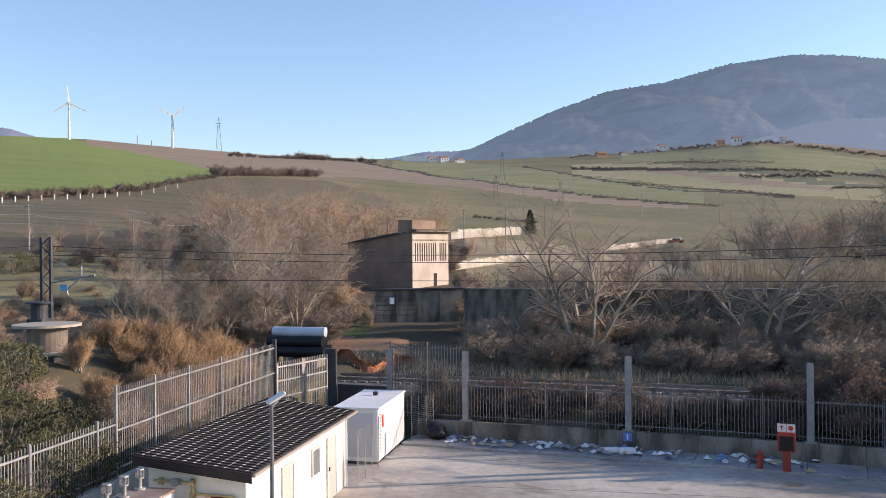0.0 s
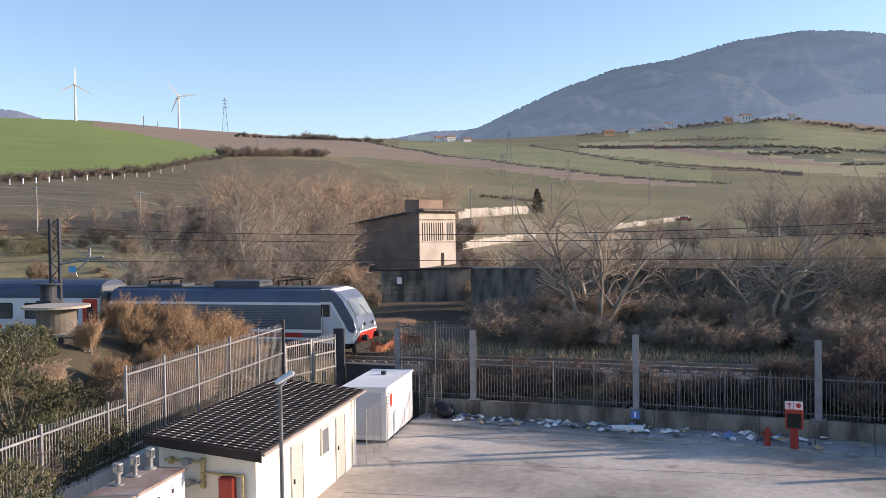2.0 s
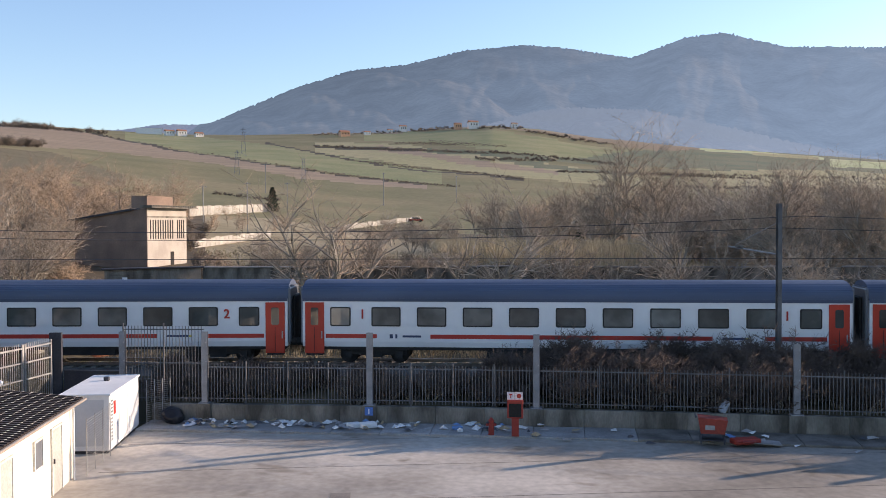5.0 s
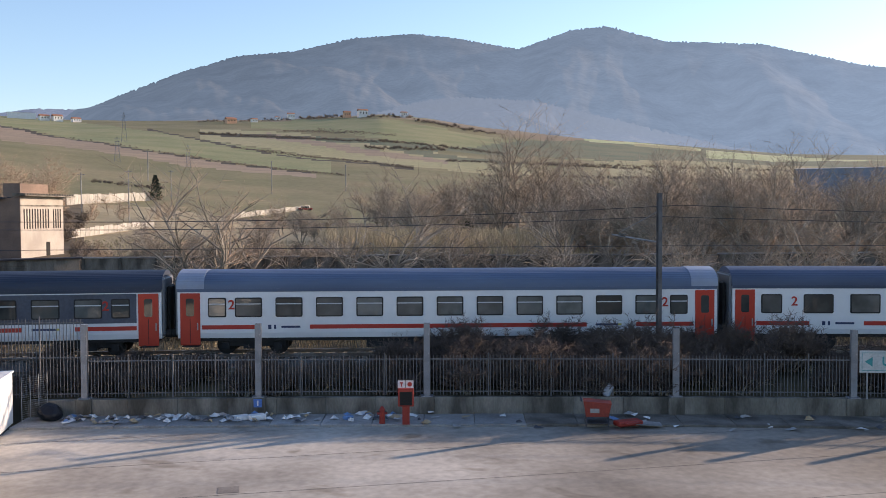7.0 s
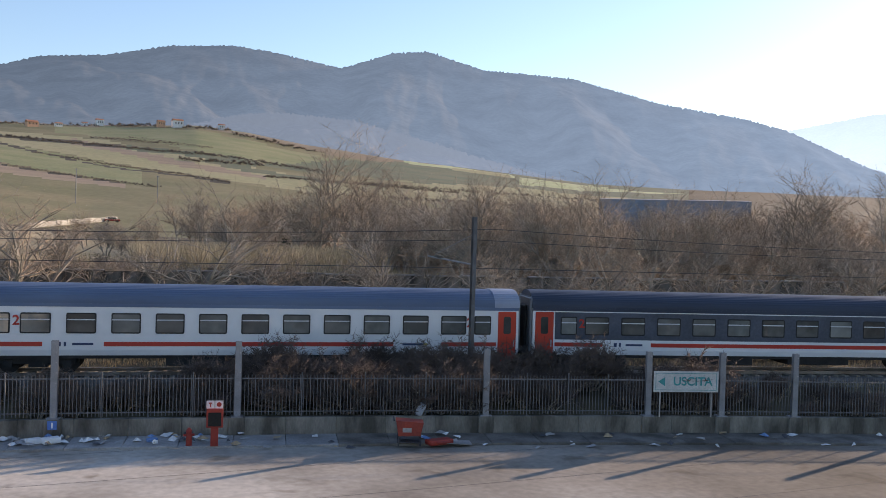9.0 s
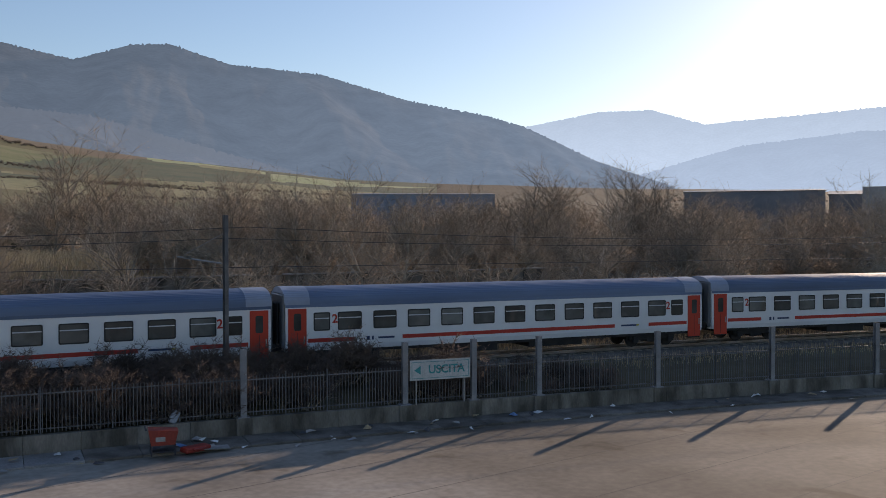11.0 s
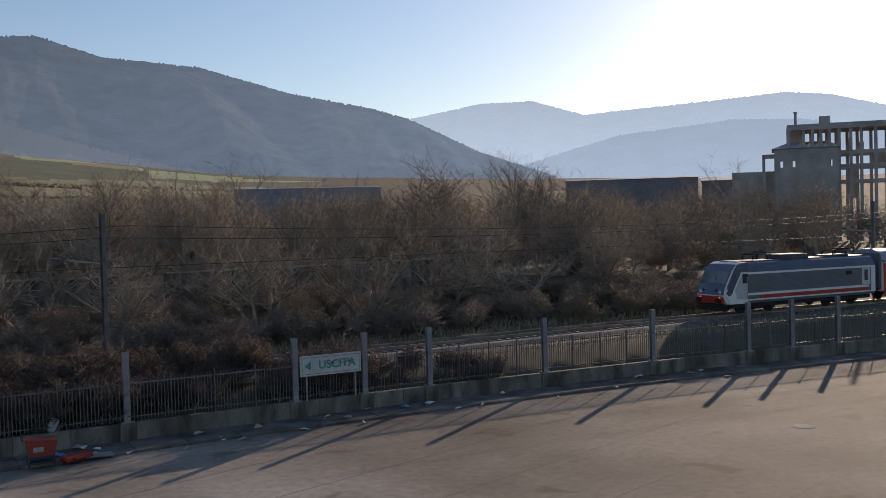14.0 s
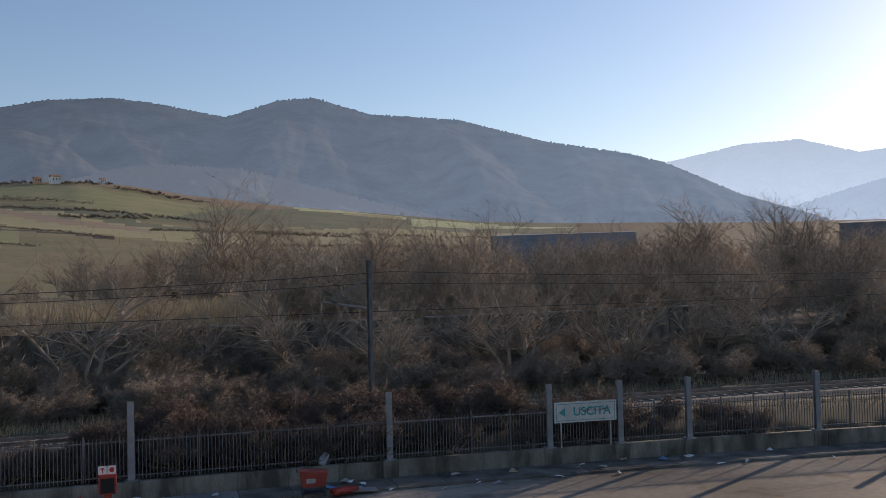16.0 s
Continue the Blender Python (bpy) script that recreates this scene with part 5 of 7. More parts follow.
# ---- railway ----
def railway():
    root = empty("railway_track", Matrix(), "single railway track on grey ballast", "railway", kind="structure")
    xs = np.arange(-70, 130, 1.5)

    def strip(o1, z1, o2, z2):
        v, f = [], []
        for x in xs:
            for o, z in ((o1, z1), (o2, z2)):
                v.append((x, track_y(x) + o, rail_z(x) + z))
        for i in range(len(xs) - 1):
            f.append((2 * i, 2 * i + 2, 2 * i + 3, 2 * i + 1))
        return v, f

    v, f = [], []
    prof = ((-3.6, -0.75), (-1.9, -0.22), (1.9, -0.22), (3.6, -0.75))
    for x in xs:
        for o, z in prof:
            v.append((x, track_y(x) + o, rail_z(x) + z + 0.03 * noise.noise((x, o, 0))))
    for i in range(len(xs) - 1):
        for k in range(3):
            b = i * 4 + k
            f.append((b, b + 4, b + 5, b + 1))
    raw("ballast_bed", v, f, BALLAST, root)
    for s in (-0.75, 0.75):
        v, f = [], []
        for x in xs:
            for o, z in ((-0.035, -0.16), (-0.035, 0.0), (0.035, 0.0), (0.035, -0.16)):
                v.append((x, track_y(x) + s + o, rail_z(x) + z))
        for i in range(len(xs) - 1):
            for k in range(3):
                b = i * 4 + k
                f.append((b, b + 4, b + 5, b + 1))
        raw("rail", v, f, RAILM, root, "steel rail")
    first = None
    x = -36.0
    while x < 110:
        m = pose(x, track_y(x), rail_z(x) - 0.2, 0, 0, math.degrees(math.atan(-0.14 - 0.0033 * min(max(x, -40), 62))))
        if first is None:
            first = part("sleeper", bx(-0.13, 0.13, -1.25, 1.25, -0.08, 0.05, 0.02), WALLC, root)
            first.matrix_basis = m
        else:
            share(first, "sleeper", m, root)
        x += 0.62
    # cable duct along the line
    raw("cable_duct", *strip(-4.4, -0.25, -4.1, -0.24), WALLC, root)


railway()


def lattice_mast():
    x, y = polar(-34.2, 55.0)
    z = ground_z(x, y)
    e = empty("lattice_mast", pose(x, y, z), "lattice steel catenary mast with a bracket arm", "mast", "catenary masts")
    H = 9.2 - z
    for sx in (-0.28, 0.28):
        part("chord", bx(sx - 0.06, sx + 0.06, -0.1, 0.1, -0.3, H), DARKSTEEL, e)
    n = 16
    for i in range(n):
        a, c = i * H / n, (i + 1) * H / n
        part("lacing_bar", rod(bmesh.new(), (-0.25 if i % 2 else 0.25, -0.1, a), (0.25 if i % 2 else -0.25, -0.1, c), 0.03, n=5), DARKSTEEL, e)
    part("arm", rod(bmesh.new(), (0.3, 0, H - 2.5), (2.9, 0, H - 2.1), 0.05), GALV, e)
    part("stay", rod(bmesh.new(), (0.3, 0, H - 1.2), (2.1, 0, H - 2.15), 0.025), GALV, e)
    part("registration_arm", rod(rod(bmesh.new(), (2.0, 0, H - 2.3), (1.2, 0, H - 2.9), 0.05), (1.2, 0, H - 2.9), (1.3, 0, H - 3.2), 0.04), GALV, e)
    part("insulator", rod(bmesh.new(), (2.1, 0, H - 2.1), (2.1, 0, H - 1.6), 0.06), POST, e)
    part("plate", bx(0.9, 1.35, -0.16, -0.14, H - 2.95, H - 2.6), mat("blue_plate", (0.12, 0.42, 0.70), rough=0.5), e, "small blue sign plate")


lattice_mast()


def steel_mast(az, r, top):
    x, y = polar(az, r)
    z = 1.2
    e = empty("catenary_mast", pose(x, y, z), "slim grey steel catenary mast beside the track", "mast", "catenary masts")
    b = bx(-0.095, 0.095, -0.12, -0.10, -0.2, top - z)
    box(b, -0.095, 0.095, 0.10, 0.12, -0.2, top - z)
    box(b, -0.01, 0.01, -0.10, 0.10, -0.2, top - z)
    part("beam", b, FENCEM, e)
    part("arm", rod(bmesh.new(), (-0.1, 0.1, 5.8), (-1.3, 2.6, 6.1), 0.04), GALV, e)
    part("stay", rod(bmesh.new(), (-0.1, 0.1, 7.2), (-1.1, 2.2, 6.2), 0.02), GALV, e)
    part("insulator", rod(bmesh.new(), (-0.9, 1.8, 6.05), (-1.1, 2.2, 6.12), 0.07), WALLC, e)


steel_mast(25.0, 44.6, 9.3)
steel_mast(70.3, 84.0, 9.5)


def wires():
    spans = [(-95, -32), (-32, 20), (20, 78), (78, 135)]
    for nm, z0, sag, dy in (("messenger_wire", 6.55, 0.55, 0.0), ("contact_wire", 5.1, 0.05, 0.0), ("feeder_wire", 7.1, 0.7, -2.2)):
        e = empty(nm, Matrix(), "thin dark overhead wire along the railway", "wire", "overhead wires")
        for a, b in spans:
            pts = []
            for i in range(13):
                k = i / 12
                x = a + (b - a) * k
                pts.append((x, track_y(x) + dy, rail_z(x) + z0 - sag * 4 * k * (1 - k)))
            bm = tube(pts, 0.016)
            part("span", bm, DARKSTEEL, e)


wires()


# ---- fence on the bank, gate, retaining wall ----
def bank_fence():
    w = empty("wall_retaining", Matrix(), "pale concrete retaining wall below the fence", "wall", kind="structure")
    for i in range(14):
        y = 4 + i * 2.45
        part("wall_segment", bx(-14.75, -14.45, y + 0.004, y + 2.446, -0.1, 1.62 + 0.012 * i, 0.015), mat("pale_concrete", (0.66, 0.62, 0.55), (0.50, 0.47, 0.41), 0.6, 0.9, 0.004) if i == 0 else bpy.data.materials["pale_concrete"], w)
    ys = [8.0, 11.2, 14.4, 17.6, 20.7, 23.75, 24.75, 27.05, 29.4, 32.0, 34.7, 37.4]
    for a, b in zip(ys[:-1], ys[1:]):
        lo, hi = (1.72, 3.5) if b < 24 else (1.8, 4.38)
        if a > 23 and b < 25:
            lo, hi = 1.72, 3.5
        e = empty("fence_panel", pose(-14.6, a, 0, 0, 0, 90), "pale galvanised steel picket fence panel on the bank", "fence", "bank fence panels")
        L = b - a
        for z in (lo + 0.18, hi - 0.22) + (((lo + hi) / 2,) if hi > 4 else ()):
            part("rail", bx(0, L, -0.02, 0.02, z, z + 0.05), GALV, e)
        part("post", bx(-0.035, 0.035, -0.035, 0.035, lo - 0.1, hi + 0.08), GALV, e)
        n = max(3, int(L / 0.125))
        first = None
        for i in range(1, n):
            mm = pose(i * L / n, 0.03, 0)
            if first is None:
                first = part("picket", bx(-0.012, 0.012, -0.006, 0.006, lo, hi), GALV, e)
                first.matrix_basis = mm
            else:
                share(first, "picket", mm, e)
    p = empty("gate_post", pose(-14.6, 37.4, 0), "dark steel gate post", "post", "gate posts")
    part("post", bx(-0.07, 0.07, -0.07, 0.07, 0, 4.55), DARKSTEEL, p)
    p = empty("gate_post", pose(-13.3, 41.2, 0), "broad dark steel gate post", "post", "gate posts")
    part("post", bx(-0.25, 0.25, -0.1, 0.1, 0, 3.75), DARKSTEEL, p)
    for (x0, y0), (x1, y1) in (((-14.55, 37.5), (-14.0, 39.2)), ((-13.95, 39.3), (-13.45, 41.0))):
        L = math.hypot(x1 - x0, y1 - y0)
        e = empty("gate_leaf", pose(x0, y0, 0, 0, 0, math.degrees(math.atan2(y1 - y0, x1 - x0))), "galvanised steel picket gate leaf", "gate", "gate leaves")
        for z in (1.0, 2.0, 2.7, 3.3):
            part("rail", bx(0, L, -0.03, 0.03, z, z + 0.06), GALV, e)
        for x in (0.0, L):
            part("stile", bx(x - 0.04, x + 0.04, -0.04, 0.04, 0.6, 3.5), GALV, e)
        first = None
        for i in range(1, int(L / 0.13)):
            mm = pose(i * 0.13, 0, 0)
            if first is None:
                first = part("picket", bx(-0.012, 0.012, -0.006, 0.006, 0.7, 3.55), GALV, e)
                first.matrix_basis = mm
            else:
                share(first, "picket", mm, e)
    e = empty("gate_sheet", pose(-13.0, 41.3, 0, 0, 0, -11), "dark steel sheet panel closing the gateway", "panel")
    part("sheet", bx(0, 2.6, -0.03, 0.03, 0.0, 2.05), DARKSTEEL, e)
    part("sheet", bx(0, 2.6, -0.05, 0.05, 2.05, 2.1), DARKSTEEL, e)


bank_fence()


def plant_box():
    e = empty("plant_cabinet", pose(-11.84, 20.4, 0), "white plant cabinet with roof vents beside the shed", "cabinet")
    part("body", bx(-0.55, 0.55, -1.45, 1.45, 0, 2.23, 0.02), WHITE, e)
    part("lid", bx(-0.6, 0.6, -1.5, 1.5, 2.23, 2.30, 0.015), mat("rusty_lid", (0.22, 0.135, 0.10), (0.33, 0.27, 0.235), 1.4, 0.6, 0.002, grain=0.25), e, "rust-stained brown steel roof panel")
    for y in (-0.27, 0.52, 1.27):
        p = part("vent", rod(bmesh.new(), (-0.3, y, 2.30), (-0.3, y, 2.58), 0.06, n=14), GALV, e, "steel vent pipe")
        part("cap", rod(bmesh.new(), (-0.3, y, 2.80), (-0.3, y, 2.83), 0.12, 0.11, n=16), GALV, p)
        part("cowl", rod(bmesh.new(), (-0.3, y, 2.58), (-0.3, y, 2.62), 0.12, n=16), GALV, p)
        for i in range(8):
            a = i * math.pi / 4
            part("cowl_slat", rod(bmesh.new(), (-0.3 + 0.105 * math.cos(a), y + 0.105 * math.sin(a), 2.62), (-0.3 + 0.105 * math.cos(a), y + 0.105 * math.sin(a), 2.80), 0.016, n=5), GALV, p)
        part("flange", rod(bmesh.new(), (-0.3, y, 2.30), (-0.3, y, 2.34), 0.15, n=14), GALV, p)
    for y in (-1.08, -0.36, 0.36, 1.08):
        p = part("door", bx(0.55, 0.57, y - 0.34, y + 0.34, 0.1, 2.15, 0.01), WHITE, e)
        for z in (0.5, 1.85):
            part("hinge", bx(0.57, 0.59, y - 0.33, y - 0.27, z, z + 0.1), DARKSTEEL, p)
        part("handle", bx(0.57, 0.60, y + 0.26, y + 0.30, 1.0, 1.2), DARKSTEEL, p)
    part("label_plate", bx(-0.1, 0.02, -1.456, -1.45, 1.95, 2.1), mat("yellow_plate", (0.6, 0.48, 0.12)), e, "small yellow warning plate")


plant_box()


def shed_fittings():
    e = empty("extinguisher_box", pose(-10.4, 22.6, 0.28), "red fire extinguisher box on the shed wall", "fire box")
    part("case", bx(-0.22, 0.22, -0.22, -0.004, 0.95, 1.65, 0.04), REDP, e)
    part("door", bx(-0.18, 0.18, -0.235, -0.22, 1.0, 1.6, 0.01), REDP, e)
    e = empty("gas_pipes", pose(0, 22.6, 0), "yellow gas pipes with meter on the shed wall", "pipes")
    Y = mat("yellow_pipe", (0.52, 0.40, 0.19), (0.42, 0.31, 0.13), 2, 0.6)
    part("pipe", rod(bmesh.new(), (-12.2, -0.08, 2.32), (-11.1, -0.08, 2.28), 0.04), Y, e)
    part("pipe", rod(bmesh.new(), (-11.1, -0.08, 2.36), (-11.1, -0.08, 1.65), 0.06), Y, e)
    part("pipe", rod(bmesh.new(), (-9.98, -0.08, 1.98), (-9.98, -0.08, 0.3), 0.04), Y, e)
    part("pipe", rod(bmesh.new(), (-11.1, -0.08, 2.0), (-9.98, -0.08, 1.96), 0.035), Y, e)
    part("pipe", rod(bmesh.new(), (-11.9, -0.1, 1.75), (-11.1, -0.1, 1.72), 0.035), GALV, e)
    for x, z in ((-12.0, 2.31), (-11.1, 2.3), (-11.1, 1.95), (-11.1, 1.68)):
        part("flange", rod(bmesh.new(), (x - 0.05, -0.08, z), (x + 0.05, -0.08, z), 0.1, n=12), Y, e)
    for x, z in ((-11.55, 2.3), (-11.5, 1.74)):
        part("valve", rod(rod(bmesh.new(), (x - 0.14, -0.1, z), (x + 0.14, -0.1, z), 0.08, n=12), (x, -0.22, z), (x, -0.1, z), 0.11, n=12), GALV, e, "grey regulator valve")
    x, y = polar(-21.55, 22.0)
    e = empty("street_lamp", pose(x, y, 0), "grey steel street lamp with a flat head", "street lamp")
    part("pole", rod(bmesh.new(), (0, 0, 0), (0, 0, 4.75), 0.055, 0.045, n=12), FENCEM, e)
    part("arm", rod(bmesh.new(), (0, 0, 4.7), (0.12, 0.1, 4.85), 0.04), POST, e)
    b = bmesh.new()
    box(b, -0.12, 0.38, -0.13, 0.13, 0, 0.10, 0.04)
    hd = part("lamp_head", b, TLGREY, e)
    hd.matrix_basis = pose(0.0, 0.05, 4.8, 0, -28, 35)


shed_fittings()


def cage_fence():
    """Light wire mesh round the generator."""
    for (x0, y0), (x1, y1) in (((-9.25, 31.6), (-9.2, 34.3)), ((-9.0, 39.1), (-8.2, 39.9))):
        L = math.hypot(x1 - x0, y1 - y0)
        e = empty("mesh_panel", pose(x0, y0, 0, 0, 0, math.degrees(math.atan2(y1 - y0, x1 - x0))), "light wire mesh panel beside the generator", "fence")
        for i in range(22):
            part("wire", bx(0, L, -0.004, 0.004, 0.08 + i * 0.085, 0.088 + i * 0.085), GALV, e)
        for i in range(4):
            part("stay", bx(i * L / 3 - 0.012, i * L / 3 + 0.012, -0.012, 0.012, 0, 1.95), GALV, e)


cage_fence()


# ---- yard things ----
def totem():
    x, y = polar(9.44, 36.0)
    e = empty("information_totem", pose(x, y, 0.1, 0, 0, -12), "red post with a dark panel and white pictogram plates", "totem")
    part("post", bx(-0.14, 0.14, -0.07, 0.07, 0, 0.75), REDP, e)
    part("case", bx(-0.31, 0.31, -0.13, 0.13, 0.72, 1.42, 0.02), REDP, e)
    part("panel", bx(-0.24, 0.24, -0.14, -0.13, 0.77, 1.3), DARKGAP, e, "dark panel")
    for k, s in (("arrow", -0.17), ("disc", 0.15)):
        p = part("plate", bx(s - 0.15, s + 0.15, -0.05, -0.03, 1.44, 1.74, 0.005), mat("pink_white_plate", (0.75, 0.62, 0.60)), e, "pale pictogram plate")
        if k == "arrow":
            b = bx(s - 0.02, s + 0.02, -0.056, -0.05, 1.5, 1.62)
            box(b, s - 0.06, s + 0.06, -0.056, -0.05, 1.62, 1.67)
            part("mark", b, TRED, p)
        else:
            part("mark", rod(bmesh.new(), (s, -0.056, 1.59), (s, -0.05, 1.59), 0.09, n=16), TRED, p)
    x, y = polar(7.95, 36.2)
    e = empty("hydrant", pose(x, y, 0.1), "small red hydrant on the kerb", "hydrant")
    part("body", rod(bmesh.new(), (0, 0, 0), (0, 0, 0.55), 0.12, 0.10, n=12), REDP, e)
    part("cap", rod(bmesh.new(), (0, 0, 0.55), (0, 0, 0.68), 0.13, 0.04, n=12), REDP, e)
    part("outlet", rod(bmesh.new(), (-0.2, 0, 0.4), (0.2, 0, 0.4), 0.05), REDP, e)


totem()


def cart():
    x, y = polar(21.35, 36.2)
    e = empty("shopping_cart", pose(x, y, 0.1, 0, 0, -18), "battered red-orange plastic cart standing by the wall", "cart")
    b = bmesh.new()
    prof = [(-0.46, 0.4), (0.4, 0.4), (0.52, 0.92), (-0.56, 1.0)]
    v = extrude_y(prof, -0.35, 0.35)
    part("basket", v, ORANGE, e, "red-orange basket")
    b.free()
    part("label_plate", bx(-0.3, 0.05, -0.365, -0.352, 0.55, 0.72), KERB, e, "pale plate on the basket")
    for sx in (-0.45, 0.4):
        for sy in (-0.28, 0.28):
            part("leg", bx(sx - 0.03, sx + 0.03, sy - 0.03, sy + 0.03, 0.0, 0.42), DARKSTEEL, e)
    part("handle", rod(bmesh.new(), (-0.64, -0.35, 1.02), (-0.64, 0.35, 1.02), 0.035), DARKSTEEL, e)
    part("undertray", bx(-0.5, 0.45, -0.3, 0.3, 0.12, 0.16), DARKSTEEL, e)
    x, y = polar(23.2, 36.4)
    e = empty("red_crate", pose(x, y, 0.1, 0, 0, 10), "broken red plastic crate lying flat", "crate")
    part("shell", bx(-0.55, 0.55, -0.25, 0.25, 0, 0.2, 0.05), REDP, e)
    part("lid", bx(-0.3, 0.3, -0.4, -0.2, 0.1, 0.16, 0.02), REDP, e)
    x, y = polar(24.1, 36.7)
    e = empty("cardboard_sheet", pose(x, y, 0.12, 0, 3, -15), "pale flattened cardboard sheet", "cardboard")
    part("sheet", bx(-0.7, 0.7, -0.35, 0.35, 0, 0.03), KERB, e)
    x, y, a = along(14.3, 0.05)
    e = empty("plastic_canister", pose(x, y, 0.8, 0, 25, -20), "pale blue-grey plastic canister on the wall", "canister")
    part("body", bx(-0.16, 0.16, -0.12, 0.12, 0.0, 0.55, 0.06), mat("blue_grey_plastic", (0.38, 0.42, 0.48), rough=0.4), e)
    part("neck", rod(bmesh.new(), (0, 0, 0.53), (0, 0, 0.66), 0.06), DARKSTEEL, e)


cart()


def exit_sign():
    p, q = along(24.15, -0.22), along(26.95, -0.22)
    L = math.hypot(q[0] - p[0], q[1] - p[1])
    e = empty("exit_sign", pose(p[0], p[1], 0, 0, 0, math.degrees(math.atan2(q[1] - p[1], q[0] - p[0]))), "white exit sign with teal lettering and arrow", "sign")
    # the board's white is greyed, its shade put into the colour
    part("board", bx(0, L, -0.02, 0.02, 1.88, 2.78, 0.01), mat("shaded_sign_white", (0.55, 0.56, 0.54), (0.45, 0.46, 0.44), 1.0, 0.5), e)
    TEAL = mat("teal_paint", (0.04, 0.30, 0.30), rough=0.5)
    for x0, x1, z0, z1 in ((0.08, L - 0.08, 2.68, 2.70), (0.08, L - 0.08, 1.96, 1.98), (0.08, 0.1, 1.98, 2.68), (L - 0.1, L - 0.08, 1.98, 2.68)):
        part("border", bx(x0, x1, -0.026, -0.02, z0, z1), TEAL, e)
    b = bmesh.new()
    v = [b.verts.new(c) for c in ((0.2, -0.024, 2.33), (0.5, -0.024, 2.13), (0.5, -0.024, 2.53), (0.2, -0.03, 2.33), (0.5, -0.03, 2.13), (0.5, -0.03, 2.53))]
    for f in ((0, 1, 2), (5, 4, 3), (0, 3, 4, 1), (1, 4, 5, 2), (2, 5, 3, 0)):
        b.faces.new([v[i] for i in f])
    part("arrow", b, TEAL, e)
    text("lettering", "USCITA", 0.52, pose(L * 0.6, -0.024, 2.33, 90), TEAL, e)
    for x in (0.3, L - 0.3):
        part("leg", bx(x - 0.03, x + 0.03, -0.02, 0.03, 0.8, 1.88), GALV, e)


exit_sign()


def litter():
    rl = random.Random(8)
    cols = [mat("litter_white", (0.75, 0.75, 0.74)), mat("litter_tan", (0.45, 0.33, 0.2)), mat("litter_blue", (0.15, 0.28, 0.5)), mat("litter_grey", (0.35, 0.34, 0.33)), mat("litter_dark", (0.08, 0.08, 0.09))]
    for i in range(165):
        x = -7.2 + 14.5 * rl.random() ** 1.6 if i < 115 else rl.uniform(5, 46)
        px, py, a = along(x, -rl.uniform(0.25, 1.7) if i < 115 else -rl.uniform(0.3, 2.6))
        bm = bmesh.new()
        w, d = rl.uniform(0.06, 0.24), rl.uniform(0.05, 0.2)
        for u, v in ((-1, -1), (1, -0.8), (0.9, 1), (-0.8, 0.9)):
            bm.verts.new((u * w, v * d, rl.uniform(0.0, 0.12)))
        bm.verts.new((0, 0, rl.uniform(0.06, 0.2)))
        bm.verts.ensure_lookup_table()
        vs = bm.verts[:]
        for k in range(4):
            bm.faces.new((vs[k], vs[(k + 1) % 4], vs[4]))
        bm.faces.new((vs[3], vs[2], vs[1], vs[0]))
        o = part("litter_piece", bm, cols[rl.choices(range(5), (7, 3, 1, 4, 2))[0]])
        o.matrix_basis = pose(px, py, 0.11 if py > wall_y(px) - 2.0 else 0.01, 0, 0, rl.uniform(0, 360))
        tagged(o, "crumpled scrap of litter beside the wall", "litter", "litter along the wall")
    b = bmesh.new()
    bmesh.ops.create_icosphere(b, subdivisions=3, radius=0.5)
    for v in b.verts:
        v.co *= 1 + 0.25 * noise.noise(v.co * 2.3)
        v.co.z = max(-0.3, v.co.z * 0.75)
    o = part("bin_bag", b, mat("black_plastic", (0.02, 0.02, 0.025), rough=0.3, bump=0.02))
    px, py, a = along(-7.9, -0.7)
    o.matrix_basis = pose(px, py, 0.4)
    tagged(o, "black rubbish bag slumped against the wall", "rubbish bag")
    for x, m, w in ((-0.2, "white_paint", 0.28), (0.4, "white_paint", 0.32), (4.0, "litter_blue", 0.2)):
        px, py, a = along(x, -1.2)
        o = part("polystyrene_box", bx(-w, w, -w * 0.6, w * 0.6, 0, w * 0.7, 0.03), bpy.data.materials[m])
        o.matrix_basis = pose(px, py, 0.11, 0, 0, 20)
        tagged(o, "small discarded box beside the wall", "box")
    px, py, a = along(0.26, -0.27)
    e = empty("pictogram_plate", pose(px, py, 0, 0, 0, math.degrees(a)), "small blue pictogram plate on the pier", "sign")
    part("plate", bx(-0.17, 0.17, -0.015, 0.0, 0.42, 0.76), mat("blue_sign", (0.10, 0.22, 0.55)), e)
    b = bx(-0.03, 0.03, -0.02, -0.015, 0.48, 0.70)
    part("mark", b, WHITE, e)


litter()


def yard_details():
    for az, r, w in ((66.5, 39.3, 0.42), (-1.5, 28.5, 0.32)):
        x, y = polar(az, r)
        o = part("manhole_cover", rod(bmesh.new(), (0, 0, 0.0), (0, 0, 0.012), w, n=24) if az > 60 else bx(-w, w, -w, w, 0.0, 0.01), mat("iron_cover", (0.24, 0.21, 0.18), rough=0.7) if az < 60 else KERB)
        o.matrix_basis = pose(x, y, 0.0)
        tagged(o, "flat iron manhole cover set in the yard", "manhole cover", kind="structure")
    seam = mat("dark_joint", (0.12, 0.11, 0.10))
    for i in range(9):
        y = 8 + i * 4.0
        x1 = 60.0
        while wall_y(x1) - 2.2 < y:
            x1 -= 1.0
        o = part("joint", bx(-9, x1, y - 0.012, y + 0.012, 0.001, 0.004), seam)
        tagged(o, "dark expansion joint across the concrete", "joint", kind="structure")


yard_details()


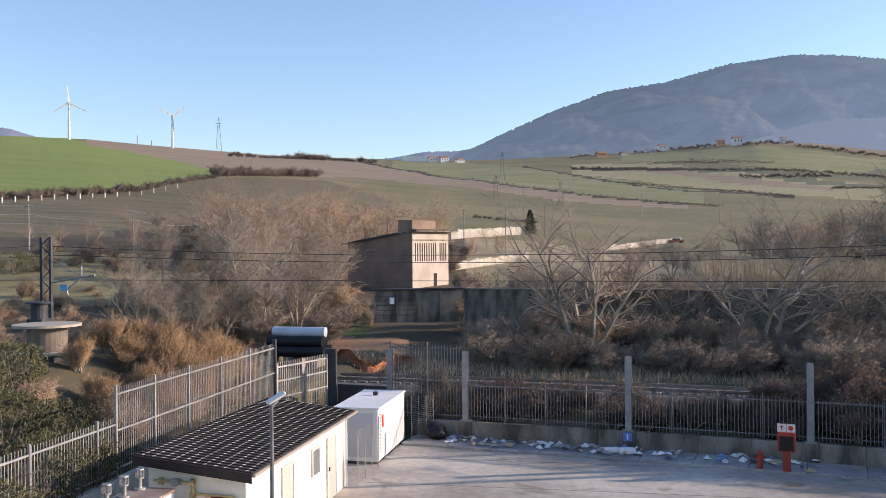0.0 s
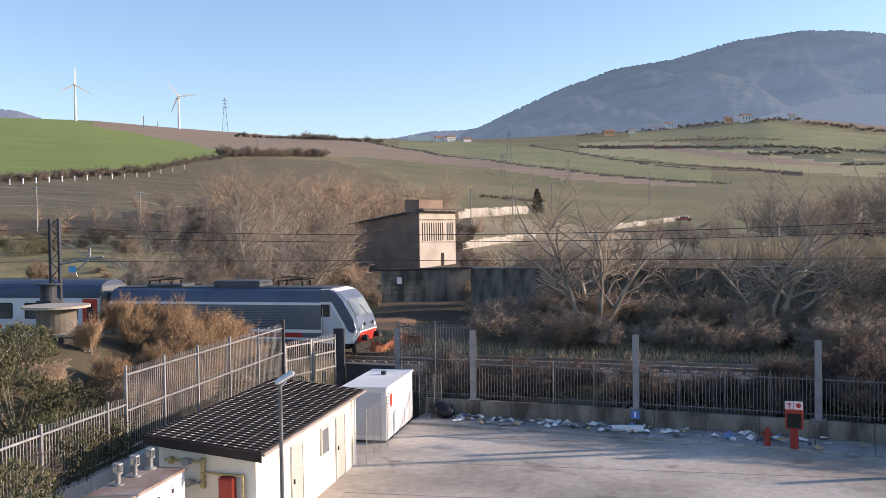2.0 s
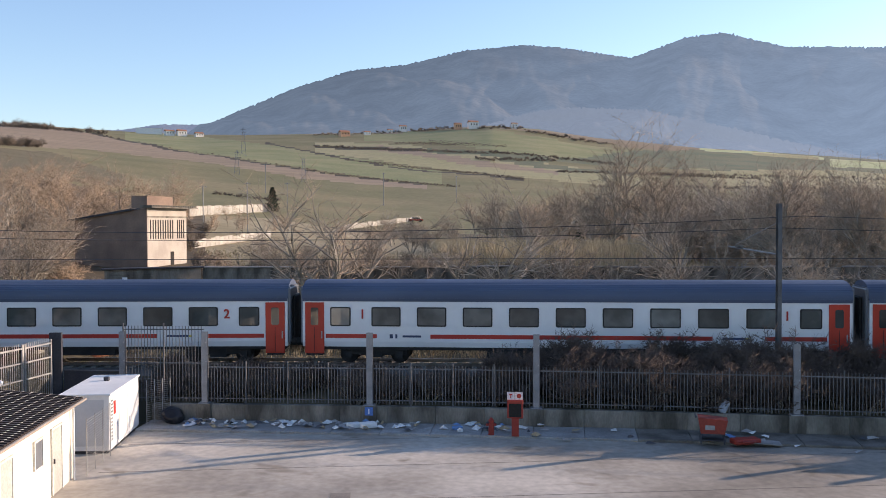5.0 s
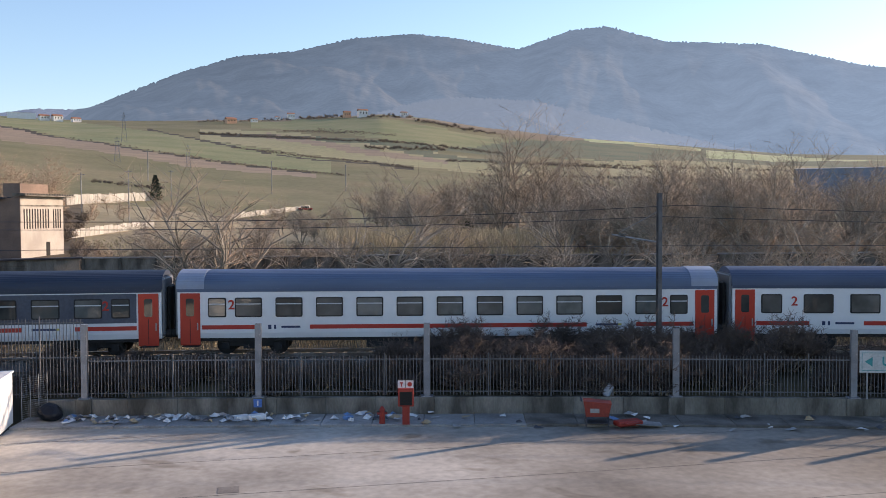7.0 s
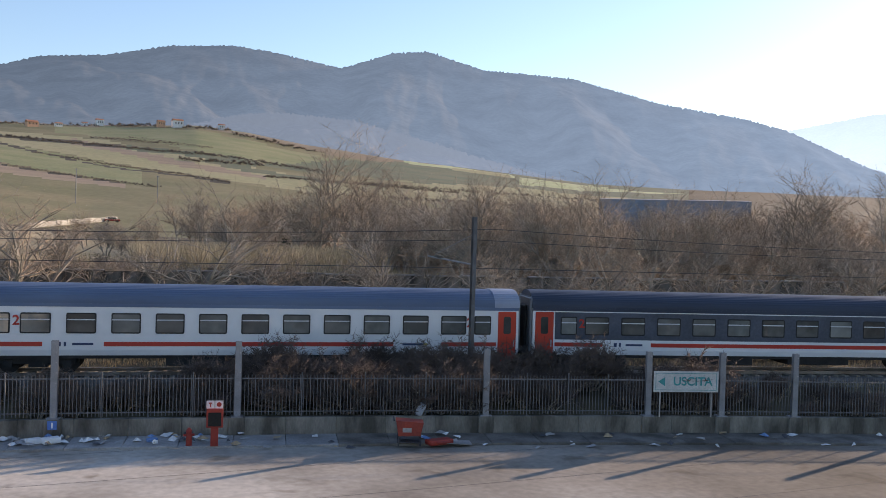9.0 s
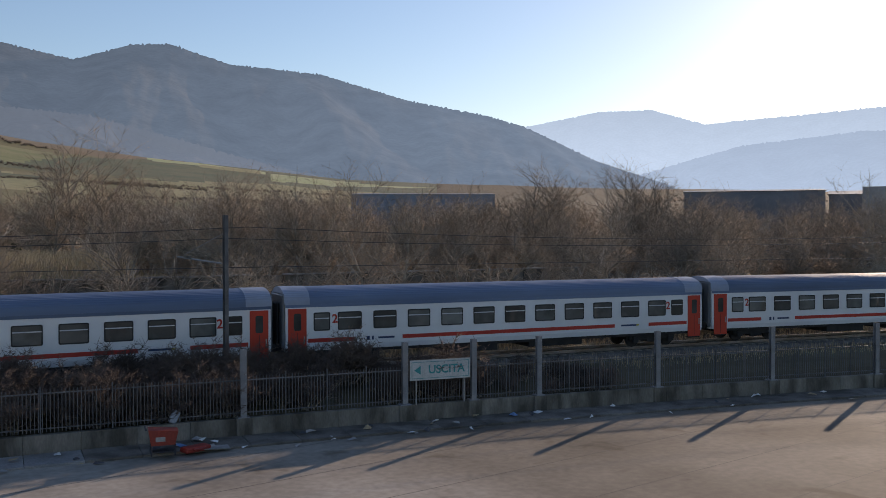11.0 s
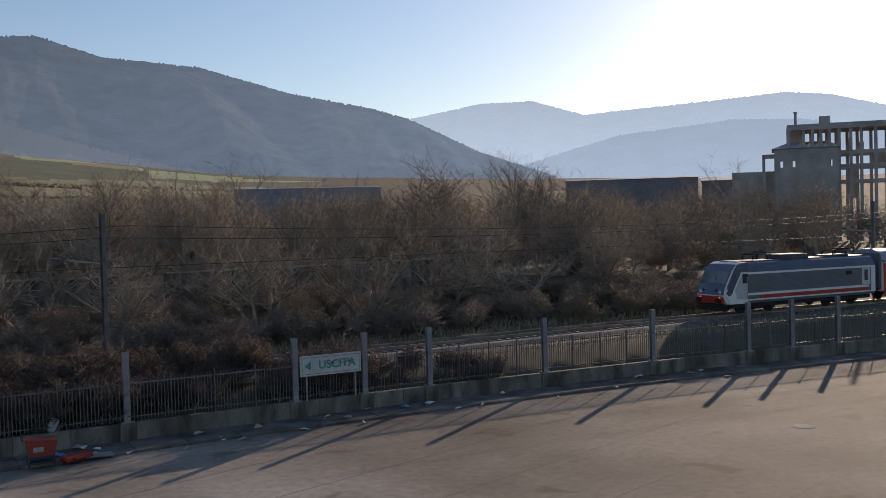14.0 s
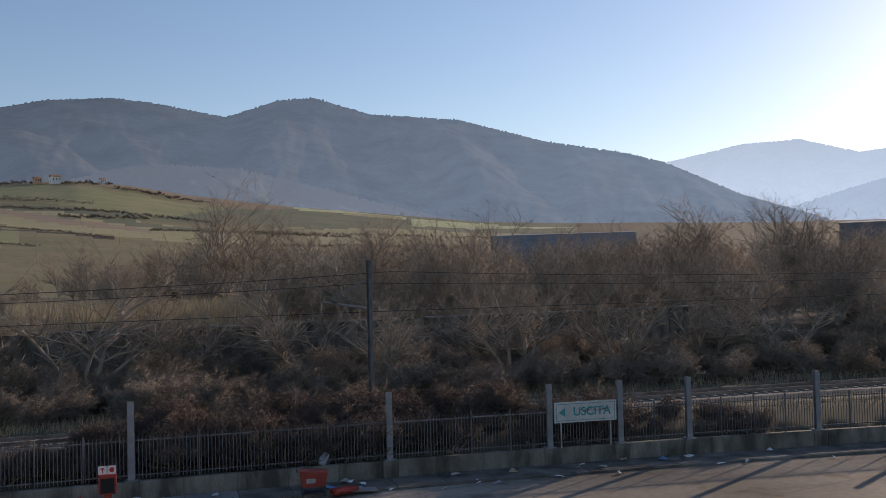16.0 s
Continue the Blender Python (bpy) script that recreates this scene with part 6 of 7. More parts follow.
# ---- across the line ----
def concrete_hut():
    x0, y0 = polar(-15.15, 70)
    x1, y1 = polar(-9.75, 71)
    L = math.hypot(x1 - x0, y1 - y0)
    z = 8.4 - 70 * math.tan(radians(4.2))
    e = empty("concrete_wall", pose(x0, y0, z, 0, 0, math.degrees(math.atan2(y1 - y0, x1 - x0))), "grey precast concrete panel wall with an overgrown top", "wall")
    for i in range(4):
        part("panel", bx(i * L / 4 + 0.01, (i + 1) * L / 4 - 0.01, 0, 0.12, -0.5, 1.95, 0.01), WALLC, e)
        part("post", bx(i * L / 4 - 0.08, i * L / 4 + 0.08, -0.05, 0.15, -0.5, 2.0), WALLC, e)
        if i < 2:
            for k in range(5):
                part("panel_rib", bx(i * L / 4 + 0.1, (i + 1) * L / 4 - 0.1, -0.03, 0.0, 0.1 + k * 0.36, 0.38 + k * 0.36, 0.01), WALLC, e)
    part("notice", bx(1.1, 1.45, -0.06, -0.04, 0.9, 1.4), WHITE, e, "white notice plate")
    part("coping", bx(-0.3, L + 0.2, -0.2, 0.3, 1.95, 2.08, 0.03), DARKSTEEL, e)


def retaining_wall():
    """Long precast wall on the far side of the line: posts, ribbed and plain panels, a worn coping."""
    e = empty("wall_retaining", Matrix(), "long dark weathered precast concrete retaining wall beyond the railway", "wall", kind="structure")
    wr = random.Random(8)
    plain = rib = post = cap = None
    x = -11.5
    i = 0
    while x < 56:
        x2 = x + 2.5 / math.hypot(1, (track_y(x + 1) - track_y(x - 1)) / 2)
        y, y2 = track_y(x) + WALL_D, track_y(x2) + WALL_D
        m = pose(x, y, 5.3 + 0.25 * arc((x - 15) / 50) + wr.uniform(-0.03, 0.03), 0, wr.uniform(-0.4, 0.4), math.degrees(math.atan2(y2 - y, x2 - x)))
        if plain is None:
            plain = part("panel", bx(0.1, 2.4, -0.06, 0.06, -3.7, 0, 0.01), WALLC, e)
            rb = bx(0.1, 2.4, -0.05, 0.05, -3.7, 0)
            for k in range(9):
                box(rb, 0.12, 2.38, -0.09, -0.05, -3.6 + k * 0.4, -3.28 + k * 0.4)
            rib = part("ribbed_panel", rb, WALLC, e)
            post = part("post", bx(-0.1, 0.1, -0.14, 0.1, -3.8, 0.04, 0.01), WALLC, e)
            cap = part("coping", bx(0.0, 2.5, -0.18, 0.25, 0.0, 0.1, 0.02), KERB, e)
            for o in (plain, post, cap):
                o.matrix_basis = m
            rib.matrix_basis = m @ Matrix.Translation((2.5, 0, 0))
        else:
            if i != 1:
                share(rib if i % 7 in (4, 5) else plain, "panel", m, e)
            share(post, "post", m, e)
            if wr.random() < 0.8:
                share(cap, "coping", m, e)
        x = x2
        i += 1


retaining_wall()
concrete_hut()


def pipe_stack():
    x, y = polar(-20.0, 53.5)
    z = ground_z(x, y) + 0.55
    e = empty("pipe_stack", pose(x, y, z, 0, 0, -4), "stack of black plastic pipes with one pale pipe on top", "pipes")
    for bxx in (-1.4, 0.0, 1.5):
        part("bearer", bx(bxx - 0.12, bxx + 0.12, -0.9, 0.9, -0.7, 0.0), WALLC, e)
    BLACK = mat("black_pipe", (0.015, 0.016, 0.02), rough=0.35)
    for i, (dy, dz) in enumerate(((-0.62, 0.3), (0.0, 0.3), (0.62, 0.3), (-0.31, 0.84), (0.31, 0.84))):
        bm = bmesh.new()
        rod(bm, (-1.9 + 0.1 * i, dy, dz), (2.0 - 0.08 * i, dy, dz), 0.3, n=18)
        part("pipe", bm, BLACK, e)
    part("pipe", rod(bmesh.new(), (-1.4, 0.0, 1.38), (1.8, 0.0, 1.38), 0.28, n=18), mat("pale_pipe", (0.55, 0.60, 0.68), rough=0.4), e, "pale grey-blue pipe")
    x, y = polar(-30.4, 54)
    e = empty("white_tank", pose(x, y, ground_z(x, y) + 1.6, 0, 0, 10), "white cylindrical tank among the scrub", "tank")
    part("drum", rod(bmesh.new(), (-0.5, 0, 0.35), (0.5, 0, 0.35), 0.35, n=18), WHITE, e)
    part("trough", bx(0.3, 3.0, -0.4, 0.4, -0.2, 0.1, 0.05), WHITE, e)
    part("stand", bx(-0.4, 2.8, -0.3, 0.3, -1.8, -0.2), WALLC, e)


pipe_stack()


def cable_drums():
    x, y = polar(-34.2, 41.0)
    z = ground_z(x, y)
    top = 5.45
    e = empty("cable_drum", pose(x, y, top), "large wooden cable drum lying flat on the bank", "cable drum", "cable drums")
    WOOD = mat("weathered_wood", (0.46, 0.41, 0.34), (0.33, 0.29, 0.24), 1.5, 0.9, 0.005, stretch=(1, 6, 1))
    part("flange", rod(bmesh.new(), (0, 0, -0.10), (0, 0, 0.0), 1.33, n=36), WOOD, e, "round wooden flange")
    part("core", rod(bmesh.new(), (0, 0, -1.1), (0, 0, -0.1), 0.78, n=24), mat("dark_drum_wood", (0.20, 0.17, 0.14), (0.13, 0.11, 0.09), 1.5, 0.9, 0.005), e)
    part("flange", rod(bmesh.new(), (0, 0, -1.2), (0, 0, -1.1), 1.33, n=36), WOOD, e, "round wooden flange")
    part("stand", bx(-0.9, 0.9, -0.9, 0.9, z - top - 0.3, -1.2), DARKSTEEL, e)
    x, y = polar(-34.6, 48.0)
    top = 6.0
    e = empty("cable_drum", pose(x, y, top), "small dark cable drum behind the larger one", "cable drum", "cable drums")
    part("flange", rod(bmesh.new(), (0, 0, -0.06), (0, 0, 0.0), 0.62, n=24), DARKSTEEL, e)
    part("core", rod(bmesh.new(), (0, 0, -0.8), (0, 0, -0.06), 0.38, n=18), DARKSTEEL, e)
    part("stand", bx(-0.4, 0.4, -0.4, 0.4, ground_z(x, y) - top - 0.3, -0.8), DARKSTEEL, e)


cable_drums()


def orange_net():
    v, f = [], []
    n = 60
    for i in range(n):
        k = i / (n - 1)
        x, y = polar(-19 + 6.3 * k, 54.5 + 1.5 * math.sin(k * 9))
        z = ground_z(x, y)
        h = 0.6 + 0.2 * math.sin(k * 23) * math.sin(k * 7) + 0.2 * noise.noise((k * 20, 0, 0))
        v += [(x, y, z - 0.1), (x, y + 0.12, z + h * 0.6), (x, y + 0.2 * math.sin(k * 40), z + h)]
    for i in range(n - 1):
        for k in range(2):
            b = i * 3 + k
            f.append((b, b + 3, b + 4, b + 1))
    ob = raw("safety_net", v, f, mat("orange_net", (0.42, 0.16, 0.08), (0.33, 0.13, 0.065), 3, 0.8))
    sm = ob.modifiers.new("thick", "SOLIDIFY")
    sm.thickness = 0.02
    tagged(ob, "sagging orange plastic safety netting along the track", "safety net")


orange_net()


def panel_fences():
    """Pale precast fences behind the brick building."""
    pale = mat("pale_panel", (0.44, 0.41, 0.36), (0.33, 0.31, 0.27), 0.8, 0.9, vary=0.15)
    for a0, e0, a1, e1, h, n in ((-10.2, -1.4, -5.6, -0.8, 1.2, 18), (-1.2, -0.35, 3.6, 0.25, 1.3, 16), (-10.4, 0.5, -5.8, 0.75, 2.4, 22)):
        e = empty("panel_fence", Matrix(), "pale precast concrete panel fence across the meadow", "fence", "pale panel fences")
        for i in range(n):
            p = []
            for k in (i / n, (i + 0.96) / n):
                a, el = a0 + (a1 - a0) * k, e0 + (e1 - e0) * k
                x, y = polar(a, r_at(a, el))
                p.append((x, y, ground_z(x, y)))
            (x0, y0, z0), (x1, y1, z1) = p
            L = math.hypot(x1 - x0, y1 - y0)
            o = part("panel", bx(0, L, -0.06, 0.06, -0.4, h + 0.08 * (i % 3), 0.01), pale, e)
            o.matrix_basis = pose(x0, y0, z0, 0, 0, math.degrees(math.atan2(y1 - y0, x1 - x0)))


panel_fences()


def pine(az, r, h):
    x, y = polar(az, r)
    e = empty("conifer_tree", pose(x, y, ground_z(x, y)), "dark green conifer standing in the meadow", "tree", "conifers")
    part("trunk", rod(bmesh.new(), (0, 0, -0.2), (0, 0, h * 0.9), h * 0.02, 0.03, n=6), BARK, e)
    rng = np.random.default_rng(int(r))
    v, f = [], []
    for i in range(900):
        k = rng.uniform(0.06, 1.0)
        rad = h * 0.34 * (1 - k) ** 0.8 * math.sqrt(rng.uniform(0.1, 1)) * (0.8 + 0.3 * math.sin(k * 40))
        a = rng.uniform(0, 6.28)
        c = np.array([rad * math.cos(a), rad * math.sin(a), k * h])
        for t in range(2):
            d = np.array([math.cos(a), math.sin(a), -0.4]) + rng.normal(0, 0.5, 3)
            d *= h * 0.06 / np.linalg.norm(d)
            n = np.cross(d, rng.normal(0, 1, 3))
            n *= h * 0.02 / (np.linalg.norm(n) + 1e-6)
            b = len(v)
            v += [tuple(c), tuple(c + d + n), tuple(c + d - n)]
            f.append((b, b + 1, b + 2))
    raw("crown", v, f, PINE, e)


pine(-5.5, 285, 7.6)
pine(13.0, 150, 7.0)


def leafy_bush(x, y, s, label="dense green bush on the bank"):
    e = empty("green_bush", pose(x, y, ground_z(x, y)), label, "bush", "green bushes")
    rng = np.random.default_rng(int(abs(x * 31 + y * 7)))
    stems = []
    v, f = [], []
    for i in range(16):
        a = rng.uniform(0, 6.28)
        b = np.array([math.cos(a) * s * rng.uniform(0.2, 0.9), math.sin(a) * s * rng.uniform(0.2, 0.9), s * rng.uniform(0.6, 1.1)])
        stems.append((np.array([0, 0, -0.1]), b, 0.03, 0.012))
    for i in range(6000):
        d = rng.normal(0, 1, 3)
        d /= np.linalg.norm(d)
        lump = 1 + 0.3 * noise.noise(Vector(d * 2.2 + s))
        c = d * np.array([s, s, s * 0.75]) * rng.uniform(0.72, 1.0) * lump + np.array([0, 0, s * 0.5])
        if c[2] < 0:
            continue
        u = rng.normal(0, 1, 3) * 0.06 + np.array([0, 0, 0.05])
        w = rng.normal(0, 1, 3) * 0.016
        b = len(v)
        v += [tuple(c - w), tuple(c + w), tuple(c + u + w * 0.3)]
        f.append((b, b + 1, b + 2))
    tagged(branch_mesh("wood", stems, 4, BARK, e), kind="stuff")
    raw("foliage", v, f, GREENB, e)


for az, r, s in ((-35, 27, 1.5), (-32.8, 28.5, 1.3), (-36.5, 31, 1.6), (-33.6, 32, 1.3), (-31, 30.5, 1.0), (-37.5, 24, 1.4), (-38.5, 33, 1.4), (-36, 36, 1.2), (-35.9, 110, 2.2), (-34.9, 114, 1.6)):
    leafy_bush(*polar(az, r), s)
for az, r in ((-36.8, 26), (-33.5, 25), (-30.2, 32), (-28.2, 34), (-34.8, 34.5), (-26.5, 36), (-25, 39)):
    put(rnd.choice(BUSH), *polar(az, r), rnd.uniform(0.5, 0.8))


# ---- far things ----
def turbine(az, el, hub_el, r, spin0):
    x, y = polar(az, r)
    z = 8.4 + r * math.tan(radians(el)) - 3
    H = 8.4 + r * math.tan(radians(hub_el)) - z
    e = empty("wind_turbine", pose(x, y, z, 0, 0, -az), "white three-bladed wind turbine on the ridge", "wind turbine", "wind turbines")
    part("tower", rod(bmesh.new(), (0, 0, 0), (0, 0, H), 2.2, 1.3, n=18), WHITE, e)
    part("nacelle", bx(-1.8, 1.8, -3.0, 4.5, H - 1.6, H + 1.8, 0.5), WHITE, e)
    rotor = part("rotor", rod(bmesh.new(), (0, -0.8, 0), (0, 0.9, 0), 1.6, 1.0, n=16), WHITE, e)
    rotor.matrix_basis = pose(0, -3.9, H)
    for k in range(3):
        b = bmesh.new()
        sec = [(0.0, 1.2, 0.6), (5.0, 2.2, 0.45), (14.0, 1.6, 0.3), (27.0, 0.6, 0.15)]
        rings = [[b.verts.new(c) for c in ((-w * 0.4, -t, zz), (w * 0.9, 0, zz), (-w * 0.4, t, zz))] for zz, w, t in sec]
        for p, q in zip(rings[:-1], rings[1:]):
            for i in range(3):
                b.faces.new((p[i], p[(i + 1) % 3], q[(i + 1) % 3], q[i]))
        b.faces.new(rings[-1])
        b.faces.new(rings[0][::-1])
        bmesh.ops.recalc_face_normals(b, faces=b.faces)
        o = part("blade", b, WHITE, rotor)
        o.matrix_basis = pose(0, 0, 0, 0, k * 120, 0)
    return rotor, H, spin0


TURBINES = [turbine(-32.93, 6.39, 8.47, 1480, -5.0), turbine(-27.2, 5.9, 7.98, 1480, 55.0)]


def pylon(az, el0, el1, r, w=6.0):
    x, y = polar(az, r)
    z = ground_z(x, y) - 0.5
    H = 8.4 + r * math.tan(radians(el1)) - z
    e = empty("power_pylon", pose(x, y, z, 0, 0, -az), "slender grey lattice power pylon", "pylon", "power pylons")
    t = max(0.12, r * 0.00022)
    for sx in (-1, 1):
        for sy in (-1, 1):
            part("leg", rod(bmesh.new(), (sx * w / 2, sy * w / 2, 0), (sx * 0.4, sy * 0.4, H), t, n=4), POST, e)
    b = bmesh.new()
    for i in range(9):
        k0, k1 = i / 9, (i + 1) / 9
        w0, w1 = w / 2 * (1 - k0) + 0.4 * k0, w / 2 * (1 - k1) + 0.4 * k1
        s = 1 if i % 2 else -1
        rod(b, (-w0 * s, -w0, k0 * H), (w1 * s, -w1, k1 * H), t * 0.6, n=4)
    part("bracing", b, POST, e)
    for k in (0.72, 0.82, 0.92):
        part("crossarm", rod(bmesh.new(), (-w * 0.5, 0, H * k), (w * 0.5, 0, H * k), t * 0.7, n=4), POST, e)


pylon(-24.52, 5.75, 7.96, 1490, 9)
pylon(-7.2, 4.1, 5.9, 900, 5)
pylon(-7.6, 2.9, 4.5, 600, 3.5)
pylon(-3.6, 2.7, 4.1, 560, 3)


def utility_pole(az, el0, el1, r):
    x, y = polar(az, r)
    z = ground_z(x, y)
    H = 8.4 + r * math.tan(radians(el1)) - z
    e = empty("utility_pole", pose(x, y, z - 1), "pale slim utility pole on the slope", "pole", "utility poles")
    part("shaft", rod(bmesh.new(), (0, 0, 0), (0, 0, H + 1), max(0.1, r * 0.00045), n=8), KERB, e)
    part("crossarm", bx(-0.7, 0.7, -0.05, 0.05, H + 0.6, H + 0.7), POST, e)


for p in ((-35.1, 0.2, 2.7, 150), (-29.5, 0.0, 2.4, 150), (-25.7, 0.0, 2.1, 155), (-29.2, 6.1, 6.8, 1400), (-28.4, 6.1, 6.5, 1400), (-22.6, 4.9, 5.5, 900), (-5.9, 2.9, 3.7, 420), (1.3, 1.9, 3.2, 380), (-7.0, 0.7, 2.6, 190), (-9.6, 0.5, 2.4, 190), (5.8, 1.8, 3.0, 420), (-4.6, 1.2, 2.6, 260)):
    utility_pole(*p)
def field_fence():
    e = empty("field_fence", Matrix(), "row of white fence posts below the green field", "fence")
    first = None
    for i in range(18):
        a = -38.5 + i * 0.68
        x, y = polar(a, r_at(a, float(np.interp(a, (-40, -29, -24.5), (2.5, 3.25, 4.0)))))
        m = pose(x, y, ground_z(x, y) - 0.3)
        if first is None:
            first = part("post", bx(-0.16, 0.16, -0.16, 0.16, 0, 2.1, 0.03), WHITE, e)
            first.matrix_basis = m
        else:
            share(first, "post", m, e)


field_fence()
for k in range(3):
    e = empty("power_line", Matrix(), "thin pale power line over the slope", "wire", "slope power lines")
    pts = []
    for az, el, r in ((-44, 3.0, 150), (-35.1, 2.65, 150), (-29.5, 2.35, 150), (-25.7, 2.05, 155)):
        x, y = polar(az, r)
        pts.append(Vector((x, y, 8.4 + r * math.tan(radians(el)) - k * 1.35)))
    line = []
    for p, q in zip(pts[:-1], pts[1:]):
        for i in range(8):
            u = i / 8
            line.append(p.lerp(q, u) - Vector((0, 0, 2.0 * u * (1 - u))))
    b = tube(line + [pts[-1]], 0.03)
    part("span", b, GALV, e)


def farmhouse(az, el, r, w, h, wallm, roofm):
    x, y = polar(az, r)
    w, h = w * 1.35, h * 1.25
    z = ground_z(x, y) - 0.2
    e = empty("farmhouse", pose(x, y, z, 0, 0, -az + 20), "small rendered farmhouse with a tiled pitched roof", "house", "hillside houses")
    part("wall", bx(-w / 2, w / 2, -w * 0.35, w * 0.35, -2, h), wallm, e)
    part("roof", extrude([(-w * 0.4, h), (w * 0.4, h), (0, h + w * 0.2)], -w * 0.54, w * 0.54), roofm, e, "low tiled roof")
    for i in range(3):
        part("window", bx(-w * 0.35 + i * w * 0.3, -w * 0.35 + i * w * 0.3 + w * 0.1, -w * 0.35 - 0.06, -w * 0.35, h * 0.5, h * 0.8), DARKGAP, e)
    part("window", bx(w / 2, w / 2 + 0.06, -w * 0.1, w * 0.08, h * 0.5, h * 0.8), DARKGAP, e)


TILE = mat("terracotta_tiles", (0.36, 0.17, 0.10), (0.28, 0.13, 0.08), 0.2, 0.9)
OCHRE = mat("ochre_render", (0.75, 0.42, 0.26), (0.68, 0.38, 0.24), 0.1, 0.9)
CREAMR = mat("cream_render", (0.82, 0.79, 0.74), (0.74, 0.70, 0.65), 0.1, 0.9)
for p in ((-1.1, 5.2, 1400, 11, 5, OCHRE, TILE), (2.5, 5.5, 1480, 8, 7, CREAMR, TILE), (5.9, 5.8, 1450, 8, 7, OCHRE, TILE), (6.85, 5.85, 1450, 11, 8, CREAMR, TILE), (9.4, 5.9, 1480, 7, 6, CREAMR, TILE), (0.3, 5.25, 1430, 7, 3.5, CREAMR, TILE), (1.7, 5.45, 1480, 6, 3.5, CREAMR, TILE), (-11.5, 5.35, 1450, 10, 5, CREAMR, TILE), (-10.8, 5.3, 1450, 10, 6, CREAMR, TILE), (-9.8, 5.25, 1450, 9, 4, CREAMR, TILE)):
    farmhouse(*p)


def hall(name, az0, az1, el, r, wallm, label, depth=30, bays=8):
    x0, y0 = polar(az0, r)
    x1, y1 = polar(az1, r)
    L = math.hypot(x1 - x0, y1 - y0)
    z = min(ground_z(x0, y0), ground_z(x1, y1)) - 1
    H = 8.4 + r * math.tan(radians(el)) - z
    e = empty(name, pose(x0, y0, z, 0, 0, math.degrees(math.atan2(y1 - y0, x1 - x0))), label, "industrial hall")
    part("wall", bx(0, L, 0, depth, 0, H - 1.0), wallm, e)
    part("roof", extrude([(-0.4, H - 1.0), (depth + 0.4, H - 1.0), (depth / 2, H + 0.2)], -0.4, L + 0.4), POST, e, "low grey roof")
    for i in range(bays):
        part("wall_panel", bx(i * L / bays + 0.15, (i + 1) * L / bays - 0.15, -0.1, 0.0, 0.5, H - 1.6), wallm, e)


GREYH = mat("grey_hall_cladding", (0.20, 0.21, 0.23), (0.16, 0.17, 0.19), 0.3, 0.7)
BLUEH = mat("blue_hall_cladding", (0.22, 0.27, 0.34), (0.18, 0.225, 0.29), 0.2, 0.6)
hall("industrial_hall", 52.9, 60.8, 2.75, 235, GREYH, "long grey industrial hall behind the trees", 40)
hall("industrial_hall", 32.6, 41.5, 2.6, 420, BLUEH, "low blue-grey warehouse across the valley", 40)
hall("industrial_hall", -13.4, -11.9, 5.75, 1470, WHITE, "white farm building on the ridge", 14, 4)
hall("industrial_hall", 61.0, 63.6, 2.5, 240, GREYH, "grey outbuilding beside the ruin", 20, 3)


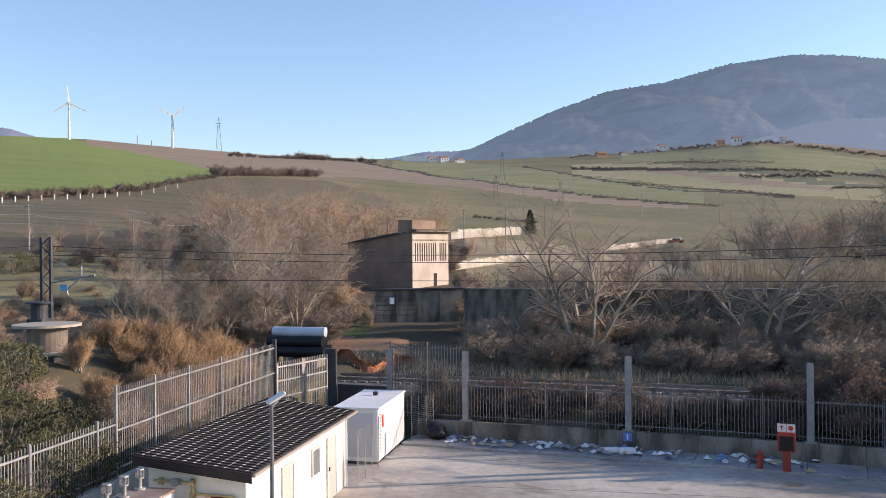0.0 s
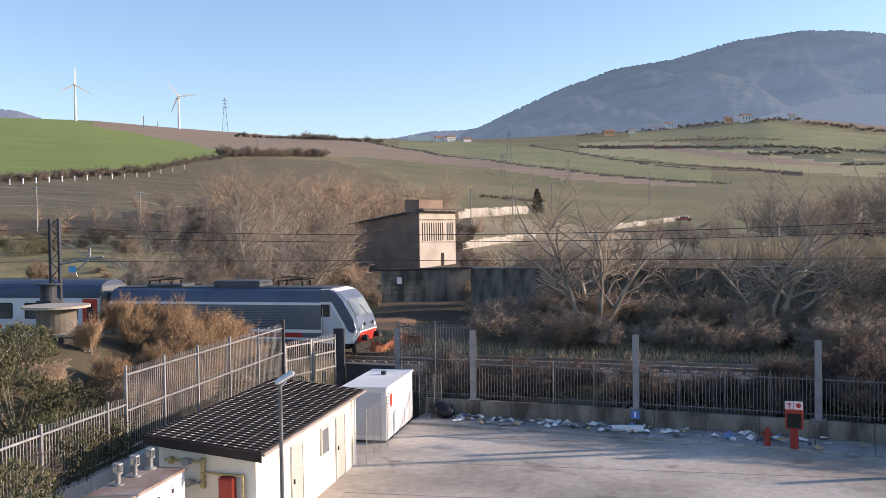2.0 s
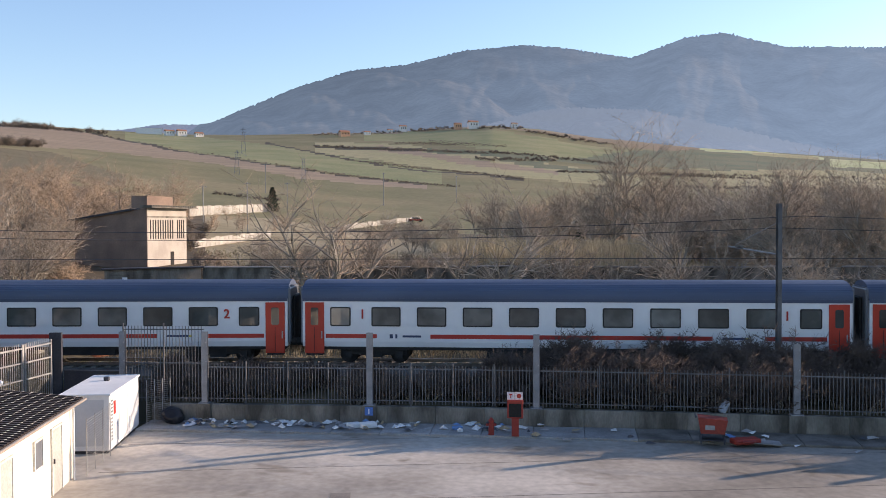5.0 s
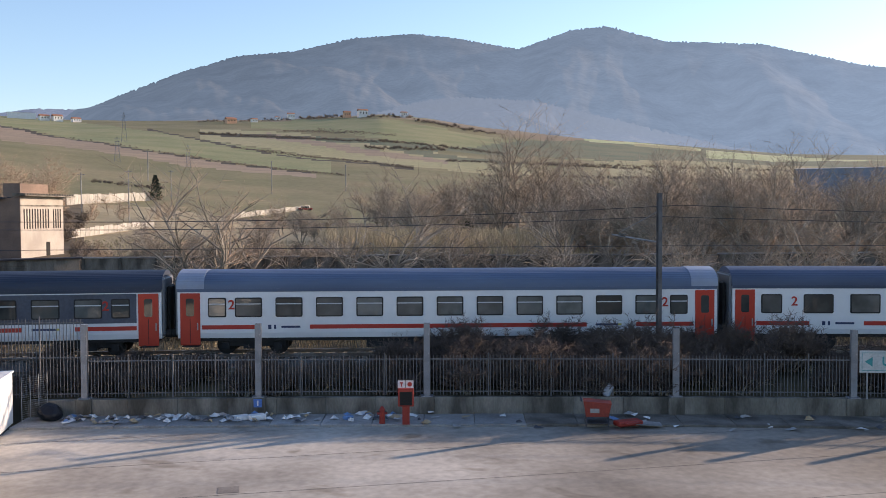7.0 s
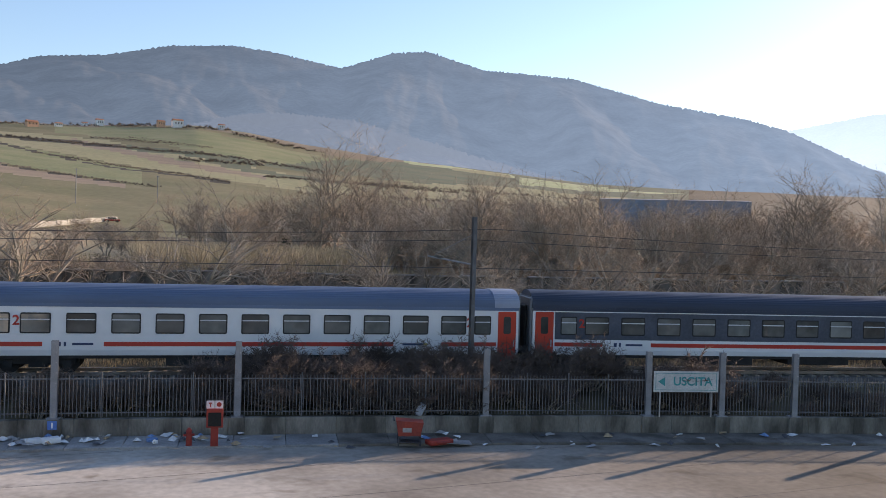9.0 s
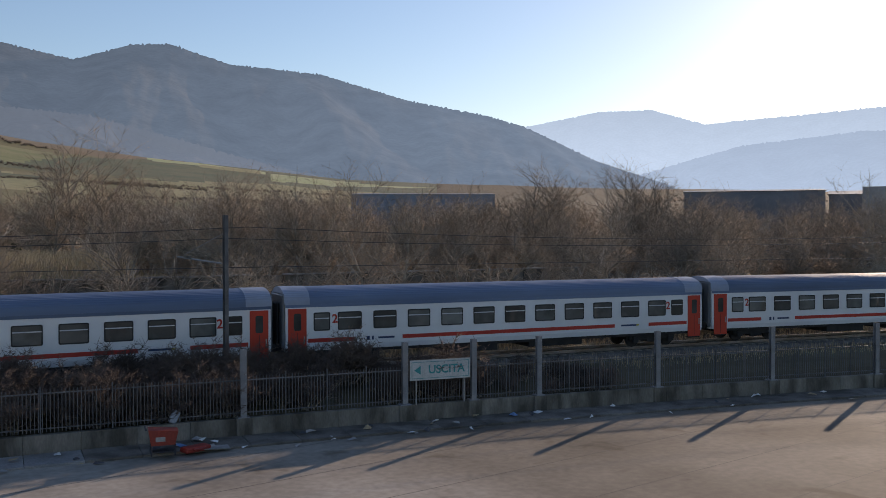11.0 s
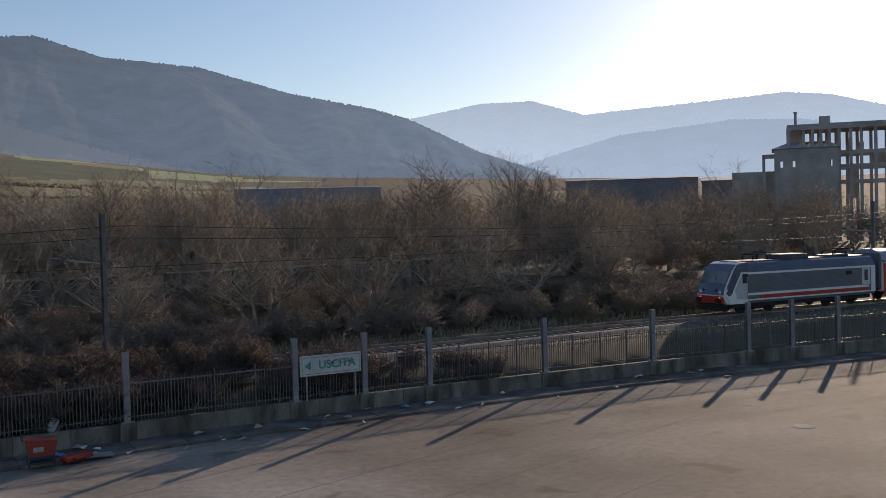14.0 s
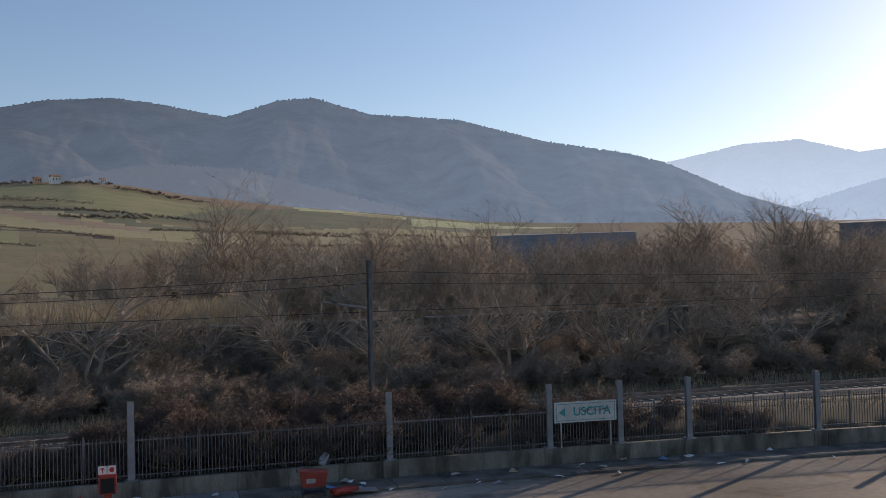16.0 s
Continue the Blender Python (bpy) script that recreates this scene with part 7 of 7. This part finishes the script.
def ruin():
    x, y = polar(65.1, 205)
    z = 3.0
    e = empty("ruined_mill", pose(x, y, z, 0, 0, -65), "gutted multi-storey concrete mill with open frames", "building")
    M = mat("ruin_concrete", (0.42, 0.39, 0.37), (0.30, 0.28, 0.27), 0.3, 0.95, 0.01)

    def zz(el):
        return 8.4 + 205 * math.tan(radians(el)) - z

    # front block: a pierced wall, side walls and a hipped roof
    W, D = 12.4, 12.0
    holes = [(1.2, 1.7), (3.6, 4.1), (10.7, 11.2)]
    x0 = 0.0
    for h0, h1 in holes + [(W, W)]:
        part("wall", bx(x0, h0, 0, 0.4, 0, zz(3.95)), M, e)
        if h1 < W:
            part("wall", bx(h0, h1, 0, 0.4, 0, zz(2.85)), M, e)
            part("lintel", bx(h0, h1, 0, 0.4, zz(3.2), zz(3.95)), M, e)
        x0 = h1
    part("wall", bx(0, 0.4, 0.4, D, 0, zz(3.95)), M, e)
    part("wall", bx(W - 0.4, W, 0.4, D, 0, zz(3.95)), M, e)
    hip = bmesh.new()
    v = [hip.verts.new(p) for p in ((-0.5, -0.5, zz(3.93)), (W + 0.4, -0.5, zz(3.93)), (W + 0.4, D, zz(3.93)), (-0.5, D, zz(3.93)), (3.0, D / 2, zz(4.4)), (10.6, D / 2, zz(4.4)))]
    for f in ((3, 2, 1, 0), (0, 1, 5, 4), (1, 2, 5), (2, 3, 4, 5), (3, 0, 4)):
        hip.faces.new([v[i] for i in f])
    bmesh.ops.recalc_face_normals(hip, faces=hip.faces)
    part("roof", hip, M, e, "low hipped roof")
    # porch frame and annex
    part("porch_post", bx(-2.4, -1.8, 1, 1.6, 0, zz(3.6)), M, e)
    part("porch_beam", bx(-2.4, 0, 1, 1.8, zz(3.42), zz(3.66)), M, e)
    part("annex", bx(-8.6, 0.0, 3, 11, 0, zz(2.7)), M, e, "roofless lower annex")
    # upper storey and open frame
    for cx in (2.9, 5.8, 7.6, 9.2, 10.8, 12.7, 14.9, 16.9, 19.6, 22.6, 25.6, 28.6, 31.6):
        for cy in (3.0, 13.0):
            part("column", bx(cx - 0.3, cx + 0.3, cy - 0.3, cy + 0.3, 0, zz(5.1)), M, e)
    for el0, el1, a, b in ((5.02, 5.32, 2.6, 32), (3.55, 3.75, 12.4, 32), (2.75, 2.95, 12.4, 32), (1.9, 2.05, 12.4, 32)):
        for cy in (3.0, 13.0):
            part("beam", bx(a, b, cy - 0.35, cy + 0.35, zz(el0), zz(el1)), M, e)
    part("slab", bx(2.6, 32, 3, 13, zz(5.3), zz(5.36)), M, e)
    for a, b, e0, e1 in ((2.9, 5.8, 4.5, 5.05), (5.8, 6.1, 4.4, 5.05), (14.9, 15.6, 3.7, 4.6), (17.0, 18.2, 3.7, 4.4), (19.6, 22.6, 2.9, 3.6), (25.6, 28.6, 3.7, 5.05), (14.9, 16.9, 1.0, 2.8)):
        part("infill_wall", bx(a, b, 12.8, 13.1, zz(e0), zz(e1)), M, e, "broken infill wall")
    part("tower_box", bx(9.0, 11.1, 4, 7, zz(5.36), zz(5.8)), M, e)
    part("chimney", rod(bmesh.new(), (4.3, 4, zz(5.3)), (4.3, 4, zz(6.05)), 0.28, n=10), M, e)
    part("chimney_cap", rod(bmesh.new(), (4.3, 4, zz(6.05)), (4.3, 4, zz(6.12)), 0.4, n=10), M, e)


ruin()


def car(x, y, z, a):
    e = empty("parked_car", pose(x, y, z, 0, 0, a), "red car parked beside the pale fence", "car")
    part("body", bx(-2.1, 2.1, -0.85, 0.85, 0.35, 0.9, 0.12), REDP, e)
    part("cabin", bx(-1.2, 1.1, -0.75, 0.75, 0.9, 1.45, 0.15), TWIN, e)
    for sx in (-1.3, 1.3):
        for sy in (-0.8, 0.8):
            part("wheel", rod(bmesh.new(), (sx, sy - 0.1, 0.32), (sx, sy + 0.1, 0.32), 0.32, n=14), RUBBER, e)


cx, cy = polar(3.3, r_at(3.3, 0.15))
car(cx, cy, ground_z(cx, cy), 10)


# ---- grasses ----
def blades(name, label, n, place, hmin, hmax, width, material):
    rng = np.random.default_rng(len(name))
    v, f = [], []
    k = 0
    while k < n:
        p = place(rng)
        if p is None:
            continue
        x, y = p
        z = ground_z(x, y)
        h = rng.uniform(hmin, hmax)
        a = rng.uniform(0, 6.28)
        dx, dy = math.cos(a) * width, math.sin(a) * width
        lx, ly = rng.normal(0, 0.25 * h, 2)
        b = len(v)
        v += [(x - dx, y - dy, z - 0.05), (x + dx, y + dy, z - 0.05), (x + lx, y + ly, z + h)]
        f.append((b, b + 1, b + 2))
        k += 1
    return tagged(raw(name, v, f, material), label, "grass", kind="stuff")


def verge(rng):
    x = rng.uniform(-34, 70)
    o = rng.uniform(3.2, 8.5)
    return (x, track_y(x) + o) if rng.random() < 0.6 or x < 24 else (x, track_y(x) - rng.uniform(2.6, 6.0))


def clearing(rng):
    a, r = rng.uniform(-10, 24), rng.uniform(70, 135)
    return polar(a, r)


def reedbed(rng):
    a, r = rng.uniform(4.5, 19.5), rng.uniform(86, 126)
    return polar(a, r)


def strip(rng):
    x = rng.uniform(-8, 72)
    if noise.noise((x * 0.13, 2.0, 0.0)) < -0.1:
        return None
    return x, track_y(x) + WALL_D - rng.uniform(0.4, 4.0)


blades("dry_grass", "dry straw-coloured grass along the railway", 16000, verge, 0.15, 0.55, 0.02, REED)
blades("meadow_grass", "thin dry meadow grass between the bushes", 14000, clearing, 0.2, 0.6, 0.03, mat("meadow_straw", (0.36, 0.30, 0.17), (0.24, 0.21, 0.11), 0.1, 0.9))
blades("reed_bed", "tall pale dry reeds in a dense bed", 24000, reedbed, 1.6, 3.0, 0.04, REED)
blades("sunlit_grass_strip", "pale grass strip at the foot of the retaining wall", 13000, strip, 0.2, 0.5, 0.03, REED)


# ---- what moves ----
def motions():
    centre = COACH + GAP / 2 + GAP + LOCO / 2
    for thing, length, k in TRAIN:
        rows = []
        for i in range(33):
            t = i * 0.5
            x, y, z, a = on_track(run(t) + centre)
            rows.append((t, pose(x, y, z, 0, 0, a + (180 if k == "R" else 0))))
        walk(thing, rows)
        if k != "R":
            i = TRAIN.index((thing, length, k))
            centre -= length / 2 + GAP + (TRAIN[i + 1][1] / 2)

    for rotor, H, spin in TURBINES:
        rate = 14.0 if spin > 0 else 3.0
        walk(rotor, [(t, pose(0, -3.9, H, 0, spin + rate * t, 0)) for t in (0, 4, 8, 12, 16)])


motions()
